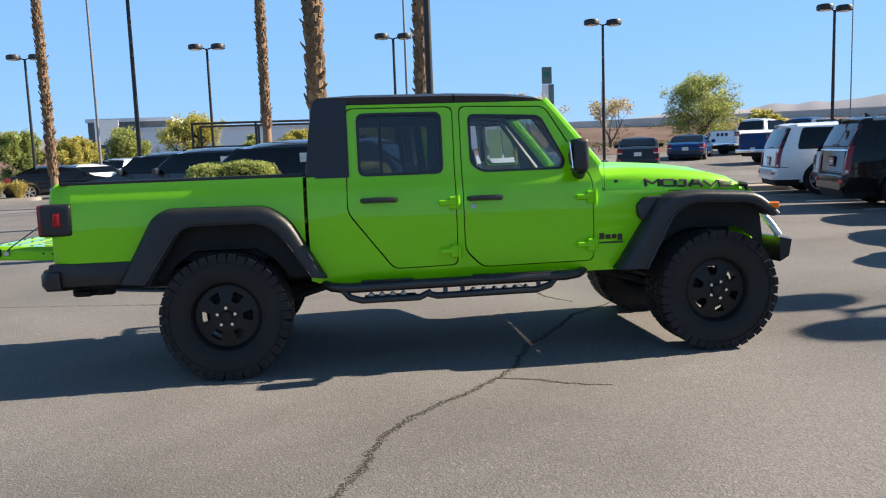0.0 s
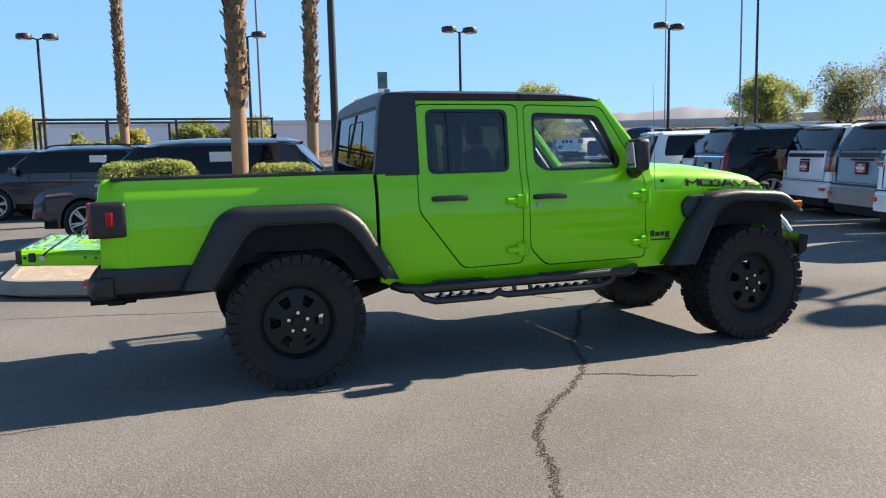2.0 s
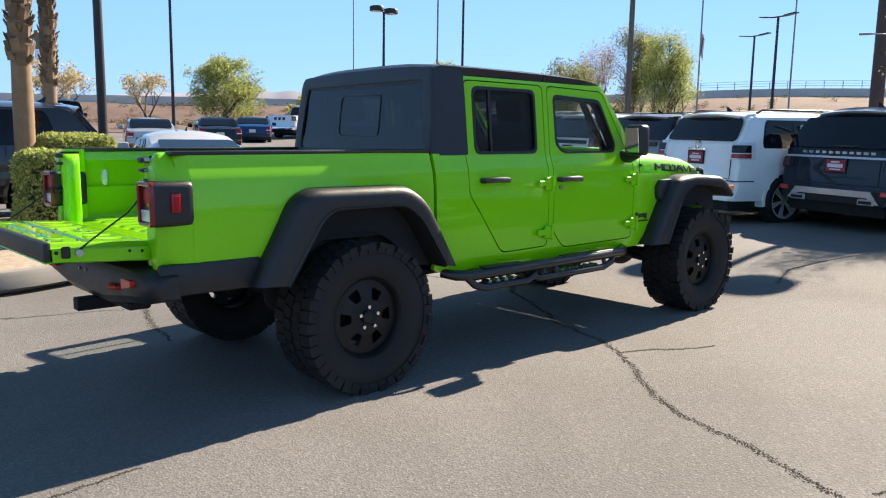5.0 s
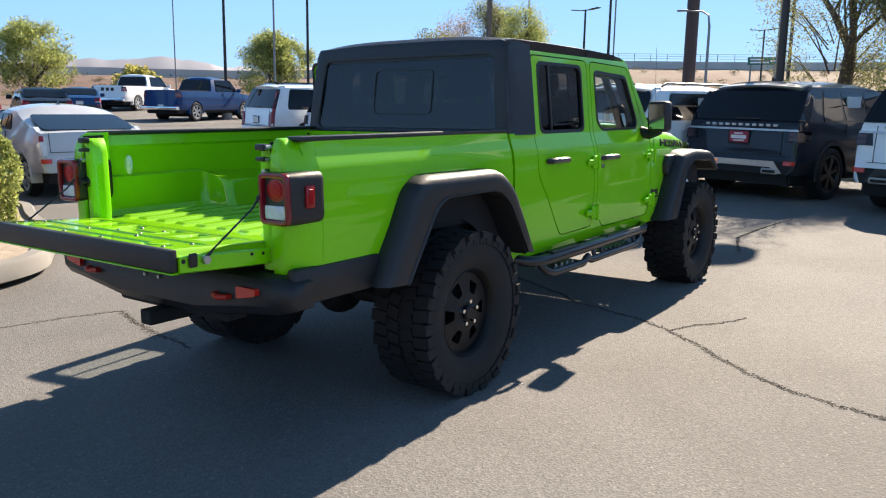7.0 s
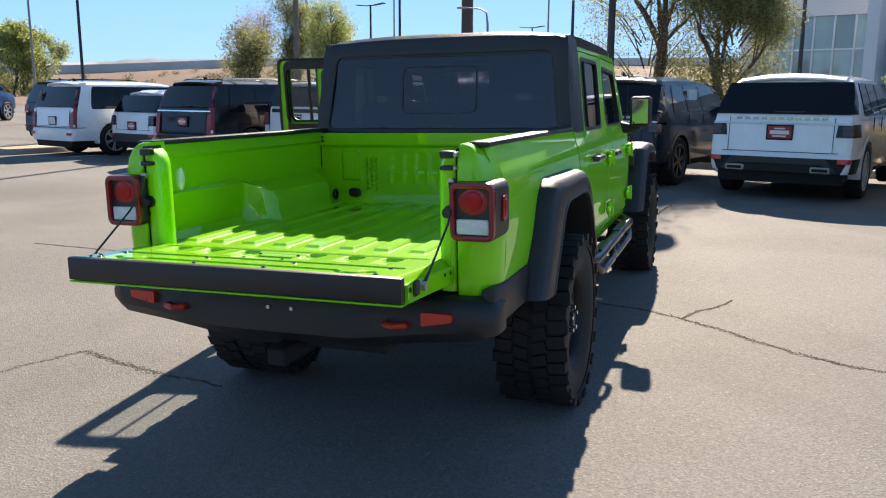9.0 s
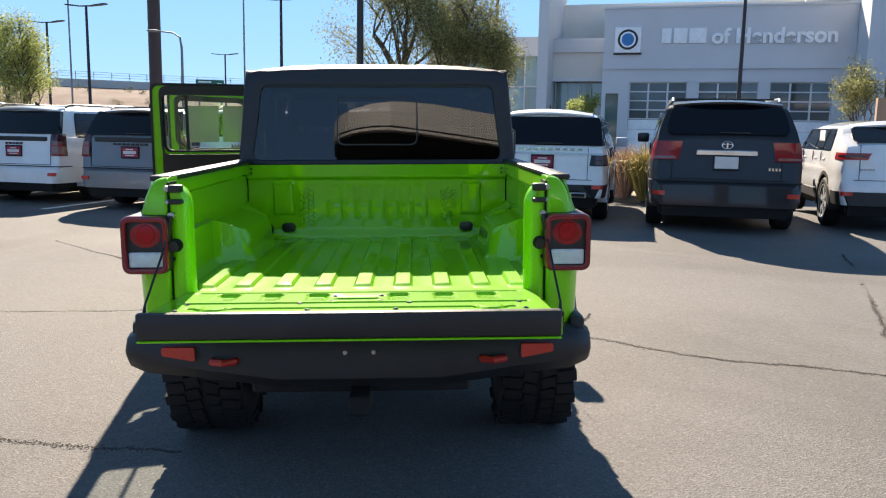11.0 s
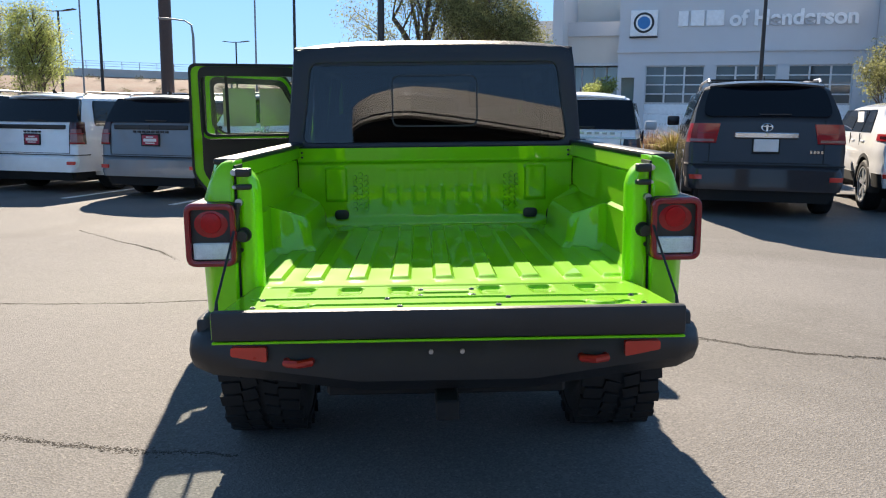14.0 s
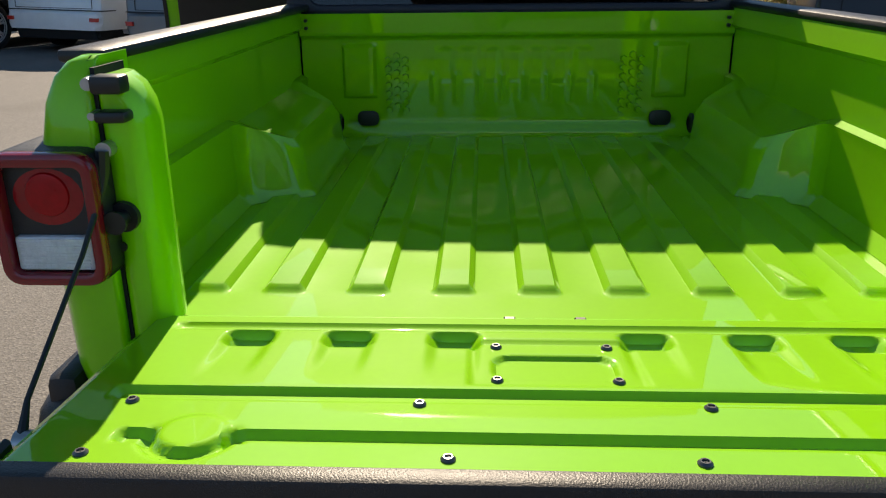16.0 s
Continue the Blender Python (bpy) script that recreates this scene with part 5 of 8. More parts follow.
    def ring(x):
        h = [(low_y(x, k / 9), zs(x) + (zb(x) - zs(x)) * k / 9) for k in range(10)]
        h += [(up_y(x, zb(x) + (ze(x) - zb(x)) * k / 4), zb(x) + (ze(x) - zb(x)) * k / 4) for k in range(1, 5)]
        y1, z1 = h[-1]
        h += [(y1 * q, z1 + (zt(x) - z1) * (1 - q ** 2.6)) for q in (0.96, 0.88, 0.72, 0.5, 0.25)]
        return [(x, -y, z) for y, z in h] + [(x, 0, zt(x))] + [(x, y, z) for y, z in h[::-1]]

    xs = sorted({round(x, 3) for x, _ in prof} | {round(0.09 * k, 3) for k in range(1, int(L / 0.09))})
    xs = [x for i, x in enumerate(xs) if i == 0 or x - xs[i - 1] > 0.008]
    b = BM()
    loft(b, [ring(x) for x in xs], closed=True)
    gone = []
    for f in b.faces:
        c = f.calc_center_median()
        for ax in (ro, ro + wb):
            if math.hypot(c.x - ax, c.z - R) < R + 0.065 and abs(c.y) > 0.5 * W / 2:
                gone.append(f)
    bmesh.ops.delete(b, geom=list(set(gone)), context="FACES")
    body = part("body", b, colour, v, angle=28)
    if roofcol is not None:
        grid = [[(x, y * up_y(x, ze(x)) * 0.97, ze(x) + (zt(x) - ze(x)) * (1 - abs(y * 0.97) ** 2.6)) for y in [k / 6 - 1 for k in range(13)]] for x in [0.2 + rake + (wt - 0.3 - rake) * k / 8 for k in range(9)]]
        part("roof_skin", patch(grid, lambda p: Vector((0, 0, 1)), 0.005), roofcol, v)
    # arches, wells and wheels
    for ax in (ro, ro + wb):
        for side in (-1, 1):
            arc_o = [(ax + (R + 0.10) * math.cos(math.pi * k / 18), R + (R + 0.10) * math.sin(math.pi * k / 18)) for k in range(-1, 20)]
            arc_i = [(ax + (R + 0.045) * math.cos(math.pi * k / 18), R + (R + 0.045) * math.sin(math.pi * k / 18)) for k in range(-1, 20)]
            part("arch_trim", panel(arc_o + arc_i[::-1], [], lambda x, z: low_y(x, 0.45) + 0.008, side, 0.16), CLAD if clad else colour, v)
            w = copy_thing(wheels or W_ALLOY, pose(ax, side * (W / 2 - 0.13), R, 0, 31 * (ax > 2) + 17 * side, 0 if side < 0 else 180) @ Matrix.Scale(R, 4))
            w.scale = (R, R, R)
            w.parent = v
        b = BM()
        box(b, ax - R - 0.08, ax + R + 0.08, -W / 2 + 0.30, W / 2 - 0.30, 0.20, R * 2 + 0.12)
        part("wheel_well", b, DARK, v)
    b = BM()
    box(b, 0.12, L - 0.25, -W / 2 + 0.16, W / 2 - 0.16, sill - 0.12, sill + 0.05)
    part("underbody", b, DARK, v)
    # glass
    xr = lambda z: next((a + (c - a) * (z - p) / (q - p) for (a, p), (c, q) in zip(prof, prof[1:]) if q > p and p <= z <= q), 0.06)
    if kind == "pickup":
        cab = L - 3.55
        xr2 = lambda z: lerp(z, [(belt + 0.08, cab + 0.02), (H - 0.17, cab + 0.16)])
    else:
        xr2 = xr
    if kind == "car":
        z0, z1 = belt + 0.09, H - 0.06
    else:
        z0, z1 = (glass_low or belt + 0.06), (glass_top or H - 0.16)
    rows = [z0 + (z1 - z0) * t for t in (0, 0.05, 0.13, 0.3, 0.5, 0.7, 0.87, 0.95, 1)]
    slope = Vector((-1, 0, 0.45 if kind != "car" else 1.2)).normalized()
    corner = lambda t: 1 - 0.09 * abs(2 * t - 1) ** 8
    grid = [[(xr2(z), y * (up_y(xr2(z), min(z, ze(xr2(z)))) - 0.03) * 0.93 * corner((z - z0) / (z1 - z0)), z) for y in [k / 6 - 1 for k in range(13)]] for z in rows]
    if kind == "suv":
        grid = []
        for z in rows:
            x, t = xr(z), (z - z0) / (z1 - z0)
            yc = up_y(x, min(z, ze(x)))
            row = [(x - 0.02 * (1 - q * q), q * yc * (0.985 if wide > 0.05 else 0.88 * corner(t)), z) for q in [k / 8 - 1 for k in range(17)]]
            wrapx = [x + wide * k / 3 for k in (3, 2, 1)]
            if wide > 0.05:
                row = [(xx, -up_y(xx, min(z, ze(xx))), z) for xx in wrapx] + row + [(xx, up_y(xx, min(z, ze(xx))), z) for xx in wrapx[::-1]]
            grid.append(row)
        part("rear_window", patch(grid, lambda p: Vector((-0.9 if abs(p.y) < W * 0.44 else -0.3, 0 if abs(p.y) < W * 0.40 else 0.8 * (1 if p.y > 0 else -1), 0.35)).normalized(), 0.012), CARGLASS, v)
    else:
        part("rear_window", patch(grid, lambda p: slope, 0.012), CARGLASS, v)
    fz = [hood + 0.09 + (H - 0.13 - hood - 0.09) * k / 4 for k in range(5)]
    xw = lambda z: lerp(z, [(hood + 0.05, wbase), (H - 0.09, wt)])
    grid = [[(xw(z), y * (up_y(xw(z), ze(xw(z))) - 0.02) * 0.92, z) for y in [k / 5 - 1 for k in range(11)]] for z in fz]
    part("windscreen", patch(grid, lambda p: Vector((0.5, 0, 0.85)), 0.014), SCREEN, v)
    start = (0.30 + rake * 0.9) if kind == "suv" else 0.95 if kind == "car" else L - 3.25
    cuts = [start, start + 0.30 * (wt - start), start + 0.62 * (wt - start), wt + 0.10] if kind == "suv" else [start, start + 0.46 * (wt - start), wt + 0.10]
    for side in (-1, 1):
        grid = []                            # gloss black surround of the side windows
        for t in (0, 0.06, 0.2, 0.5, 0.8, 0.94, 1):
            z = belt + 0.02 + (H - 0.15 - belt - 0.02) * t
            x0, x1 = cuts[0] + 0.01 + 0.16 * t + 0.05 * abs(2 * t - 1) ** 6, cuts[-1] + 0.42 * (1 - t) - 0.02
            grid.append([(x0 + (x1 - x0) * q / 16, side * up_y(x0 + (x1 - x0) * q / 16, min(z, ze(x0 + (x1 - x0) * q / 16))), z) for q in range(17)])
        part("window_surround", patch(grid, lambda p: Vector((0, side, 0.15)), 0.004), GLOSSBLACK, v)
        for i, (xa, xb) in enumerate(zip(cuts, cuts[1:])):
            zl, zh = belt + 0.04, H - 0.17
            grid = []
            for t in (0, 0.07, 0.2, 0.5, 0.8, 0.93, 1):
                r = 0.035 * abs(2 * t - 1) ** 6
                z = zl + (zh - zl) * t
                x0 = xa + 0.035 + r + (0.16 * t if i == 0 else 0)
                x1 = xb - 0.035 - r + (0.42 * (1 - t) if i == len(cuts) - 2 else 0)
                grid.append([(x0 + (x1 - x0) * q / 6, side * up_y(x0 + (x1 - x0) * q / 6, min(z, ze(x0 + (x1 - x0) * q / 6))), z) for q in range(7)])
            part("side_window", patch(grid, lambda p: Vector((0, side, 0.15)), 0.010), CARGLASS, v)
            if paper and (i == 1 if paper is True else side > 0 and xa < paper < xb):
                xc, zc = (xa + xb) / 2 if paper is True else paper, (zl + zh) / 2
                b = BM()
                box(b, xc - 0.20, xc + 0.20, side * up_y(xc, zc) - 0.016, side * up_y(xc, zc) + 0.016, zc - 0.13, zc + 0.15, m=None)
                part("window_sticker", b, PAPER, v)
        # shut lines and handles
        for x in cuts[1:]:
            b = BM()
            box(b, x - 0.005, x + 0.005, side * (low_y(x, 0.8)) - 0.010, side * low_y(x, 0.8) + 0.004, sill + 0.22, belt + 0.0)
            part("shut_line", b, DARK, v)
            b = BM()
            box(b, x - 0.30, x - 0.10, side * low_y(x, 0.9) - 0.012, side * low_y(x, 0.9) + 0.022, belt - 0.13, belt - 0.10, 0.006)
            part("door_handle", b, colour, v)
        b = BM()
        box(b, wt + 0.35, wt + 0.47, side * (W / 2 + 0.10) - 0.11, side * (W / 2 + 0.10) + 0.10, belt - 0.0, belt + 0.17, 0.03, seg=2)
        part("wing_mirror", b, colour, v)
        if clad:
            grid = [[(ro + R + 0.12 + (wb - 2 * R - 0.24) * q / 6, side * low_y(ro + 1, t), sill + (belt - sill) * t) for q in range(7)] for t in (0.0, 0.1, 0.2)]
            part("sill_cladding", patch(grid, lambda p: Vector((0, side, 0)), 0.012), CLAD, v)
    # rear details
    def wrap(za, zb_, y0, d, side, out=0.012, slant=0.0):
        grid = []
        for k in range(4):
            z = za + (zb_ - za) * k / 3
            x = xr(z)
            tt = (z - sill) / (belt - sill)
            yc = low_y(x, min(1, tt)) if z <= belt else up_y(x, z)
            ya = y0 + slant * (1 - k / 3)
            row = [(x, side * (ya + (yc - ya) * q / 5), z) for q in range(6)]
            row += [(x + d * q / 4, side * (low_y(x + d * q / 4, min(1, tt)) if z <= belt else up_y(x + d * q / 4, z)), z) for q in range(1, 5)]
            grid.append(row)
        return patch(grid, lambda p: Vector((-1.0 if p.x < 0.14 else -0.4, (1 if p.y > 0 else -1) * (0.9 if abs(p.y) > W * 0.42 else 0.15), 0)).normalized(), out)

    for side in (-1, 1):
        la, lb = lampz or (belt - 0.26, belt - 0.02)
        ly = lampy or W * 0.345
        if lamp == "tall":
            lens = part("tail_lamp", wrap(belt - 0.45, H - 0.22, W * 0.405, 0.09, side), LENS_DARK, v)
            part("lamp_block", wrap(belt - 0.42, H - 0.25, W * 0.43, 0.03, side, 0.018), LENS_RED, lens)
            part("lamp_block", wrap(belt - 0.42, belt - 0.36, W * 0.415, 0.05, side, 0.021), LENS_WHITE, lens)
        elif lamp == "clear":
            lens = part("tail_lamp", wrap(belt - 0.30, belt + 0.10, W * 0.415, 0.07, side), LENS_WHITE, v)
            part("lamp_block", wrap(belt - 0.10, belt - 0.02, W * 0.43, 0.04, side, 0.018), LENS_RED, lens)
        elif lamp == "slim":
            lens = part("tail_lamp", wrap(la, lb, W * 0.27, 0.36, side, 0.012, 0.05), LENS_RED, v)
            part("lamp_block", wrap(la + 0.035, lb - 0.03, W * 0.30, 0.20, side, 0.017), SMOKED, lens)
        elif lamp == "dark":
            lens = part("tail_lamp", wrap(la, lb, W * 0.37, 0.28, side, 0.012, -0.02), CARGLASS, v)
            for za in (la + 0.02, la + 0.5 * (lb - la) + 0.005):
                part("lamp_block", wrap(za, za + 0.36 * (lb - la), W * 0.40, 0.10, side, 0.018), SMOKED, lens)
        elif lamp == "upright":
            lens = part("tail_lamp", wrap(la, lb, W * 0.385, 0.20, side, 0.012, 0.03), SMOKED, v)
            step = (lb - la) / 4
            part("lamp_block", wrap(la + 0.03, la + 1.9 * step, W * 0.40, 0.12, side, 0.018), LENS_PINK, lens)
            part("lamp_block", wrap(la + 2.0 * step, la + 2.75 * step, W * 0.405, 0.10, side, 0.018), LENS_PINK, lens)
            part("lamp_frame", wrap(la + 0.012, la + 0.035, W * 0.39, 0.14, side, 0.021), LENS_RED, lens)
            part("lamp_frame", wrap(la + 1.88 * step, la + 2.04 * step, W * 0.39, 0.14, side, 0.021), LENS_RED, lens)
        elif lamp == "wedge":
            lens = part("tail_lamp", wrap(la, lb, ly, 0.30, side, 0.012, 0.05), LENS_WHITE, v)
            part("lamp_block", wrap(la + 0.10, lb - 0.045, ly + 0.05, 0.22, side, 0.018), CARGLASS, lens)
            part("lamp_block", wrap(la + 0.02, la + 0.085, ly + 0.06, 0.22, side, 0.022), LENS_RED, lens)
        else:
            lens = part("tail_lamp", wrap(la, lb, ly, 0.24, side, 0.012, tapered), LENS_RED, v)
            part("lamp_divider", wrap(la, lb, W * 0.42, 0.0, side, 0.016), LENS_DARK, lens)
            part("lamp_frame", wrap(la + 0.48 * (lb - la), la + 0.54 * (lb - la), ly + 0.03 + tapered * 0.5, 0.12, side, 0.018), LENS_DARK, lens)
            part("reverse_lamp", wrap(la + 0.015, la + 0.05, ly + 0.03 + tapered, 0.02, side, 0.018), LENS_WHITE if lampz is None else LENS_PINK, lens)
        part("rear_reflector", wrap(sill + 0.14, sill + 0.20, W * 0.385, 0.03, side, 0.028), REFLECTOR, v)
    if clad:
        for side in (-1, 1):
            part("bumper_cladding", wrap(sill + 0.0, sill + 0.20, 0.0, 0.40, side, 0.014), CLAD, v)
    elif dark_to:
        for side in (-1, 1):
            part("lower_bumper", wrap(sill, dark_to, 0.0, 0.34, side, 0.010), DARK, v)
    if skid is not None:                     # a flat bar with legs that splay outwards and down
        xs0 = xr(dark_to) - 0.02
        b = BM()
        edge = [(-0.62, dark_to), (0.62, dark_to), (0.76, sill + 0.02), (0.66, sill + 0.02), (0.57, dark_to - 0.085), (-0.57, dark_to - 0.085), (-0.66, sill + 0.02), (-0.76, sill + 0.02)]
        lip = [[(xs0 + dx, y, z) for y, z in edge] for dx in (-0.012, 0.03)]
        vs = [[b.verts.new(q) for q in ringq] for ringq in lip]
        for quad in ((0, 1, 4, 5), (1, 2, 3, 4), (5, 6, 7, 0)):
            b.faces.new([vs[0][q] for q in quad])
        for q in range(8):
            b.faces.new((vs[0][q], vs[1][q], vs[1][(q + 1) % 8], vs[0][(q + 1) % 8]))
        part("skid_plate", b, skid, v)
    if bumper:
        for side in (-1, 1):
            part("bumper_step", wrap(bz + 0.014, bz + 0.030, 0.0, 0.30, side, 0.006), DARK, v)
    b = BM()
    loft(b, [[(0.05, y, sill + 0.02), (0.10, y, sill - 0.16), (0.5, y, sill - 0.18), (0.5, y, sill + 0.02)] for y in (-W * 0.40, W * 0.40)])
    part("valance", b, DARK, v)
    if kind == "suv":
        for side in (-1, 1):                 # tailgate shut lines
            y0 = side * W * (0.345 if lamp in ("block", "dark", "slim") else 0.385)
            grid = [[(xr(z), y0, z), (xr(z), y0 + side * 0.008, z)] for z in [bz + 0.05 + (gz - bz - 0.06) * k / 6 for k in range(7)]]
            part("tailgate_seam", patch(grid, lambda p: Vector((-1, 0, 0)), 0.006), DARK, v)
        grid = [[(xr(z), y, z) for y in (-W * 0.385, -0.2, 0.2, W * 0.385)] for z in (bz + 0.05, bz + 0.058)]
        part("tailgate_seam", patch(grid, lambda p: Vector((-1, 0, 0)), 0.007), DARK, v)
    zstrip = stripz or belt - 0.10
    if strip is not None:
        for side in (-1, 1):
            if strip_y:
                x = xr(zstrip)
                b = BM()
                box(b, x - 0.03, x + 0.02, 0.0 if side > 0 else -strip_y, strip_y if side > 0 else 0.0, zstrip - 0.04, zstrip + 0.04, 0.012)
                part("tailgate_strip", b, strip, v)
            else:
                part("tailgate_strip", wrap(zstrip - 0.014, zstrip + 0.014, 0.0, 0.01, side, 0.016), strip, v)
    if lamp in ("dark", "slim") and dark_to:
        for side in (-1, 1):
            b = BM()
            x, y = xr(sill + 0.06), side * W * 0.285
            box(b, x - 0.035, x + 0.10, y - 0.13, y + 0.13, sill + 0.00, sill + 0.085, 0.014)
            tip = part("exhaust_tip", b, STEEL, v)
            b = BM()
            box(b, x - 0.042, x - 0.033, y - 0.10, y + 0.10, sill + 0.022, sill + 0.063)
            part("tip_bore", b, DARK, tip)
    if badge:
        by, bzz = badge
        b = BM()
        x = xr(bzz)
        lathe(b, [(0.062, -0.010), (0.070, -0.014), (0.078, -0.010), (0.078, 0.01)], 24)
        box(b, -0.06, 0.06, -0.012, 0.005, 0.012, 0.026)
        box(b, -0.012, 0.012, -0.012, 0.005, -0.06, 0.05)
        part("badge", b, CHROME, v, m=pose(x - 0.008, by, bzz, 0, 0, -90) @ Matrix.Diagonal((1, 1, 0.72, 1)))
    if marks:
        ya, yb, mz, mh, n, mm = marks
        for k in range(n):                   # raised letters, told only as plain bars
            yc = ya + (yb - ya) * (k + 0.5) / n
            b = BM()
            box(b, xr(mz) - 0.02, xr(mz) + 0.01, yc - abs(yb - ya) / n * 0.3, yc + abs(yb - ya) / n * 0.3, mz - mh / 2, mz + mh / 2)
            part("letter_bar", b, mm, v)
    if plate:
        z = platez or (belt - 0.27 if kind != "pickup" else sill + 0.16)
        x = xr(z)
        b = BM()
        box(b, x - 0.024, x + 0.02, -0.16, 0.16, z - 0.085, z + 0.085, 0.006)
        pl = part("plate_card", b, PLATE if plate == "red" else PLATE_W, v)
        b = BM()
        for dz in (-0.095, 0.095):
            box(b, x - 0.020, x + 0.02, -0.175, 0.175, z + dz - 0.010, z + dz + 0.010)
        for dy in (-0.168, 0.168):
            box(b, x - 0.020, x + 0.02, dy - 0.008, dy + 0.008, z - 0.085, z + 0.085)
        part("plate_frame", b, DARK, pl)
        if plate == "red":
            for dz, hw2, hh in ((0.052, 0.07, 0.010), (0.0, 0.125, 0.026), (-0.052, 0.09, 0.010)):
                b = BM()
                box(b, x - 0.029, x - 0.022, -hw2, hw2, z + dz - hh, z + dz + hh)
                part("writing_bar", b, PLATE_W, pl)
    if spoiler and kind == "suv":
        b = BM()
        x = shelf + 0.045 + rake
        rings = []
        for k in range(13):
            q = k / 6 - 1
            y, p = q * W * 0.355, 1 - abs(q) ** 3 * 0.75
            top = zt(x + 0.08) - 0.012 - 0.045 * q * q
            rings.append([(x - 0.02, y, top - 0.085), (x + 0.03 - 0.16 * p, y, top - 0.050), (x + 0.03 - 0.165 * p, y, top - 0.026), (x + 0.06, y, top + 0.008), (x + 0.22, y, top + 0.016), (x + 0.22, y, top - 0.05)])
        loft(b, rings)
        part("spoiler", b, roofcol or colour, v, angle=50)
        b = BM()
        zz = (z0 + 0.02)
        box(b, xr2(zz) - 0.045, xr2(zz) - 0.02, -0.30, 0.10, zz, zz + 0.018)
        part("rear_wiper", b, TRIM, v)
    if kind == "pickup":
        cab = L - 3.55
        b = BM()
        box(b, 0.10, cab - 0.06, -W / 2 + 0.14, W / 2 - 0.14, belt + 0.030, belt + 0.055)
        part("bed_cover", b, DARK, v)
        b = BM()
        box(b, -0.16, 0.06, -W / 2 + 0.05, W / 2 - 0.05, 0.50, 0.66, 0.03, seg=2)
        part("rear_bumper", b, CHROME, v)
    if rails:
        for side in (-1, 1):
            b = BM()
            pts = [(0.35 + rake, 0.0), (0.45 + rake, 0.050), (0.5 * L, 0.055), (wt - 0.35, 0.05), (wt - 0.22, 0.0)]
            tube(b, [(x, side * (up_y(x, ze(x)) - 0.06), zt(x) - 0.03 + dz) for x, dz in pts], 0.020, 8)
            part("roof_rail", b, TRIM if rails == "dark" else STEEL, v)
        if rails is True:
            for x in (0.85 + rake, 1.75 + rake):
                b = BM()
                ye = up_y(x, ze(x)) - 0.07
                box(b, x - 0.035, x + 0.035, -ye, ye, zt(x) + 0.012, zt(x) + 0.034, 0.008)
                part("cross_bar", b, TRIM, v)
    if front:
        nose = [(z, x) for x, z in prof[-4:]][::-1]
        xf = lambda z: lerp(z, nose)

        def face(za, zb_, ya, yb, back, out):
            grid = []
            for k in range(5):
                z = za + (zb_ - za) * k / 4
                x = xf(z)
                grid.append([(x - back * (q / 6) ** 2, ya + (yb - ya) * q / 6, z) for q in range(7)])
            return patch(grid, lambda p: Vector((0.9, 0, 0.35)), out)

        part("grille", face(0.56, hood - 0.20, -0.42, 0.42, 0.0, 0.020), DARK, v)
        part("grille_frame", face(hood - 0.22, hood - 0.19, -0.46, 0.46, 0.0, 0.026), CHROME, v)
        part("lower_intake", face(0.44, 0.52, -0.62, 0.62, 0.0, 0.016), DARK, v)
        for side in (-1, 1):
            part("headlamp", face(hood - 0.36, hood - 0.20, side * 0.48, side * W * 0.455, 0.26, 0.030), LENS_WHITE, v)
    b = BM()
    loft(b, [[(0.42 + rake, -0.012, H - 0.02), (0.42 + rake, 0.012, H - 0.02), (0.55 + rake, 0.012, H - 0.02), (0.55 + rake, -0.012, H - 0.02)], [(0.40 + rake, -0.003, H + 0.06), (0.40 + rake, 0.003, H + 0.06), (0.44 + rake, 0.003, H + 0.055), (0.44 + rake, -0.003, H + 0.055)]])
    part("roof_fin", b, BLACK, v)
    return v


ROW = "vehicles in the parking row"
car("suv", "dark grey large three-row suv with roof rails in the parking row", "car", pose(6.95, -4.58, 0, 0, 0, -16), CHARCOAL, 5.2, 2.11, 1.92, 3.1, 1.15, 0.40, 1.24, 1.12, 0.40, rails=True, plate="pale", platez=1.01, clad=False, strip=CHROME, strip_y=0.41, stripz=1.145, lampz=(1.04, 1.30), lampy=0.60, tapered=0.05, bumper=True, ledge=0.72, wide=0.0, group=ROW, glass_low=1.40, glass_top=1.80, badge=(0, 1.255), marks=(-0.55, -0.73, 0.93, 0.04, 4, CHROME))
car("suv", "white crossover suv with slim red tail lamps", "car", pose(7.25, -7.42, 0, 0, 0, -16), WHITE, 4.73, 1.98, 1.68, 2.87, 0.95, 0.385, 1.16, 1.06, 0.55, lamp="slim", lampz=(1.07, 1.17), plate="red", platez=1.05, wide=0.0, ledge=0.72, glass_low=1.33, glass_top=1.55, marks=(0.68, 0.48, 0.93, 0.025, 5, STEEL), paper=True, group=ROW)
car("suv", "white luxury suv with dark lamps parked beside grass island", "car", pose(8.2, -2.19, 0, 0, 0, -16), WHITE, 4.85, 1.99, 1.77, 2.92, 0.98, 0.39, 1.14, 1.08, 0.42, lamp="dark", lampz=(0.89, 1.06), plate="red", platez=0.94, strip=STEEL, stripz=1.065, skid=CLAD, dark_to=0.60, ledge=0.62, clad=False, wide=0.22, group=ROW, glass_low=1.19, glass_top=1.62, marks=(0.62, -0.62, 1.13, 0.035, 11, SILVER))
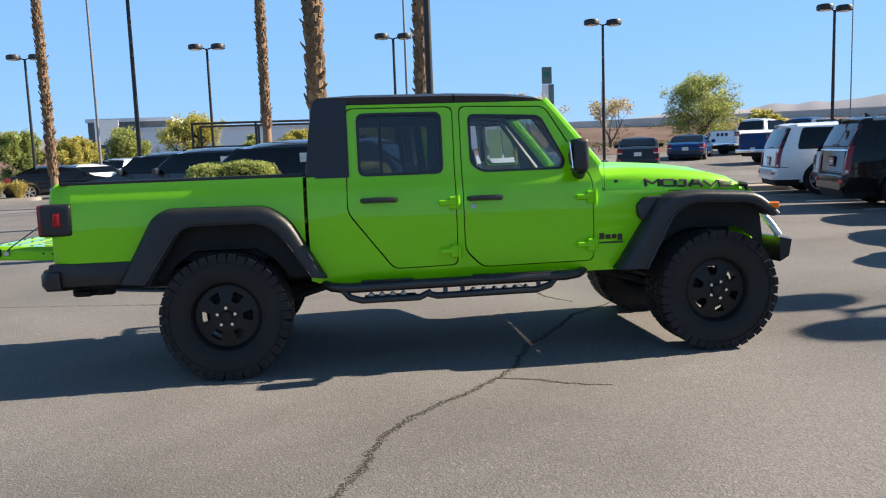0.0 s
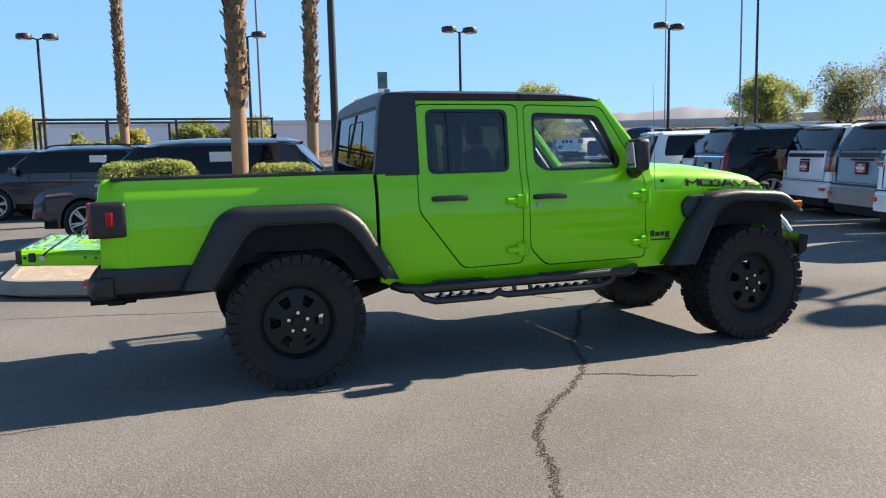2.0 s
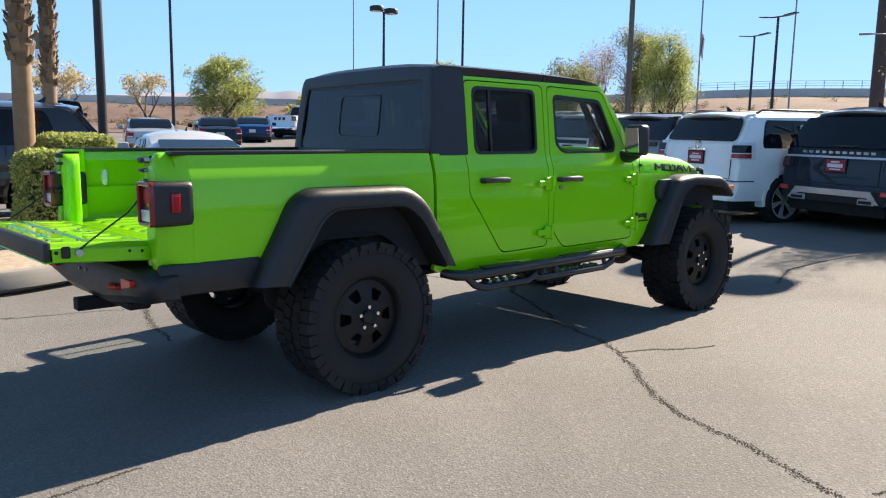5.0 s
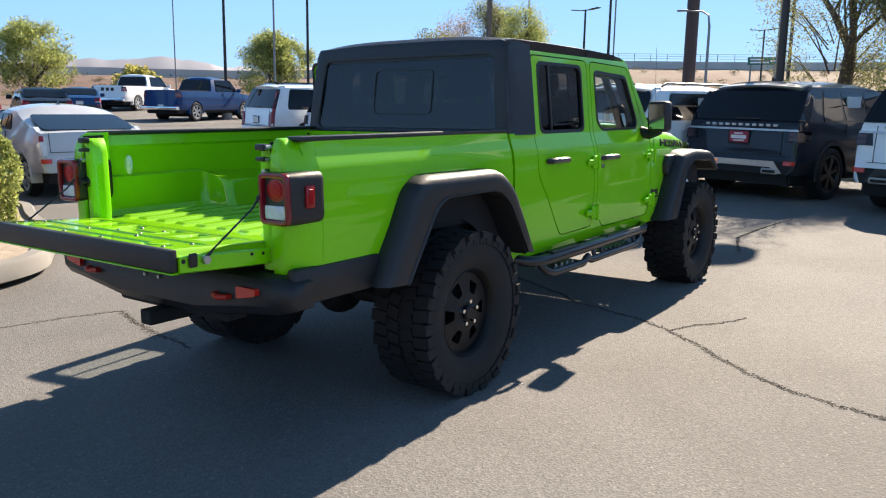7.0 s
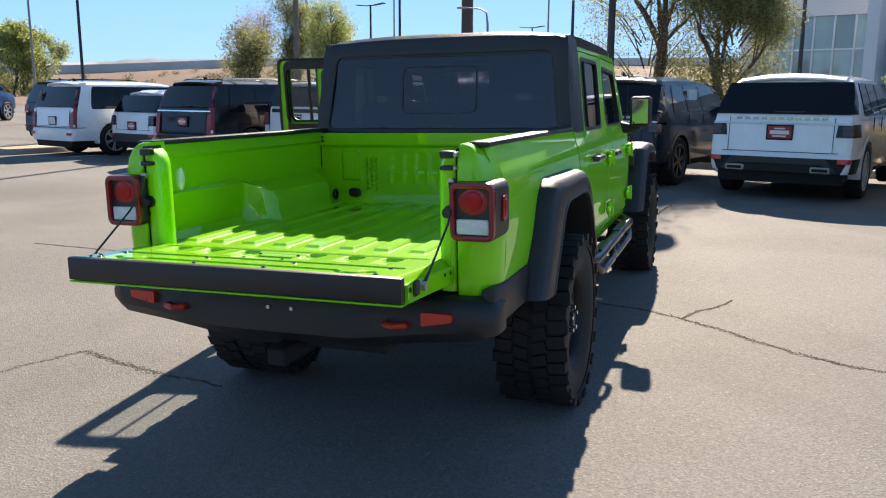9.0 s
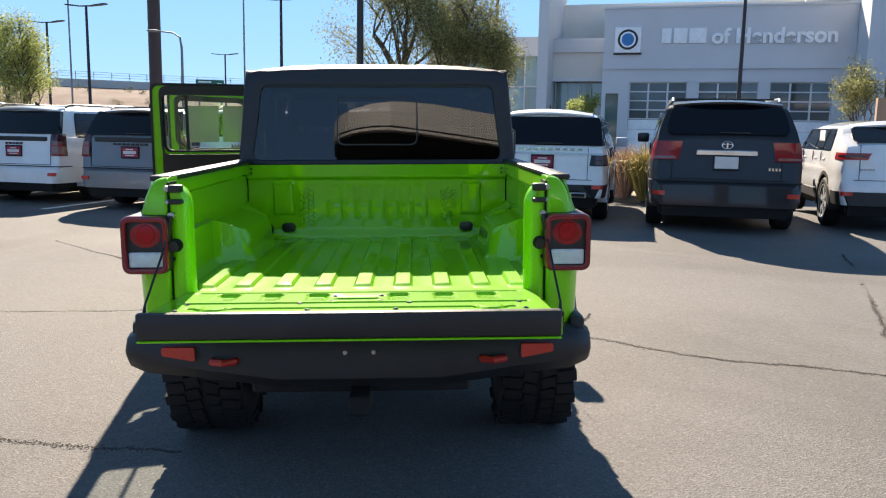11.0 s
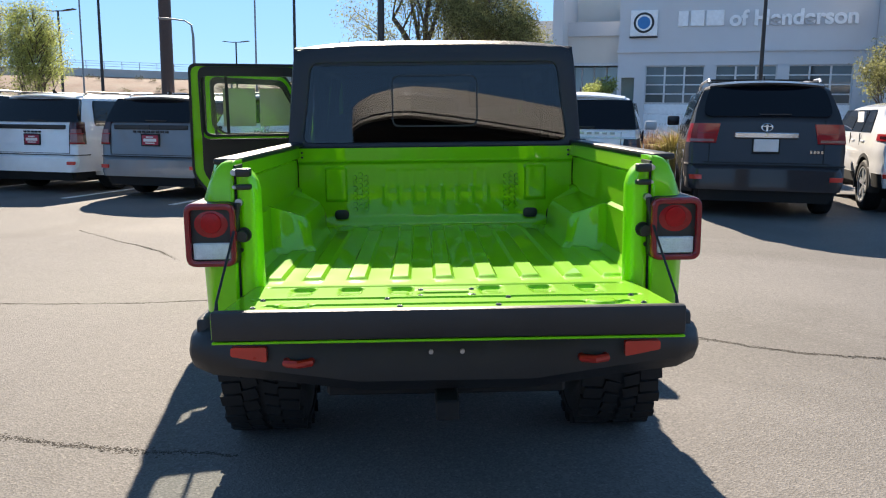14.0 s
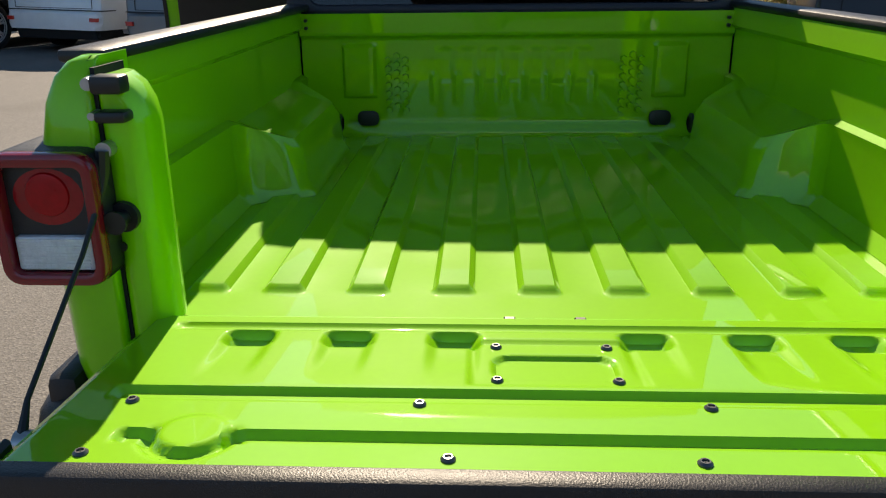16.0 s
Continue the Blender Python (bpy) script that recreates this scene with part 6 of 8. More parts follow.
car("suv", "dark grey luxury suv with black alloy wheels", "car", pose(9.1, 0.42, 0, 0, 0, -16), GREY, 4.85, 1.99, 1.77, 2.92, 0.98, 0.39, 1.14, 1.08, 0.42, lamp="dark", lampz=(0.87, 1.03), plate="red", platez=0.92, strip=STEEL, stripz=1.04, paper=True, skid=STEEL, dark_to=0.59, ledge=0.61, clad=False, wide=0.22, roofcol=PEWTER, wheels=W_DARK, group=ROW, glass_low=1.17, glass_top=1.60, marks=(0.62, -0.62, 1.105, 0.035, 11, STEEL))
car("suv", "white boxy off-road suv with red tail lamps", "car", pose(8.88, 2.56, 0, 0, 0, -16), WHITE, 4.82, 1.93, 1.78, 2.79, 1.08, 0.39, 1.18, 1.10, 0.27, rails="dark", plate="red", platez=1.04, paper=True, group=ROW, clad=False, lamp="wedge", lampz=(1.03, 1.29), lampy=0.70, bumper=True, ledge=0.68, wide=0.0, glass_low=1.30, glass_top=1.66, badge=(0, 1.24), marks=(0.20, -0.20, 1.17, 0.03, 7, CHROME))
car("suv", "grey full-size suv with dark strip across tailgate", "car", pose(10.2, 4.78, 0, 0, 0, -16), PEWTER, 5.7, 2.06, 1.83, 3.4, 1.22, 0.40, 1.22, 1.12, 0.30, rails=True, lamp="upright", lampz=(0.94, 1.33), plate="red", platez=1.03, strip=CLAD, strip_y=0.72, stripz=1.25, bumper=True, ledge=0.72, clad=False, group=ROW, glass_low=1.33, glass_top=1.74, marks=(0.36, -0.36, 1.17, 0.035, 8, TRIM))
car("suv", "white full-size suv with dark upright tail lamps", "car", pose(11.32, 7.32, 0, 0, 0, -16), WHITE, 5.35, 2.06, 1.86, 3.07, 1.18, 0.40, 1.22, 1.12, 0.30, rails="dark", lamp="upright", lampz=(0.91, 1.31), plate="red", platez=0.99, strip=TRIM, strip_y=0.72, stripz=1.22, bumper=True, ledge=0.69, clad=False, group=ROW, glass_low=1.31, glass_top=1.73, marks=(0.20, -0.20, 1.13, 0.035, 5, TRIM))
car("suv", "black full-size suv with tall thin tail lamps", "car", pose(10.85, 9.86, 0, 0, 0, -16), BLACK, 5.3, 2.04, 1.89, 3.0, 1.18, 0.41, 1.16, 1.12, 0.30, rails=True, lamp="tall", plate="red", platez=0.97, strip=CHROME, stripz=1.20, glass_low=1.28, clad=False, bumper=True, group=ROW)
car("suv", "white compact suv parked between larger vehicles", "car", pose(12.2, 12.36, 0, 0, 0, -16), WHITE, 4.5, 1.9, 1.68, 2.7, 0.95, 0.36, 1.06, 1.02, 0.42, lamp="dark", plate="red", group=ROW)
car("suv", "white full-size suv with tall thin tail lamps", "car", pose(12.0, 14.72, 0, 0, 0, -16), WHITE, 5.3, 2.04, 1.89, 3.0, 1.18, 0.41, 1.16, 1.12, 0.30, lamp="tall", plate="pale", clad=False, bumper=True, group=ROW)
car("suv", "black lifted suv parked behind the white one", "car", pose(15.6, 18.8, 0, 0, 0, -16), BLACK, 5.3, 2.04, 2.0, 3.0, 1.18, 0.44, 1.24, 1.18, 0.32, rails="dark", plate="pale", group=ROW)
car("pickup", "bright blue heavy-duty pickup with chrome bumper", "pickup truck", pose(18.8, 28.9, 0, 0, 0, 16), BLUE, 6.0, 2.05, 2.05, 3.8, 1.25, 0.43, 1.34, 1.28, kind="pickup", lamp="upright", clad=False, plate="pale", group=ROW)
car("pickup", "white pickup with dark lettering bar on tailgate", "pickup truck", pose(20.8, 36.4, 0, 0, 0, 26), WHITE, 5.9, 2.03, 1.98, 3.7, 1.25, 0.41, 1.28, 1.22, kind="pickup", lamp="upright", clad=False, plate=False, marks=(0.42, -0.42, 1.12, 0.16, 3, TRIM), group=ROW)
car("sports_car", "bright blue low sports car beside pickups", "car", pose(17.3, 33.0, 0, 0, 0, 60), BLUE, 4.6, 1.9, 1.32, 2.7, 0.95, 0.34, 0.86, 0.84, kind="car", plate="pale", group=ROW)
FAR = "cars across the lane"
car("sedan", "black sedan with red tail lamps near the embankment", "car", pose(12.9, 27.5, 0, 0, 0, 70), BLACK, 4.7, 1.84, 1.46, 2.75, 1.0, 0.33, 0.98, 0.92, kind="car", plate="pale", group=FAR)
car("sedan", "silver sedan with red tail lamps", "car", pose(9.0, 25.0, 0, 0, 0, 72), SILVER, 4.7, 1.84, 1.46, 2.75, 1.0, 0.33, 0.98, 0.92, kind="car", plate="pale", group=FAR)
car("suv", "black full-size suv across the lane", "car", pose(8.3, 33.5, 0, 0, 0, 75), BLACK, 5.2, 2.04, 1.9, 3.0, 1.18, 0.40, 1.16, 1.12, 0.34, plate="pale", group=FAR)
car("hatchback", "white hybrid hatchback with sloping dark rear glass", "car", pose(3.25, 8.0, 0, 0, 0, 79), SILVER_W, 4.25, 1.66, 1.37, 2.6, 0.80, 0.30, 0.95, 0.90, 1.15, plate="pale", clad=False, lamp="clear", spoiler=False, wide=0.02, group=FAR)
car("suv", "dark navy suv with paper in the side window", "car", pose(1.97, 8.89, 0, 0, 0, 165), MIDNIGHT, 5.1, 1.93, 1.80, 3.04, 1.05, 0.39, 1.12, 1.08, 0.50, paper=1.75, plate="pale", clad=False, front=True, group=FAR)
car("suv", "grey suv with roof rails and paper in the window", "car", pose(-0.75, 15.9, 0, 0, 0, 165), SLATE, 5.1, 1.93, 1.80, 3.04, 1.05, 0.39, 1.12, 1.08, 0.50, rails="dark", paper=1.60, plate="pale", clad=False, front=True, group=FAR)
car("suv", "dark navy suv parked side by side with another", "car", pose(-2.6, 18.8, 0, 0, 0, 165), SLATE, 5.0, 1.93, 1.76, 3.0, 1.05, 0.39, 1.10, 1.06, 0.55, plate="pale", clad=False, front=True, group=FAR)
car("sedan", "black sedan parked far across the lot", "car", pose(-14.5, 30.5, 0, 0, 0, 20), BLACK, 4.8, 1.85, 1.46, 2.8, 1.0, 0.33, 0.98, 0.92, kind="car", plate="pale", group=FAR)
car("sedan", "white sedan parked far across the lot", "car", pose(-14.5, 35.5, 0, 0, 0, 40), WHITE, 4.8, 1.85, 1.46, 2.8, 1.0, 0.33, 0.98, 0.92, kind="car", plate="pale", group=FAR)
car("suv", "silver suv parked far across the lot", "car", pose(-12.5, 38.5, 0, 0, 0, 60), SILVER, 4.7, 1.9, 1.7, 2.8, 1.0, 0.36, 1.06, 1.02, 0.45, plate="pale", group=FAR)
BEYOND = "cars beyond the island"
car("suv", "maroon suv beyond the planted island", "car", pose(18.5, -9.2, 0, 0, 0, 164), MAROON, 4.7, 1.9, 1.72, 2.8, 1.0, 0.37, 1.08, 1.04, 0.45, front=True, group=BEYOND)
car("suv", "black suv beyond the planted island", "car", pose(21.5, -4.6, 0, 0, 0, -16), BLACK, 4.9, 1.95, 1.8, 2.9, 1.0, 0.38, 1.12, 1.08, 0.4, group=BEYOND)
car("sedan", "white sedan beyond the trees", "car", pose(19.5, 3.6, 0, 0, 0, 164), WHITE, 4.7, 1.84, 1.46, 2.75, 1.0, 0.33, 0.98, 0.92, kind="car", front=True, group=BEYOND)
car("sedan", "silver sedan beyond the parking row", "car", pose(23.5, 6.4, 0, 0, 0, 164), SILVER, 4.7, 1.84, 1.46, 2.75, 1.0, 0.33, 0.98, 0.92, kind="car", front=True, group=BEYOND)
for w in (W_ALLOY, W_DARK):
    for o in (*w.children_recursive, w):
        bpy.data.objects.remove(o)

# ---- planting, kerbs, poles ----
BARK = mat("palm_bark", (0.28, 0.18, 0.105), 0.9, var=0.25, scale=7, bump=1.0, bscale=45)
BOOT = mat("palm_boots", (0.20, 0.125, 0.07), 0.9, var=0.3, scale=9, isle=0.45)
FROND = leafy("palm_frond", (0.10, 0.14, 0.040), 0.35)
HEDGE = leafy("hedge_leaf", (0.38, 0.42, 0.13), 0.5)
TWIG = mat("twig_core", (0.05, 0.045, 0.02), 0.9, var=0.3)
LEAF = leafy("olive_leaf", (0.22, 0.225, 0.095), 0.55, 0.55)
LEAF_Y = leafy("palo_verde_leaf", (0.50, 0.46, 0.13), 0.4, 0.55)
LEAF_G = leafy("mesquite_leaf", (0.33, 0.37, 0.12), 0.5, 0.55)
LEAF_P = leafy("pale_dry_leaf", (0.50, 0.43, 0.26), 0.35)
LEAF_R = leafy("reddish_dry_leaf", (0.34, 0.24, 0.17), 0.4)
WOOD = mat("tree_bark", (0.085, 0.065, 0.05), 0.9, var=0.3, scale=10, bump=0.8, bscale=60)
GRAVEL = mat("tan_gravel", (0.36, 0.29, 0.22), 0.95, var=0.35, scale=14, bump=1.0, bscale=70)
DIRT = mat("desert_dirt", (0.135, 0.078, 0.058), 0.95, var=0.45, scale=0.4, bump=1.0, bscale=3.0, dirt=(0.13, 0.095, 0.068), dirt_amount=0.4)
POLE = mat("dark_bronze_pole", (0.022, 0.020, 0.019), 0.5, var=0.15)
POLE_BROWN = mat("brown_steel_pole", (0.060, 0.035, 0.028), 0.6, var=0.2, scale=3)
GALV = mat("galvanised_pole", (0.22, 0.23, 0.24), 0.5, metal=0.3, var=0.1)
WOODPOLE = mat("weathered_pole", (0.13, 0.11, 0.095), 0.85, var=0.25)


def leaves_mesh(name, centres, radius, per, size, material, parent, seed, flat=1.0, droop=0.0):
    """Many small single leaves scattered round each centre."""
    rnd = np.random.RandomState(seed)
    c = np.repeat(np.array(centres, float), per, axis=0)
    n = len(c)
    d = rnd.normal(size=(n, 3))
    d /= np.linalg.norm(d, axis=1)[:, None]
    r = radius * rnd.rand(n) ** 0.55
    c = c + d * r[:, None] * np.array([1, 1, flat])
    c[:, 2] -= droop * rnd.rand(n)
    a = rnd.normal(size=(n, 3))
    a /= np.linalg.norm(a, axis=1)[:, None]
    q = np.cross(a, rnd.normal(size=(n, 3)))
    q /= np.linalg.norm(q, axis=1)[:, None]
    s = size * rnd.uniform(0.6, 1.4, n)[:, None]
    v = np.stack([c - a * s, c + q * s * 0.42, c + a * s, c - q * s * 0.42], axis=1).reshape(-1, 3)
    me = bpy.data.meshes.new(name)
    me.from_pydata(v.tolist(), [], np.arange(4 * n).reshape(n, 4).tolist())
    me.materials.append(material)
    ob = new(name, me)
    ob.parent = parent
    return tagged(ob, kind="stuff")


def tree(label, x, y, h, spread, leaf, seed, per=55, size=0.075, trunks=1, clear=0.3, sparse=1.0, lean=0.0, group="trees", low=0.0, fill=60):
    """A branching tree: tapered trunk, limbs and leaf sprays at the twig ends."""
    rnd = random.Random(seed)
    t = thing("tree", label, "tree", pose(x, y, 0), group)
    b, tips = BM(), []

    def grow_limb(p, d, length, r, depth):
        pts, rs = [Vector(p)], [r]
        n = 4
        for k in range(n):
            d = (d + Vector((rnd.gauss(0, 0.16), rnd.gauss(0, 0.16), rnd.gauss(0.03, 0.10)))).normalized()
            pts.append(pts[-1] + d * length / n)
            rs.append(r * (1 - 0.45 * (k + 1) / n))
        tube(b, pts, rs, 6 if depth < 2 else 4)
        if depth >= 3:
            tips.extend([pts[-1], pts[-2]])
            return
        for k in range(rnd.randint(3, 4) if depth else 4):
            a = rnd.uniform(0, 2 * math.pi)
            out = Vector((math.cos(a) * spread, math.sin(a) * spread, rnd.uniform(0.25, 1.0) * h * 0.42)).normalized()
            nd = (d * rnd.uniform(0.25, 0.7) + out).normalized()
            start = pts[-1] if k < 2 else pts[rnd.randint(2, n)]
            grow_limb(start, nd, length * rnd.uniform(0.55, 0.78) * (1.0 if depth else 1.15), rs[-1] * rnd.uniform(0.6, 0.85), depth + 1)
        if depth == 2:
            tips.append(pts[-1])

    for k in range(trunks):
        a = 2 * math.pi * k / max(1, trunks) + rnd.random()
        grow_limb((0.15 * math.cos(a) * (trunks > 1), 0.15 * math.sin(a) * (trunks > 1), -0.05), Vector((math.cos(a) * 0.25 * (trunks > 1) + lean, math.sin(a) * 0.25 * (trunks > 1), 1)).normalized(), h * clear, 0.028 * h / (trunks ** 0.5), 0)
    zmax = max(p.z for p in tips)
    xm = max(max(abs(p.x), abs(p.y)) for p in tips)
    fz, fx = (h * 0.95) / zmax, min(1.6, max(0.5, spread / xm))
    bmesh.ops.scale(b, vec=(fx, fx, fz), verts=b.verts[:])
    tips = [(p.x * fx, p.y * fx, p.z * fz) for p in tips if rnd.random() < sparse]
    if low:                                  # side twigs that fill the crown down to its skirt
        base = low * h
        for k in range(fill):
            a, u, v = rnd.uniform(0, 2 * math.pi), rnd.random(), rnd.random()
            zc = base + (h * 0.97 - base) * v
            wide = spread * (0.35 + 0.65 * math.sin(math.pi * min(1.0, 0.18 + 0.80 * v))) * (0.45 + 0.55 * u ** 0.5) * (0.85 + 0.3 * noise.noise(Vector((3 * math.cos(a), 3 * math.sin(a), zc + seed))))
            tip = Vector((wide * math.cos(a), wide * math.sin(a), zc))
            root = Vector((0.12 * wide * math.cos(a), 0.12 * wide * math.sin(a), max(0.5 * base, zc - 0.6 * wide - 0.2)))
            tube(b, [root, (root + tip) / 2 + Vector((0, 0, 0.12 * wide)), tip], [0.020, 0.013, 0.006], 4)
            tips += [tuple(tip), tuple(root * 0.3 + tip * 0.7)]
    part("trunk", b, WOOD, t)
    leaves_mesh("crown", tips, 0.085 * h, int(per * 0.7), size * 0.95, leaf, t, seed)
    return t


def palm(x, y, h, r, seed, boots_from=0.35, label="tall fan palm with shaggy bark and bare lower trunk", crown=True):
    rnd = random.Random(seed)
    p = thing("palm_tree", label, "palm tree", pose(x, y, 0.0, rnd.uniform(-1, 1), rnd.uniform(-1, 1), 0), "palm trees")
    b = BM()
    n = 26
    lathe(b, [(r * (1.2 - 0.28 * smooth(k / n, 0, 0.10)) * (1 + rnd.uniform(-0.03, 0.03)) * (1 - 0.12 * k / n), h * k / n) for k in range(n + 1)], 18, axis="z")
    part("trunk", b, BARK, p)
    b = BM()
    z, k = h * boots_from, 0
    while z < h - 0.15:
        for i in range(7):
            a = 2 * math.pi * (i + 0.5 * (k % 2)) / 7 + rnd.uniform(-0.2, 0.2)
            rr = r * (1 - 0.12 * z / h)
            s = rnd.uniform(0.6, 1.2)
            zz = z + rnd.uniform(-0.04, 0.04)
            tilt = rnd.uniform(6, 26) + (22 if rnd.random() < 0.08 else 0)
            m = Matrix.Rotation(a, 4, "Z") @ Matrix.Translation((rr * 0.93, 0, zz)) @ Matrix.Rotation(radians(tilt), 4, "Y")
            q = [m @ Vector(c) for c in ((-0.02, -0.075 * s, -0.02), (-0.02, 0.075 * s, -0.02), (0.028 * s, 0.0, -0.01), (0.004, -0.045 * s, 0.15 * s), (0.004, 0.045 * s, 0.16 * s), (0.024, 0.0, 0.13 * s))]
            vs = [b.verts.new(c) for c in q]
            for f in ((0, 1, 4, 3), (1, 2, 5, 4), (2, 0, 3, 5), (3, 4, 5), (0, 2, 1)):
                b.faces.new([vs[j] for j in f])
        z += 0.105
        k += 1
    tagged(part("boot_bark", b, BOOT, p, angle=20), kind="stuff")
    if crown:
        verts, faces = [], []
        for i in range(46):
            a, up = rnd.uniform(0, 2 * math.pi), rnd.uniform(-0.9, 0.95)
            d = Vector((math.cos(a), math.sin(a), up)).normalized()
            stem = Vector((0, 0, h)) + d * rnd.uniform(0.7, 1.0)
            side = d.cross(Vector((0, 0, 1))).normalized()
            nrm = side.cross(d)
            for j in range(15):
                f = (j - 7) / 7 * 1.25
                e = (d * math.cos(f) + side * math.sin(f)).normalized()
                tip = stem + e * rnd.uniform(0.7, 0.95) - Vector((0, 0, 0.22))
                w = nrm * 0.02 + e.cross(nrm) * 0.03
                k0 = len(verts)
                verts += [stem - w * 0.4, stem + w * 0.4, stem + e * 0.5 + w, tip, stem + e * 0.5 - w]
                faces.append((k0, k0 + 1, k0 + 2, k0 + 3, k0 + 4))
            k0 = len(verts)
            base = Vector((0, 0, h - 0.1))
            verts += [base + side * 0.02, stem + side * 0.012, stem - side * 0.012, base - side * 0.02]
            faces.append((k0, k0 + 1, k0 + 2, k0 + 3))
        me = bpy.data.meshes.new("crown")
        me.from_pydata([tuple(q) for q in verts], [], faces)
        me.materials.append(FROND)
        o = new("crown", me)
        o.parent = p
        tagged(o, kind="stuff")
    return p


def hedge(label, x0, x1, y0, y1, z0, z1, seed, turn=0.0, n=9000):
    cx, cy = (x0 + x1) / 2, (y0 + y1) / 2
    t = thing("hedge", label, "hedge", pose(cx, cy, z0, 0, 0, turn), "hedges on the island")
    a, c, h = (x1 - x0) / 2, (y1 - y0) / 2, z1 - z0
    b = BM()
    box(b, -a + 0.12, a - 0.12, -c + 0.12, c - 0.12, 0.0, h - 0.12, 0.2, seg=2)
    part("twig_core", b, TWIG, t)
    rnd = np.random.RandomState(seed)
    u = rnd.uniform(-1, 1, (n, 3))
    face = rnd.choice(3, n, p=[0.2, 0.32, 0.48])
    u[np.arange(n), face] = np.sign(rnd.uniform(-1, 1, n)) * 1.0
    u[face == 2, 2] = 1.0
    k = (np.abs(u) ** 7).sum(axis=1) ** (1 / 7)
    u /= np.maximum(k, 1.0)[:, None]
    c3 = np.stack([u[:, 0] * a, u[:, 1] * c, (u[:, 2] * 0.5 + 0.5) * h], axis=1)
    w = np.array([noise.noise(Vector(p) * 2.3) for p in c3]) * 0.07
    c3 += u * w[:, None]
    leaves_mesh("leaves", c3, 0.055, 3, 0.026, HEDGE, t, seed + 1)
    return t


def kerbed_island(name, label, ring, fill, h=0.15, r=0.4):
    pts = rpoly(ring, r, 6)
    b = BM()
    cx, cy = sum(p[0] for p in pts) / len(pts), sum(p[1] for p in pts) / len(pts)

    def inset(d):
        out, n = [], len(pts)
        for i in range(n):
            p, q = Vector(pts[i - 1]), Vector(pts[(i + 1) % n])
            t = (q - p).normalized()
            nrm = Vector((-t.y, t.x))
            if nrm.dot(Vector((cx, cy)) - Vector(pts[i])) < 0:
                nrm = -nrm
            s = Vector(pts[i]) + nrm * d
            out.append((s.x, s.y))
        return out

    rings = [[(x, y, z) for x, y in inset(d)] for d, z in ((0.0, 0.0), (0.02, h - 0.03), (0.045, h), (0.15, h), (0.155, h - 0.06))]
    loft(b, rings, caps=False)
    k = tagged(mesh_ob("kerb", b, KERB), label, "kerb", kind="structure")
    b = BM()
    f = b.faces.new([b.verts.new((x, y, h - 0.04)) for x, y in inset(0.15)])
    bmesh.ops.triangulate(b, faces=[f])
    g = bmesh.ops.extrude_face_region(b, geom=b.faces[:])
    for v in g["geom"]:
        if isinstance(v, bmesh.types.BMVert):
            v.co.z -= 0.2
    tagged(mesh_ob("island_gravel", b, fill), "tan gravel bed of the planted island", "gravel", kind="structure")


kerbed_island("island", "pale concrete kerb round the hedge island", [(-2.7, 3.9), (-0.95, 3.25), (0.12, 3.6), (1.02, 5.05), (1.35, 6.1), (1.85, 7.2), (1.6, 7.95), (-2.9, 7.95)], GRAVEL)
hedge("clipped yellow-green hedge behind the palm", 0.50, 1.45, 6.98, 7.75, 0.11, 1.27, 11)
hedge("clipped low hedge at the front of the island", -0.25, 0.74, 5.2, 5.9, 0.11, 1.10, 12, n=6000)
hedge("clipped yellow-green hedge on the island", -1.72, -0.42, 6.35, 7.55, 0.11, 1.38, 13)
palm(0.26, 7.15, 9.2, 0.142, 1, 0.245)
palm(2.55, 14.3, 10.2, 0.160, 2, 0.222)
palm(-2.3, 23.3, 11.5, 0.17, 3, 0.22)
palm(-8.75, 20.5, 9.4, 0.13, 4, 0.12)
palm(-95.0, 45.0, 19.5, 0.2, 5, 0.3)
palm(-74.0, 27.0, 12.8, 0.2, 6, 0.3)
palm(-76.0, 22.6, 12.4, 0.2, 7, 0.3)
kerbed_island("island", "concrete kerb round the small corner island", [(11.6, 15.9), (13.4, 15.5), (16.0, 16.6), (15.8, 17.6), (12.4, 17.4)], GRAVEL)
kerbed_island("island", "concrete kerb round the tree island", [(12.6, -7.2), (13.6, -4.4), (15.6, 2.0), (19.5, 14.0), (23.5, 13.6), (23.8, -3.4), (16.0, -5.2), (15.2, -7.6)], GRAVEL)
kerbed_island("island", "concrete kerb of the far planter", [(-17.0, 27.0), (-12.5, 29.0), (-12.8, 30.2), (-17.6, 28.4)], GRAVEL)


def double_lamp(x, y, h, turn, label="dark parking lot lamp post with two round drum heads"):
    t = thing("street_lamp", label, "lamp post", pose(x, y, 0, 0, 0, turn), "parking lot lamps")
    b = BM()
    cyl(b, (0, 0, 0), (0, 0, 0.7), 0.26, 0.25, 20)
    part("concrete_base", b, KERB, t)
    b = BM()
    cyl(b, (0, 0, 0.7), (0, 0, h - 0.1), 0.085, 0.06, 14)
    part("pole", b, POLE, t)
    b = BM()
    tube(b, [(-0.35, 0, h - 0.02), (0, 0, h - 0.14), (0.35, 0, h - 0.02)], 0.035, 8)
    part("arm", b, POLE, t)
    for s in (-1, 1):
        b = BM()
        lathe(b, [(0.001, h - 0.13), (0.31, h - 0.13), (0.36, h - 0.10), (0.37, h + 0.05), (0.33, h + 0.12), (0.20, h + 0.15), (0.001, h + 0.155)], 24, (s * 0.58, 0, 0), "z")
        head = part("lamp_head", b, POLE, t)
        b = BM()
        cyl(b, (s * 0.58, 0, h - 0.15), (s * 0.58, 0, h - 0.131), 0.27, n=24)
        part("lens", b, LENS_WHITE, head)
    return t


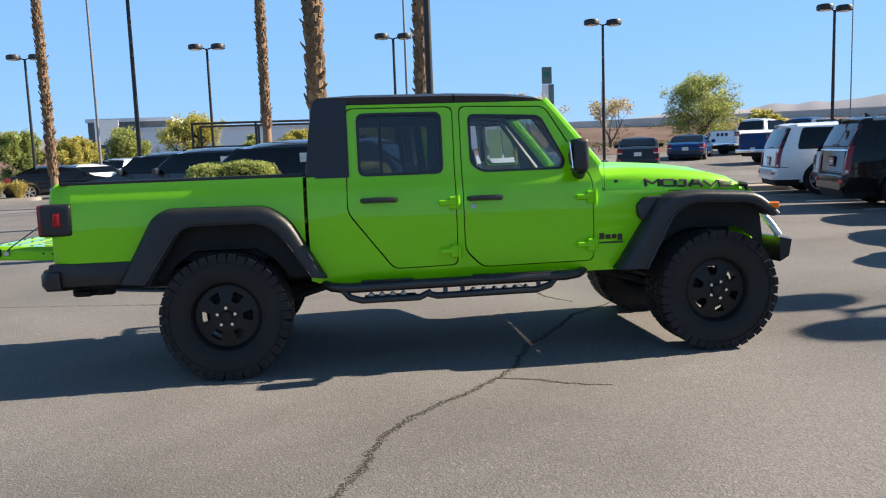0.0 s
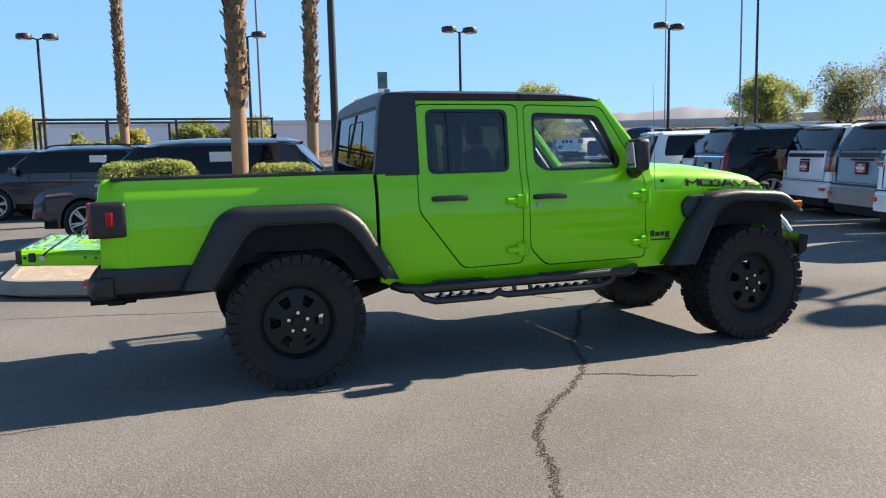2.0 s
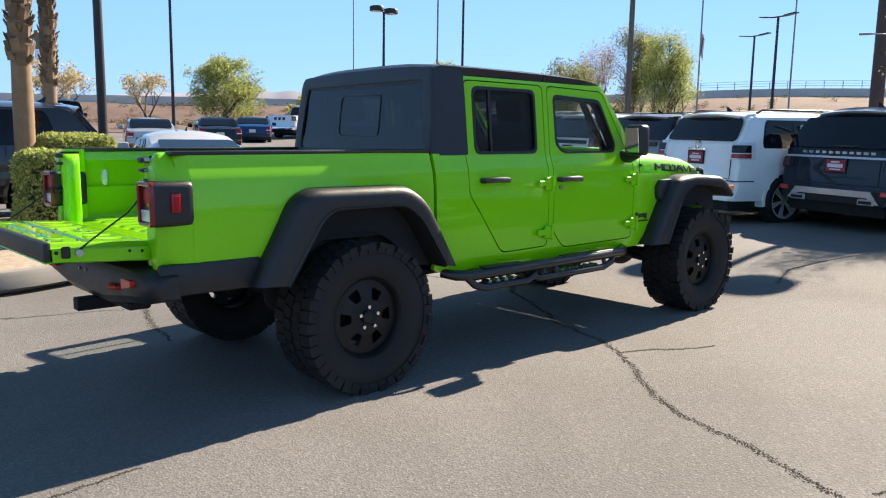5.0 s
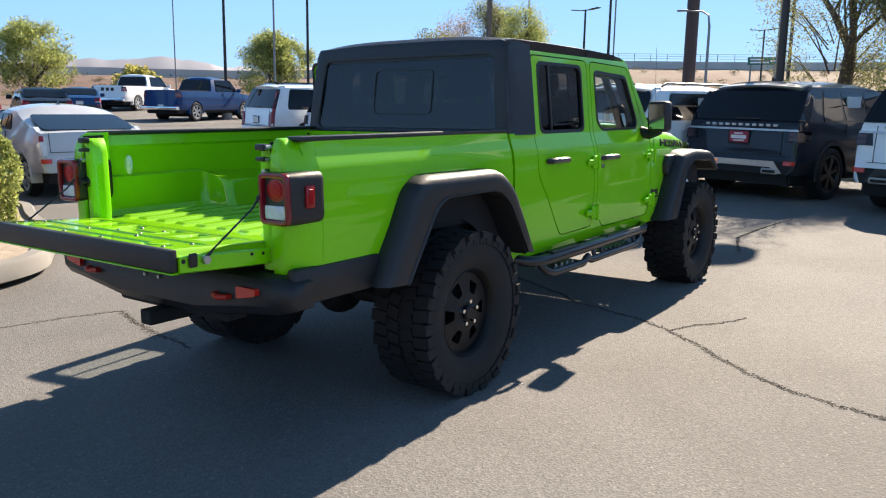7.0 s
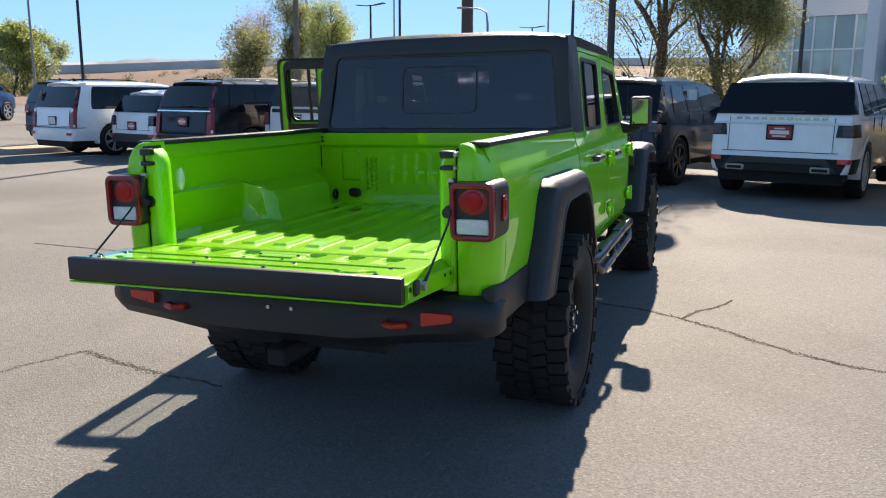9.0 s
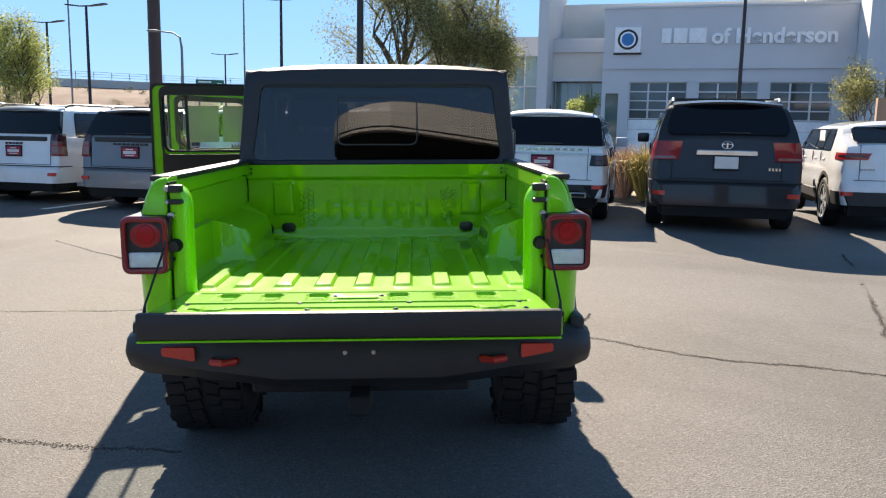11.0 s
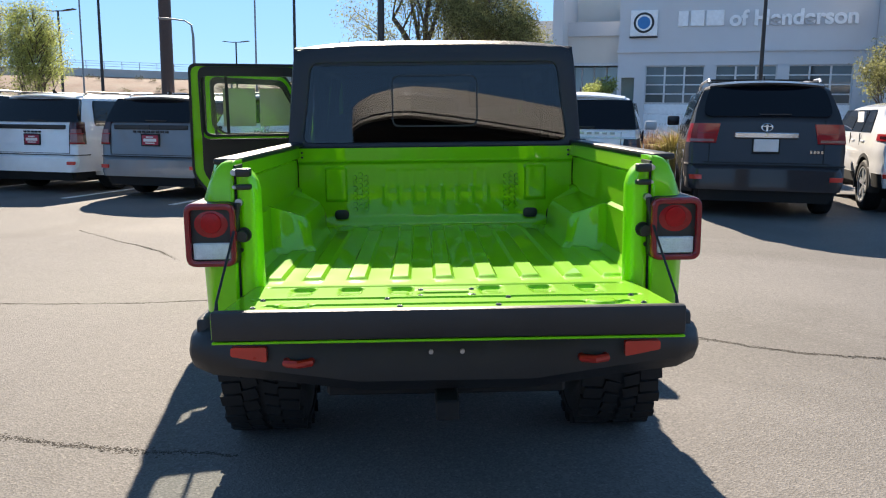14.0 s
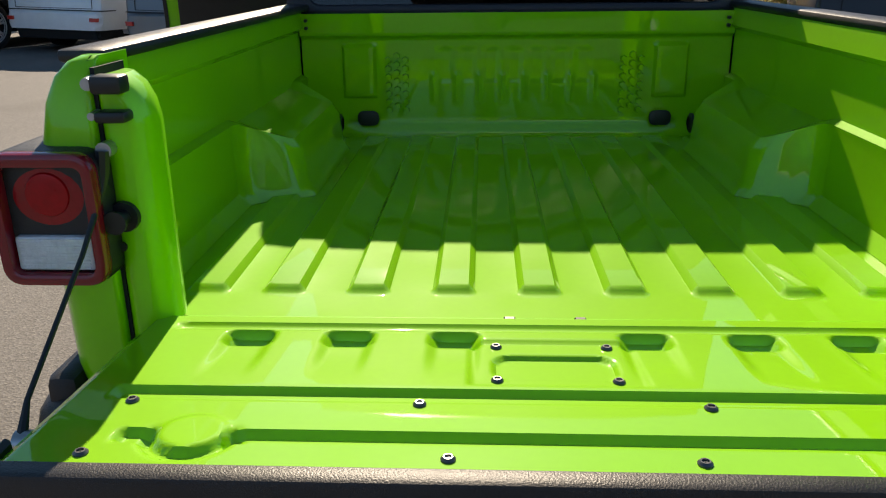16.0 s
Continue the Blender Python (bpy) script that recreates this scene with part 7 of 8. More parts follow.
def wing_lamp(x, y, h, turn, label="slim dark lamp post with two flat led arms"):
    t = thing("street_lamp", label, "lamp post", pose(x, y, 0, 0, 0, turn), "flat led lamps")
    b = BM()
    cyl(b, (0, 0, 0), (0, 0, h), 0.09, 0.06, 14)
    part("pole", b, POLE, t)
    for s in (-1, 1):
        b = BM()
        loft(b, [[(s * xx, -w, z - 0.03), (s * xx, w, z - 0.03), (s * xx, w, z + 0.02), (s * xx, -w, z + 0.02)] for xx, w, z in ((0.0, 0.06, h - 0.02), (0.3, 0.07, h - 0.03), (0.55, 0.17, h + 0.0), (1.15, 0.16, h + 0.06))])
        part("led_arm", b, POLE, t)
    return t


def mast(name, label, category, x, y, h, r0, r1, material, n=14, m=None):
    t = thing(name, label, category, pose(x, y, 0))
    b = BM()
    cyl(b, (0, 0, 0), (0, 0, h), r0, r1, n)
    part("shaft", b, material, t)
    return t


for x, y, turn in ((12.9, 32.3, 8), (22.9, 29.4, 15), (-6.7, 37.7, 0), (-16.8, 40.2, 0), (2.95, 35.4, 5), (-6.7, 23.0, 0)):
    double_lamp(x, y, 7.3, turn)
double_lamp(13.2, 0.92, 5.9, 82, "dark lamp post beside the parked luxury suv")
double_lamp(2.5, 10.8, 10.5, 20, "tall dark lamp post behind the hedge island")
for x, y, h in ((45.1, 21.2, 7.3), (37.9, 16.1, 7.3), (34.3, 5.9, 7.3), (30.7, -3.7, 7.3), (26.6, -12.6, 7.3), (64.5, 15.3, 7.3)):
    wing_lamp(x, y, h, 74)
mast("utility_pole", "thick brown steel sign column", "pole", 61.3, 20.0, 24.0, 0.50, 0.45, POLE_BROWN)
mast("utility_pole", "weathered grey pole beside the trees", "pole", 21.25, 12.9, 10.0, 0.11, 0.08, WOODPOLE)
mast("lamp_pole", "tall dark pole in front of the far showroom", "pole", 25.2, -17.6, 14.0, 0.16, 0.13, POLE)
for x, y, h in ((-12.2, 36.6, 14.0), (3.7, 38.0, 13.0), (26.55, 27.4, 12.4), (34.5, 38.7, 14.0), (53.6, 76.2, 20.0), (60.0, 26.0, 16.0), (56.0, 12.0, 15.0)):
    mast("mast", "tall slim grey mast against the sky", "mast", x, y, h, 0.075, 0.05, GALV if h > 12.5 else POLE)
flag = mast("flagpole", "white flagpole with a hanging striped flag", "flagpole", 63.9, 36.5, 16.0, 0.09, 0.06, GALV)
FLAG_R, FLAG_W = mat("flag_red", (0.35, 0.02, 0.03), 0.8), mat("flag_white", (0.6, 0.6, 0.6), 0.8)
for k in range(7):
    b = BM()
    loft(b, [[(0.06 + 0.07 * k, 0.05 * math.sin(k * 1.9 + z * 2), 8.4 + z - 0.10 * k), (0.06 + 0.07 * (k + 1), 0.05 * math.sin((k + 1) * 1.9 + z * 2), 8.4 + z - 0.10 * (k + 1)), (0.06 + 0.07 * (k + 1), 0.012 + 0.05 * math.sin((k + 1) * 1.9 + z * 2), 8.4 + z - 0.10 * (k + 1)), (0.06 + 0.07 * k, 0.012 + 0.05 * math.sin(k * 1.9 + z * 2), 8.4 + z - 0.10 * k)] for z in (0, 0.7, 1.4, 2.0)])
    part("flag_stripe", b, FLAG_R if k % 2 else FLAG_W, flag)
for x, y, h in ((50.0, 14.8, 7.3),):
    t = thing("street_lamp", "curved-arm street lamp by the road", "lamp post", pose(x, y, 0, 0, 0, 100))
    b = BM()
    tube(b, [(0, 0, 0), (0, 0, h - 0.9), (0.1, 0, h - 0.2), (0.5, 0, h + 0.05), (1.6, 0, h + 0.15)], [0.11, 0.08, 0.06, 0.05, 0.04], 10)
    part("pole", b, GALV, t)
    b = BM()
    box(b, 1.4, 2.1, -0.14, 0.14, h + 0.08, h + 0.2, 0.04, seg=2)
    part("lamp_head", b, GALV, t)

# parking bay lines
for i, (x, y) in enumerate(((8.6, -6.1), (9.4, -3.55), (9.9, -0.95), (10.4, 1.55), (11.0, 3.75), (11.9, 5.9), (12.6, 8.45), (12.9, 11.1), (13.4, 13.6))):
    b = BM()
    box(b, -1.6, 3.6, -0.06, 0.06, 0.0005, 0.005)
    tagged(mesh_ob("bay_line", b, LINE, m=pose(x, y, 0, 0, 0, -16)), "worn white parking bay line on asphalt", "road marking", group="parking bay lines", kind="structure")

# trees
tree("young olive tree with sparse grey-green crown", 15.4, 0.4, 6.2, 1.9, LEAF, 21, 300, 0.028, clear=0.26, sparse=0.9, low=0.24, fill=45)
tree("young olive tree with dense grey-green crown", 14.3, -1.45, 4.8, 1.25, LEAF, 22, 380, 0.028, clear=0.24, sparse=1.0, low=0.30, fill=45)
tree("broad olive tree with dense crown", 23.0, 12.5, 5.0, 1.40, LEAF_G, 23, 120, 0.036, trunks=2, clear=0.26, low=0.28, fill=50)
tree("half-bare tree with reddish twigs", 23.2, 15.9, 5.2, 1.4, LEAF_R, 24, 60, 0.034, trunks=2, clear=0.28, sparse=0.7)
tree("olive tree with sparse crown", 24.2, 15.0, 5.5, 1.1, LEAF, 25, 90, 0.038, trunks=2, clear=0.28, low=0.28, fill=40)
tree("small olive tree beside the lane", 16.95, 12.3, 3.6, 0.9, LEAF, 27, 90, 0.035, clear=0.3, low=0.28, fill=40)
tree("mesquite tree with airy green crown", 61.0, 69.0, 8.8, 4.8, LEAF_G, 28, 70, 0.13, trunks=3, clear=0.25, low=0.22, fill=120)
tree("mesquite tree with drooping green crown", 35.7, 72.8, 8.2, 4.4, LEAF_G, 29, 70, 0.12, clear=0.30, low=0.30, fill=130)
tree("pale leafed desert tree", 14.0, 52.0, 5.6, 2.6, LEAF_P, 30, 40, 0.11, clear=0.35, sparse=0.8)
tree("pale leafed desert tree with bare limbs", 20.4, 55.0, 5.2, 2.8, LEAF_P, 31, 34, 0.11, clear=0.35, sparse=0.7)
tree("yellow-green palo verde shrub", 25.0, 40.0, 3.2, 1.7, LEAF_Y, 32, 70, 0.11, trunks=2, clear=0.2, low=0.28, fill=50)
tree("broad yellow-green palo verde", -12.0, 57.0, 5.0, 2.7, LEAF_Y, 33, 42, 0.10, trunks=3, clear=0.22, low=0.15, fill=60)
tree("low yellow-green palo verde", -18.3, 51.0, 3.3, 1.6, LEAF_Y, 42, 44, 0.10, trunks=3, clear=0.2, low=0.12, fill=60)
tree("grey-green desert tree beyond the lot", -15.6, 54.0, 3.9, 1.8, LEAF_G, 43, 46, 0.10, trunks=3, clear=0.2, low=0.12, fill=60)
tree("grey-green desert tree beyond the lot", 1.0, 62.0, 4.3, 2.0, LEAF_G, 44, 46, 0.11, trunks=3, clear=0.2, low=0.15, fill=60)
tree("airy yellow palo verde tree", 4.8, 63.0, 4.7, 2.7, LEAF_Y, 45, 36, 0.11, trunks=3, clear=0.2)
tree("yellow-green palo verde tree", -3.5, 60.0, 3.6, 2.0, LEAF_Y, 34, 46, 0.11, trunks=3, clear=0.22)
tree("round green desert shrub tree", -21.5, 50.0, 3.8, 2.0, LEAF_G, 35, 60, 0.11, trunks=3, clear=0.2, low=0.12, fill=60)
tree("round green desert shrub tree", -8.0, 66.0, 3.5, 1.6, LEAF_G, 38, 50, 0.12, trunks=3, clear=0.2)
tree("small ornamental tree before the showroom", 24.4, -16.1, 4.3, 1.05, LEAF, 39, 46, 0.05, clear=0.40, low=0.5, fill=16)
tree("small ornamental tree before the showroom", 36.0, -8.0, 3.4, 1.3, LEAF_G, 40, 60, 0.07, clear=0.3)


def grass_clump(x, y, h, seed, label="tall feathery ornamental grass clump", material=None):
    t = thing("grass_clump", label, "ornamental grass", pose(x, y, 0.1), "ornamental grasses")
    rnd = random.Random(seed)
    verts, faces = [], []
    for k in range(700):
        a, lean = rnd.uniform(0, 6.28), rnd.uniform(0.1, 1.15)
        r0, hh, w = rnd.uniform(0, 0.12), h * rnd.uniform(0.6, 1.1), rnd.uniform(0.006, 0.012)
        d, s = Vector((math.cos(a), math.sin(a), 0)), Vector((-math.sin(a), math.cos(a), 0))
        p0 = d * r0
        p1 = p0 + d * lean * hh * 0.35 + Vector((0, 0, hh * 0.65))
        p2 = p0 + d * lean * hh * 0.95 + Vector((0, 0, hh * (0.98 - 0.35 * lean)))
        k0 = len(verts)
        verts += [p0 - s * w, p0 + s * w, p1 + s * w, p1 - s * w, p2]
        faces += [(k0, k0 + 1, k0 + 2, k0 + 3), (k0 + 3, k0 + 2, k0 + 4)]
    me = bpy.data.meshes.new("grass")
    me.from_pydata([tuple(v) for v in verts], [], faces)
    me.materials.append(material or GRASS)
    o = new("grass", me)
    o.parent = t
    tagged(o, kind="stuff")
    return t


GRASS = mat("golden_grass", (0.50, 0.42, 0.13), 0.8, isle=0.4)
GRASS_R = mat("pinkish_grass", (0.46, 0.31, 0.24), 0.8, isle=0.4)
for i, (x, y, h, g) in enumerate(((13.0, -5.2, 1.35, 0), (13.5, -4.9, 1.25, 1), (13.9, -5.8, 1.5, 1), (14.4, -5.0, 1.3, 1), (14.9, -6.3, 1.4, 0), (13.4, -6.3, 1.1, 0), (-14.2, 28.9, 1.0, 0), (-15.4, 28.3, 1.0, 0), (-13.4, 29.3, 0.9, 0))):
    grass_clump(x, y, h, 50 + i, material=GRASS_R if g else GRASS)

# ---- showroom, embankment and distance ----
STUCCO = mat("white_stucco", (0.64, 0.645, 0.66), 0.85, var=0.05, scale=0.6, bump=0.4, bscale=40, dirt=(0.55, 0.54, 0.52), dirt_amount=0.25)
STUCCO_W = mat("warm_white_stucco", (0.72, 0.68, 0.62), 0.85, var=0.05, scale=0.6, bump=0.4, bscale=40)
SIGNW = mat("white_sign_letters", (0.95, 0.95, 0.95), 0.5)
SIGNB = mat("blue_sign_enamel", (0.03, 0.20, 0.50), 0.4)
WINDOWG = mat("showroom_glass", (0.075, 0.10, 0.11), 0.06, rand=0.7, spec=0.6, var=0.3, scale=0.5)
CURTAIN = mat("pale_green_curtain_glass", (0.20, 0.28, 0.27), 0.06, rand=0.35, spec=0.9, coat=1.0, var=0.35, scale=0.4)
ALU = mat("pale_aluminium", (0.62, 0.63, 0.64), 0.4, metal=0.2)
CONC = mat("pale_concrete_barrier", (0.58, 0.55, 0.51), 0.9, var=0.12, scale=0.3, dirt=(0.3, 0.28, 0.26), dirt_amount=0.4)
BRICKM = mat("tan_block_wall", (0.42, 0.26, 0.17), 0.9, var=0.15, scale=2, rand=0.18)
SIGNGREY = mat("grey_green_sign_panel", (0.10, 0.15, 0.15), 0.5, var=0.1, scale=0.5)
GREENSIGN = mat("green_highway_sign", (0.012, 0.15, 0.10), 0.5)
FENCEM = mat("grey_fence_wire", (0.30, 0.31, 0.32), 0.6)

hall = thing("showroom", "long white stucco car showroom with glazed garage doors", "building", pose(42.85, -11.1, 0, 0, 0, -109))


def wall(u0, u1, d0, d1, z0, z1, material=STUCCO, name="wall", holes=(), bevel=0.0):
    """A wall of the showroom: u along the front, d into the building; holes (u0, u1, z0, z1) go through."""
    if holes:
        ring = [(u0, z0), (u1, z0), (u1, z1), (u0, z1)]
        b = panel(ring, [[(a, c), (e, c), (e, f), (a, f)] for a, e, c, f in holes], 0.0, 1, d1 - d0)
        for v in b.verts:
            v.co.y = d0 - v.co.y
        return part(name, b, material, hall)
    b = BM()
    box(b, u0, u1, d0, d1, z0, z1, bevel)
    return part(name, b, material, hall)


DOORS = [(1.55, 4.72), (5.31, 8.47), (9.05, 12.20)]
wall(0, 13.15, 0, 0.4, 0, 8.5, holes=[(a, c, 0.05, 4.40) for a, c in DOORS] + [(0.22, 0.95, 0.05, 3.75)])
wall(0, 13.15, 0.4, 14, 8.0, 8.3, name="roof_deck")
wall(0, 0.4, 0.4, 14, 0, 8.5)
wall(-0.05, 13.2, -0.12, 0.0, 5.12, 5.30, name="ledge")
wall(-0.04, 13.19, -0.06, 0.42, 8.45, 8.58, name="parapet_cap")
wall(-3.2, 12.2, 5.0, 5.5, 0, 9.5, STUCCO_W, "rear_wall")
wall(-3.7, -3.1, -0.6, 6.0, 0, 10.1, name="fin_wall")
wall(-3.1, -0.02, 1.2, 5.0, 6.2, 7.0, STUCCO, "canopy")
wall(-3.1, -0.02, 1.4, 4.8, 4.6, 6.2, STUCCO_W, "canopy_soffit")
wall(-3.1, -0.02, 1.2, 1.6, 4.5, 4.65, ALU, "canopy_trim")
for k in range(4):
    b = BM()
    box(b, -3.02 + 0.74 * k, -2.32 + 0.74 * k, 2.2, 2.3, 0, 4.5)
    part("pane", b, CURTAIN, hall)
for k in range(5):
    b = BM()
    box(b, -3.05 + 0.72 * k, -2.99 + 0.72 * k, 2.1, 2.2, 0, 4.5)
    part("mullion", b, ALU, hall)
wall(13.17, 34, -3.0, 16, 0, 14.5, STUCCO, "tall_wall")
wall(11.0, 13.1, 4.2, 5.0, 8.5, 13.2, STUCCO_W, "ribbed_return")
for k in range(8):
    b = BM()
    box(b, 11.1 + 0.26 * k, 11.2 + 0.26 * k, 4.12, 4.2, 8.6, 13.1)
    part("rib", b, STUCCO, hall)
for a, c in DOORS:
    b = BM()
    box(b, a, c, 0.30, 0.36, 0.05, 4.4)
    gd = part("garage_door", b, TRIM, hall)
    for i in range(3):
        for k in range(4):
            b = BM()
            w = (c - a) / 3
            box(b, a + w * i + 0.03, a + w * (i + 1) - 0.03, 0.24, 0.26, 2.36 + 0.51 * k, 2.83 + 0.51 * k)
            part("pane", b, WINDOWG, gd)
    for k in range(5):
        b = BM()
        box(b, a, c, 0.19, 0.25, 2.30 + 0.51 * k, 2.37 + 0.51 * k)
        part("rail", b, ALU, gd)
    for k in range(4):
        b = BM()
        box(b, a, c, 0.20, 0.26, 0.05 + 0.56 * k, 0.60 + 0.56 * k, 0.012)
        part("door_panel", b, SIGNW, gd)
    for k in range(4):
        b = BM()
        x = a + (c - a) * k / 3
        box(b, max(a, x - 0.05), min(c, x + 0.05), 0.187, 0.25, 2.30, 4.4)
        part("stile", b, ALU, gd)
b = BM()
box(b, 0.22, 0.95, 0.25, 0.30, 0.05, 3.75)
part("glass_door", b, CURTAIN, hall)
b = BM()
box(b, 0.62, 2.08, -0.18, 0.0, 6.02, 7.42, 0.02)
sg = part("sign_box", b, SIGNW, hall)
# dark strip standing in for the shadow below the sign box
b = BM()
box(b, 0.58, 2.12, -0.14, -0.02, 5.92, 6.0)
part("sign_shadow_trim", b, TRIM, sg)
for r, d, q in ((0.56, -0.20, TRIM), (0.44, -0.21, SIGNW), (0.34, -0.22, SIGNB)):
    b = BM()
    cyl(b, (1.35, -0.18, 6.74), (1.35, d, 6.74), r, n=32)
    part("round_emblem", b, q, sg)
# the maker's name as three plain blocks, then the readable words
for a, c in ((3.18, 3.72), (3.84, 4.56), (4.66, 5.58)):
    b = BM()
    box(b, a, c, -0.10, 0.0, 6.50, 7.34, 0.03)
    part("sign_block", b, SIGNW, hall)
letters("sign_letters", "of Henderson", 1.12, SIGNW, hall, pose(5.86, -0.07, 6.50, 90, 0, 0), 0.07, 6.35, 0.035)
# glass showroom wing
wall(-12.5, -3.7, 8.0, 8.4, 6.6, 7.9, STUCCO, "fascia")
wall(-12.8, -12.2, 7.4, 14, 0, 7.9, STUCCO)
wall(-12.5, -3.7, 8.4, 16, 7.2, 7.5, STUCCO, "roof_deck")
for k in range(7):
    for z0, z1 in ((0.0, 2.32), (2.38, 4.52), (4.58, 6.6)):
        b = BM()
        box(b, -12.15 + 1.2 * k, max(-12.15 + 1.2 * k + 0.3, min(-3.72, -12.15 + 1.2 * (k + 1) - 0.02)), 8.2, 8.3, z0, z1)
        part("pane", b, CURTAIN, hall)
for k in range(8):
    b = BM()
    box(b, -12.2 + 1.2 * k, -12.1 + 1.2 * k, 8.08, 8.2, 0, 6.6)
    part("mullion", b, ALU, hall)
for z in (2.3, 4.5):
    b = BM()
    box(b, -12.2, -3.7, 8.1, 8.2, z, z + 0.1)
    part("transom", b, ALU, hall)
wall(-12.5, 34, 16, 16.4, 0, 7.0, STUCCO, "rear_wall")

# dealership behind the eye: white front with a curved canopy, seen only mirrored in the glass
CREAM = mat("cream_canopy_cladding", (0.86, 0.83, 0.78), 0.6, var=0.05, scale=0.5)
SOFFIT = mat("dark_canopy_cladding", (0.05, 0.045, 0.042), 0.7)
rear = thing("dealership", "pale dealership front with a curved overhanging canopy", "building", pose(-14, 2.0, 0))
b = BM()
box(b, -22, -9, -34, -3, 0, 4.8)
part("wall", b, SOFFIT, rear)


def canopy_edge(q):
    """The canopy's rim in plan: a round nose, then a long curve falling back."""
    if q < 1:
        return (-2.2 * (1 - math.sin(q * math.pi / 2)), -1.6 * (1 - math.cos(q * math.pi / 2)))
    u = (q - 1) * 2.0
    return (-0.45 * u - 0.03 * u * u, -1.6 - u)


def canopy_band(z0, z1, out, name, material):
    b = BM()
    rings = []
    for k in range(46):
        q = k / 5
        x, y = canopy_edge(q)
        rise = 0.25 * smooth(q, 0.0, 1.6)
        rings.append([(x + out, y, z0), (x + out, y, z1 + rise * (z1 > 5.4)), (-9.0, y - 0.2, z1 + rise * (z1 > 5.4)), (-9.0, y - 0.2, z0)])
    loft(b, rings)
    return part(name, b, material, rear)


canopy_band(5.16, 5.58, 0.0, "canopy", CREAM)
canopy_band(5.04, 5.11, 0.02, "canopy_lip", CREAM)
canopy_band(5.10, 5.17, -0.04, "canopy_groove", TRIM)
canopy_band(4.90, 5.03, -0.25, "canopy_soffit", SOFFIT)
for x, y in ((-3.0, -2.0), (-4.0, -8.0), (-6.5, -14.0)):
    b = BM()
    cyl(b, (x, y, 0), (x, y, 5.0), 0.3, n=20)
    part("column", b, SOFFIT, rear)
for k in range(6):
    b = BM()
    box(b, -9.0, -8.94, -8.4 - 4.1 * k, -5.0 - 4.1 * k, 0.2, 4.2)
    part("shop_window", b, WINDOWG, rear)

# embankment with a road barrier, ring-shaped, from behind the showroom round to the north
b = BM()
rings = []
for k in range(90):
    a = radians(-24 + 170 * k / 89)
    r0 = 92 + 10 * math.sin(k * 0.11)
    top = 6.6 - 2.8 * smooth(k, 24, 40)
    c, s = math.cos(a), math.sin(a)
    row = []
    for d, z in ((0, -0.2), (4, 0.5), (10, top * 0.35), (16, top * 0.62), (24, top * 0.93), (28, top), (60, top + 0.2), (90, top)):
        rr = r0 + d
        row.append((rr * c, rr * s, z + (noise.noise(Vector((rr * c * 0.08, rr * s * 0.08, 0))) * 0.5 if 2 < d < 26 else 0)))
    rings.append(row)
loft(b, rings, closed=False)
tagged(mesh_ob("embankment", b, DIRT, angle=60), "dry reddish-brown dirt embankment below the highway", "embankment", kind="structure")
b = BM()
ring1 = []
for k in range(90):
    a = radians(-24 + 170 * k / 89)
    r0 = 92 + 10 * math.sin(k * 0.11) + 27.5
    top = 6.6 - 2.8 * smooth(k, 24, 40)
    c, s = math.cos(a), math.sin(a)
    ring1.append([(r0 * c, r0 * s, top - 0.2), (r0 * c, r0 * s, top + 1.05), ((r0 + 0.4) * c, (r0 + 0.4) * s, top + 1.05), ((r0 + 0.5) * c, (r0 + 0.5) * s, top - 0.2)])
loft(b, ring1)
tagged(mesh_ob("highway_barrier", b, CONC), "pale concrete highway barrier on the embankment", "barrier", kind="structure")
# dry brush scattered over the slope and the dirt lot
BRUSH = leafy("dry_brush_leaf", (0.15, 0.135, 0.075), 0.5)
brush = thing("desert_brush", "low dry desert brush scattered over bare slopes", "shrubs", kind="stuff")
rnd = random.Random(77)
spots = []
for k in range(420):
    a = radians(rnd.uniform(-18, 95))
    st = (math.degrees(a) + 24) / 170 * 89
    d = rnd.uniform(2, 25)
    rr = 92 + 10 * math.sin(st * 0.11) + d
    top = 6.6 - 2.8 * smooth(st, 24, 40)
    spots.append((rr * math.cos(a), rr * math.sin(a), lerp(d, [(0, -0.2), (4, 0.5), (10, top * 0.35), (16, top * 0.62), (24, top * 0.93), (28, top)]) + 0.2))
for k in range(160):
    x, y = rnd.uniform(6, 90), rnd.uniform(44, 92)
    spots.append((x, y, ground_z(x, y) + 0.35))
leaves_mesh("brush", spots, 0.75, 60, 0.11, BRUSH, brush, 78, 0.55)
# railing over the barrier on the bridge stretch
fence = thing("railing", "grey wire railing along the highway bridge", "fence")
for k in range(0, 34):
    a = radians(-6 + 1.1 * k)
    r0 = 92 + 10 * math.sin((station := (-6 + 1.1 * k + 24) / 170 * 89) * 0.11) + 27.7
    top = 6.6 - 2.8 * smooth(station, 24, 40) + 1.05
    b = BM()
    cyl(b, (r0 * math.cos(a), r0 * math.sin(a), top), (r0 * math.cos(a), r0 * math.sin(a), top + 1.1), 0.05, n=6)
    part("post", b, FENCEM, fence)
for dz in (0.4, 0.75, 1.08):
    b = BM()
    pts = []
    for k in range(0, 34):
        a = radians(-6 + 1.1 * k)
        kk = (-6 + 1.1 * k + 24) / 170 * 89
        r0 = 92 + 10 * math.sin(kk * 0.11) + 27.7
        pts.append((r0 * math.cos(a), r0 * math.sin(a), 6.6 - 2.8 * smooth(kk, 24, 40) + 1.05 + dz))
    tube(b, pts, 0.03, 4)
    part("rail", b, FENCEM, fence)

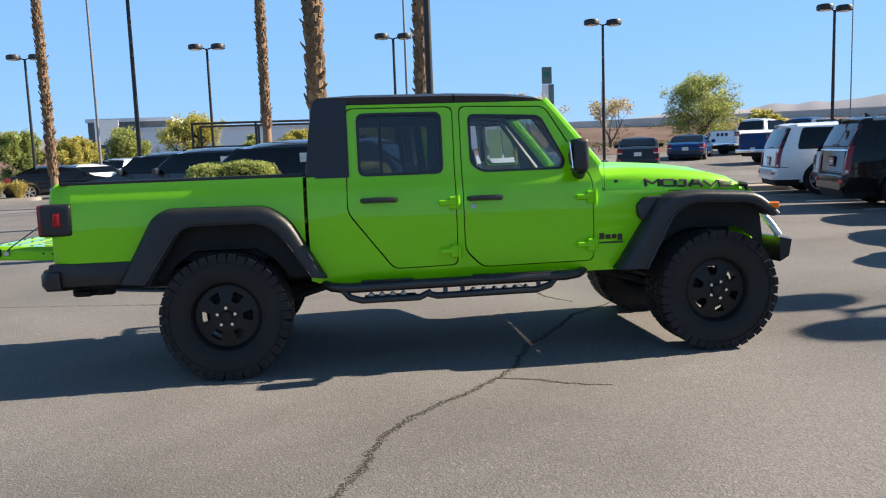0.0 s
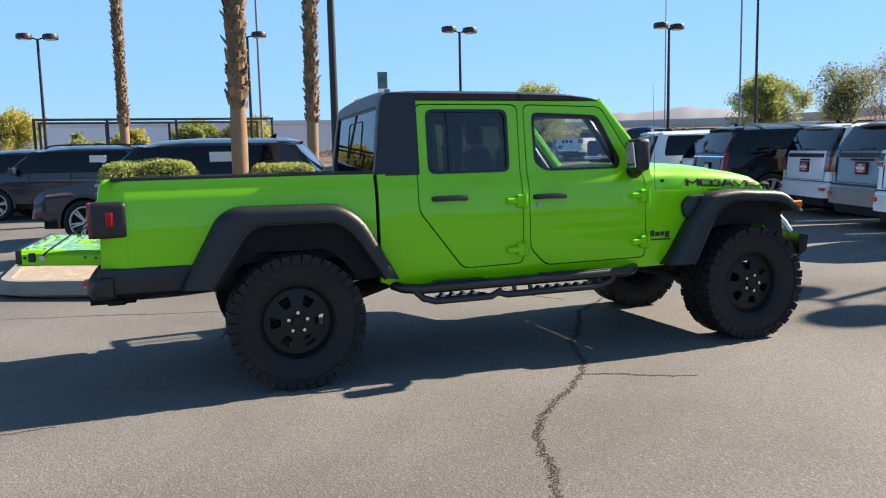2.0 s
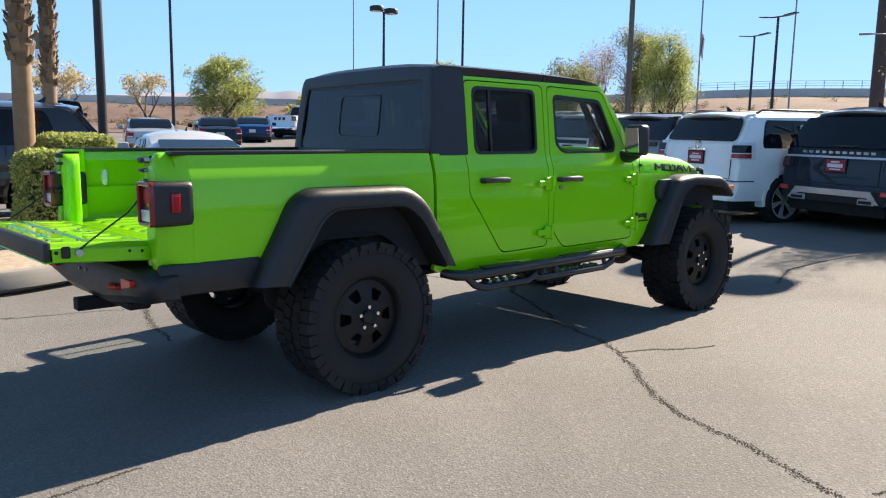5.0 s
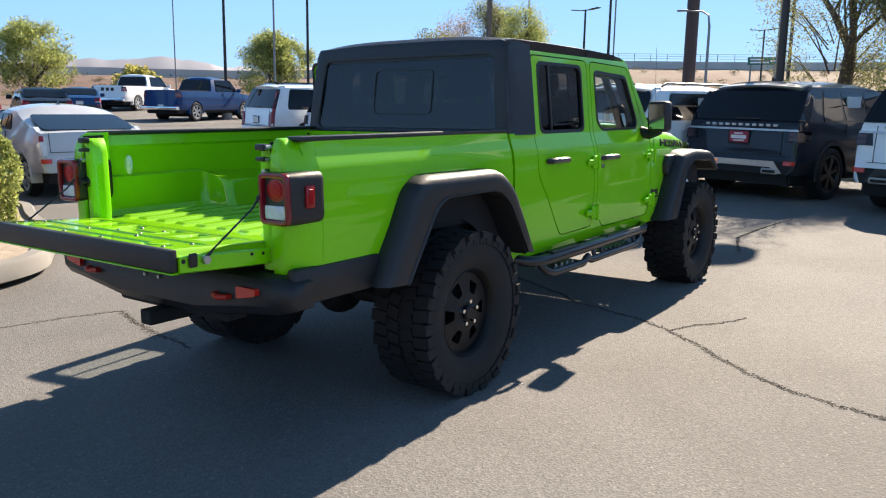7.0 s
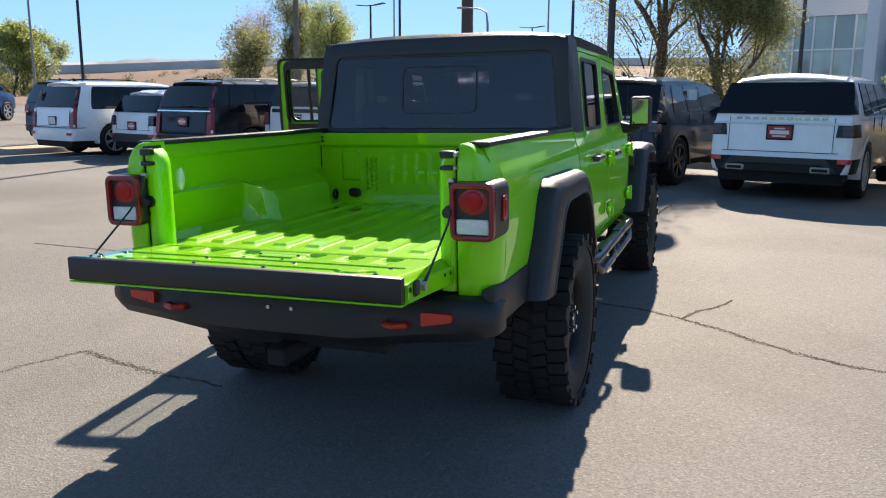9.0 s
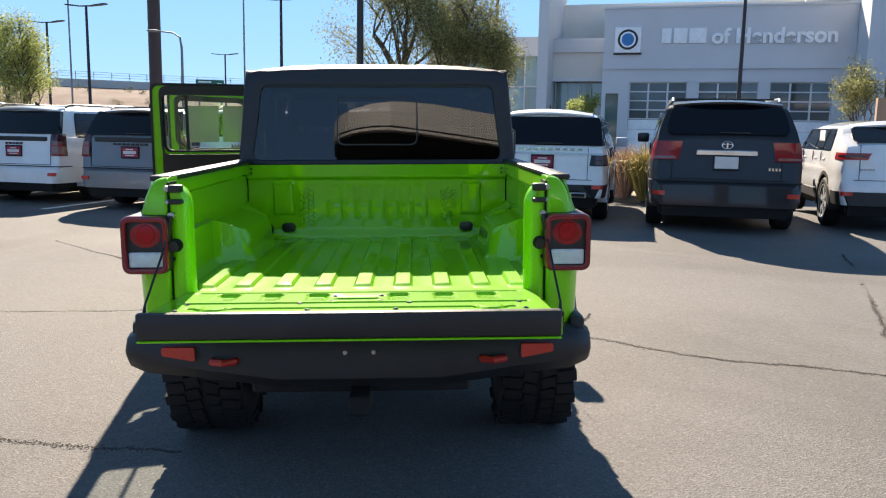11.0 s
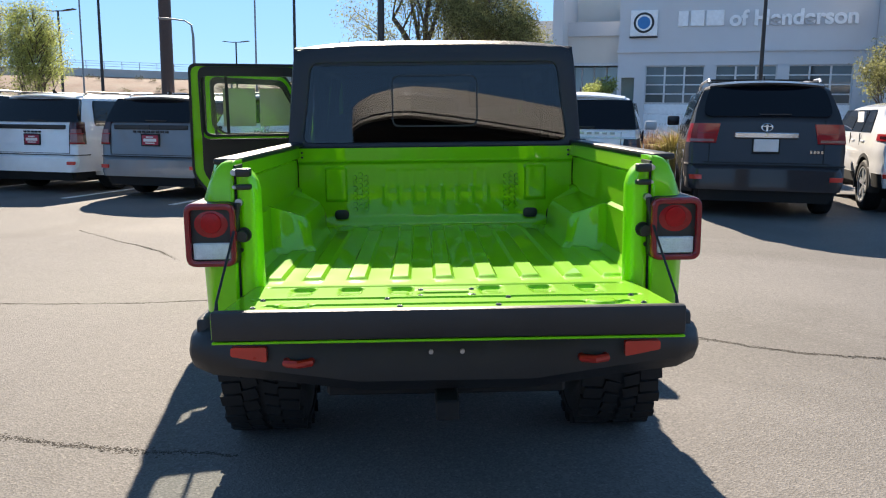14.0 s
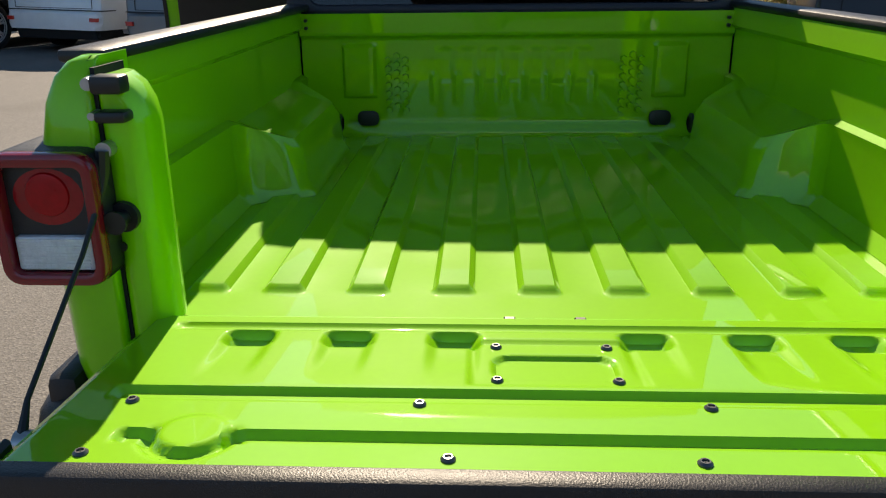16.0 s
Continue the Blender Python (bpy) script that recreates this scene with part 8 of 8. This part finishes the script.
# bare dirt lot north of the cars
b = BM()
rings = []
for k in range(40):
    x = -2 + 4.0 * k
    rings.append([(x, y + (1.2 * noise.noise(Vector((x * 0.2, 5, 0))) if y < 50 else 0), ground_z(x, y) + 0.02 + (0.25 * noise.noise(Vector((x * 0.13, y * 0.13, 0))) + 0.2 if y > 46 else 0.0)) for y in (41.5, 44, 48, 54, 60, 68, 76, 84, 92, 100)])
loft(b, rings, closed=False)
tagged(mesh_ob("dirt_ground", b, DIRT, angle=60), "bare reddish-brown desert dirt beyond the lot", "dirt", kind="structure")

# plain rising behind the highway, its haze mixed into the flat colour
PLAIN = mat("haze_tinted_plain", (0.20, 0.183, 0.178), 0.95, var=0.12, scale=0.02)
b = BM()
rings = []
for k in range(120):
    a = radians(15 + 140 * k / 119)
    e = 1.75 + 0.12 * noise.noise(Vector((k * 0.11, 7, 0)))
    rings.append([(r * math.cos(a), r * math.sin(a), z) for r, z in ((330, -1), (380, 380 * math.tan(radians(e * 0.72))), (460, 460 * math.tan(radians(e))), (520, -1))])
loft(b, rings, closed=False)
tagged(mesh_ob("far_plain", b, PLAIN, angle=60), "hazy grey-tan plain rising toward the mountains", "plain", kind="structure")

# mountains on the horizon, the blue-grey air haze put into their colour
HILL = mat("haze_tinted_mountain", (0.24, 0.245, 0.285), 0.95, var=0.12, scale=0.004)
b = BM()
rings = []
for k in range(480):
    deg = -30 + 200 * k / 479
    a = radians(deg)
    e = 1.35 + 0.95 * math.exp(-((deg - 58) / 12) ** 2) + 1.0 * math.exp(-((deg - 36) / 9) ** 2) + 0.50 * noise.noise(Vector((deg * 0.21, 0, 0))) + 0.17 * noise.noise(Vector((deg * 0.75, 3, 0))) + 0.07 * noise.noise(Vector((deg * 2.1, 6, 0)))
    rings.append([(1500 * math.cos(a), 1500 * math.sin(a), -5), (1600 * math.cos(a), 1600 * math.sin(a), 1560 * math.tan(radians(max(0.3, e))) * 0.72), (1700 * math.cos(a), 1700 * math.sin(a), 1700 * math.tan(radians(max(0.3, e)))), (1760 * math.cos(a), 1760 * math.sin(a), -5)])
loft(b, rings, closed=False)
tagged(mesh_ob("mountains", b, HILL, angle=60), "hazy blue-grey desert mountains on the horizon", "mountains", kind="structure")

# warehouses, billboard, signs
def warehouse(label, x, y, turn, w, d, h, material):
    t = thing("warehouse", label, "building", pose(x, y, 0, 0, 0, turn))
    b = BM()
    box(b, -w / 2, w / 2, 0, d, 0, h)
    part("wall", b, material, t)
    b = BM()
    box(b, -w / 2 - 0.2, w / 2 + 0.2, -0.2, d + 0.2, h, h + 0.4)
    part("roof", b, ALU, t)
    for k in range(int(w / 6)):
        b = BM()
        box(b, -w / 2 + 2 + 6 * k, -w / 2 + 5 + 6 * k, -0.08, 0.02, 0.2, h * 0.55)
        part("loading_door", b, ALU, t)
    return t


PALEW = mat("pale_warehouse_wall", (0.74, 0.75, 0.77), 0.8, var=0.05, scale=0.2)
DARKW = mat("dark_warehouse_wall", (0.12, 0.13, 0.14), 0.8, var=0.08, scale=0.2)
warehouse("long pale warehouse beyond the lot", -3, 86, 2, 40, 20, 4.7, PALEW)
warehouse("dark low warehouse beyond the trees", -25, 90, 4, 9, 10, 6.0, DARKW)
bb = thing("billboard", "pale billboard on a frame beyond the lot", "billboard", pose(-23.4, 76, 0, 0, 0, 10))
b = BM()
box(b, -1.1, 1.1, 0, 0.25, 3.2, 5.6)
part("panel", b, PALEW, bb)
for x in (-0.9, 0, 0.9):
    b = BM()
    box(b, x - 0.06, x + 0.06, 0.3, 0.42, 0, 5.6)
    part("post", b, GALV, bb)
pyl = thing("pylon_sign", "tall green and grey roadside pylon sign", "sign", pose(30.0, 116.0, 0, 0, 0, -12))
for u0, u1, z0, z1, q in ((-0.85, 0.65, 10.9, 13.4, SIGNGREY), (-0.85, 0.10, 6.4, 10.8, PALEW), (0.12, 0.95, 6.4, 10.8, SIGNGREY), (-0.35, 0.35, 0, 6.4, GALV), (-0.60, 0.35, 11.9, 12.7, GREENSIGN)):
    b = BM()
    box(b, u0, u1, -0.2 - (0.05 if q is GREENSIGN else 0), 0.2, z0, z1, 0.02)
    part("panel", b, q, pyl)
gs = thing("highway_sign", "green overhead highway direction sign", "sign", pose(112, 28.2, -2.0, 0, 0, -80))
b = BM()
box(b, -1.9, 1.9, 0, 0.15, 8.75, 9.75, 0.03)
board = part("board", b, GREENSIGN, gs)
for u0, u1, z in ((-1.6, 0.2, 9.45), (-1.6, 0.8, 9.05), (1.0, 1.6, 9.25)):
    b = BM()
    box(b, u0, u1, -0.05, 0.0, z - 0.10, z + 0.10)
    part("writing_bar", b, SIGNW, board)
for x in (-1.5, 1.5):
    b = BM()
    cyl(b, (x, 0.3, 0), (x, 0.3, 9.7), 0.12, n=10)
    part("post", b, GALV, gs)
ms = thing("monument_sign", "white sign board with a round emblem at the brown column", "sign", pose(60.2, 19.0, 0, 0, 0, -80) @ Matrix.Scale(1.35, 4))
b = BM()
box(b, -0.55, 0.55, 0, 0.2, 1.2, 2.25, 0.02)
part("board", b, SIGNW, ms)
b = BM()
cyl(b, (0, 0, 1.75), (0, -0.03, 1.75), 0.32, n=24)
part("round_emblem", b, TRIM, ms)
for x in (-0.4, 0.4):
    b = BM()
    box(b, x - 0.04, x + 0.04, 0.05, 0.15, 0, 1.2)
    part("leg", b, GALV, ms)

# pipe-rail frame across the lane (black carport frame)
fr = thing("pipe_frame", "black steel pipe frame over the display bay", "frame", pose(-5.4, 25.8, 0, 0, 0, 5))
for x in (0, 2.4, 4.8, 8.4):
    for y in (0, 3.2):
        b = BM()
        cyl(b, (x, y, 0), (x, y, 2.85), 0.05, n=8)
        part("post", b, POLE, fr)
for y in (0, 3.2):
    for z in (2.85, 1.65) if y else (2.85,):
        b = BM()
        cyl(b, (-0.05, y, z), (8.45, y, z), 0.045, n=8)
        part("rail", b, POLE, fr)

# speed sign and block wall by the showroom
sp = thing("road_sign", "white speed sign on a grey post", "sign", pose(13.6, -11.53, 0, 0, 0, -52))
b = BM()
cyl(b, (0, 0.03, 0), (0, 0.03, 3.1), 0.03, n=8)
part("post", b, GALV, sp)
b = BM()
box(b, -0.25, 0.25, -0.01, 0.01, 2.1, 3.05, 0.02)
board = part("board", b, SIGNW, sp)
letters("sign_letters", "25", 0.40, TRIM, board, pose(-0.18, -0.014, 2.18, 90, 0, 0), 0.002, 0.36)
for z in (2.86, 2.70):
    b = BM()
    box(b, -0.18, 0.18, -0.016, -0.01, z - 0.05, z + 0.03)
    part("writing_bar", b, TRIM, board)
bw = tagged(new("block_wall"), "low tan block wall by the showroom", "wall", kind="structure")
bw.matrix_basis = pose(20.6, -15.0, 0, 0, 0, -109)
b = BM()
box(b, -0.42, 0.21, -0.14, 0.14, 0, 2.75, 0.01)
part("pier", b, BRICKM, bw)
BLOCK = None
for row in range(13):
    for k in range(14):
        m = pose(0.21 + 0.41 * (k + 0.5 * (row % 2)), 0, 0.205 * row)
        if BLOCK is None:
            b = BM()
            box(b, 0, 0.398, -0.1, 0.1, 0, 0.193, 0.006)
            BLOCK = part("block", b, BRICKM, bw, "", m)
        else:
            o = BLOCK.copy()
            scene.collection.objects.link(o)
            o.matrix_basis = m
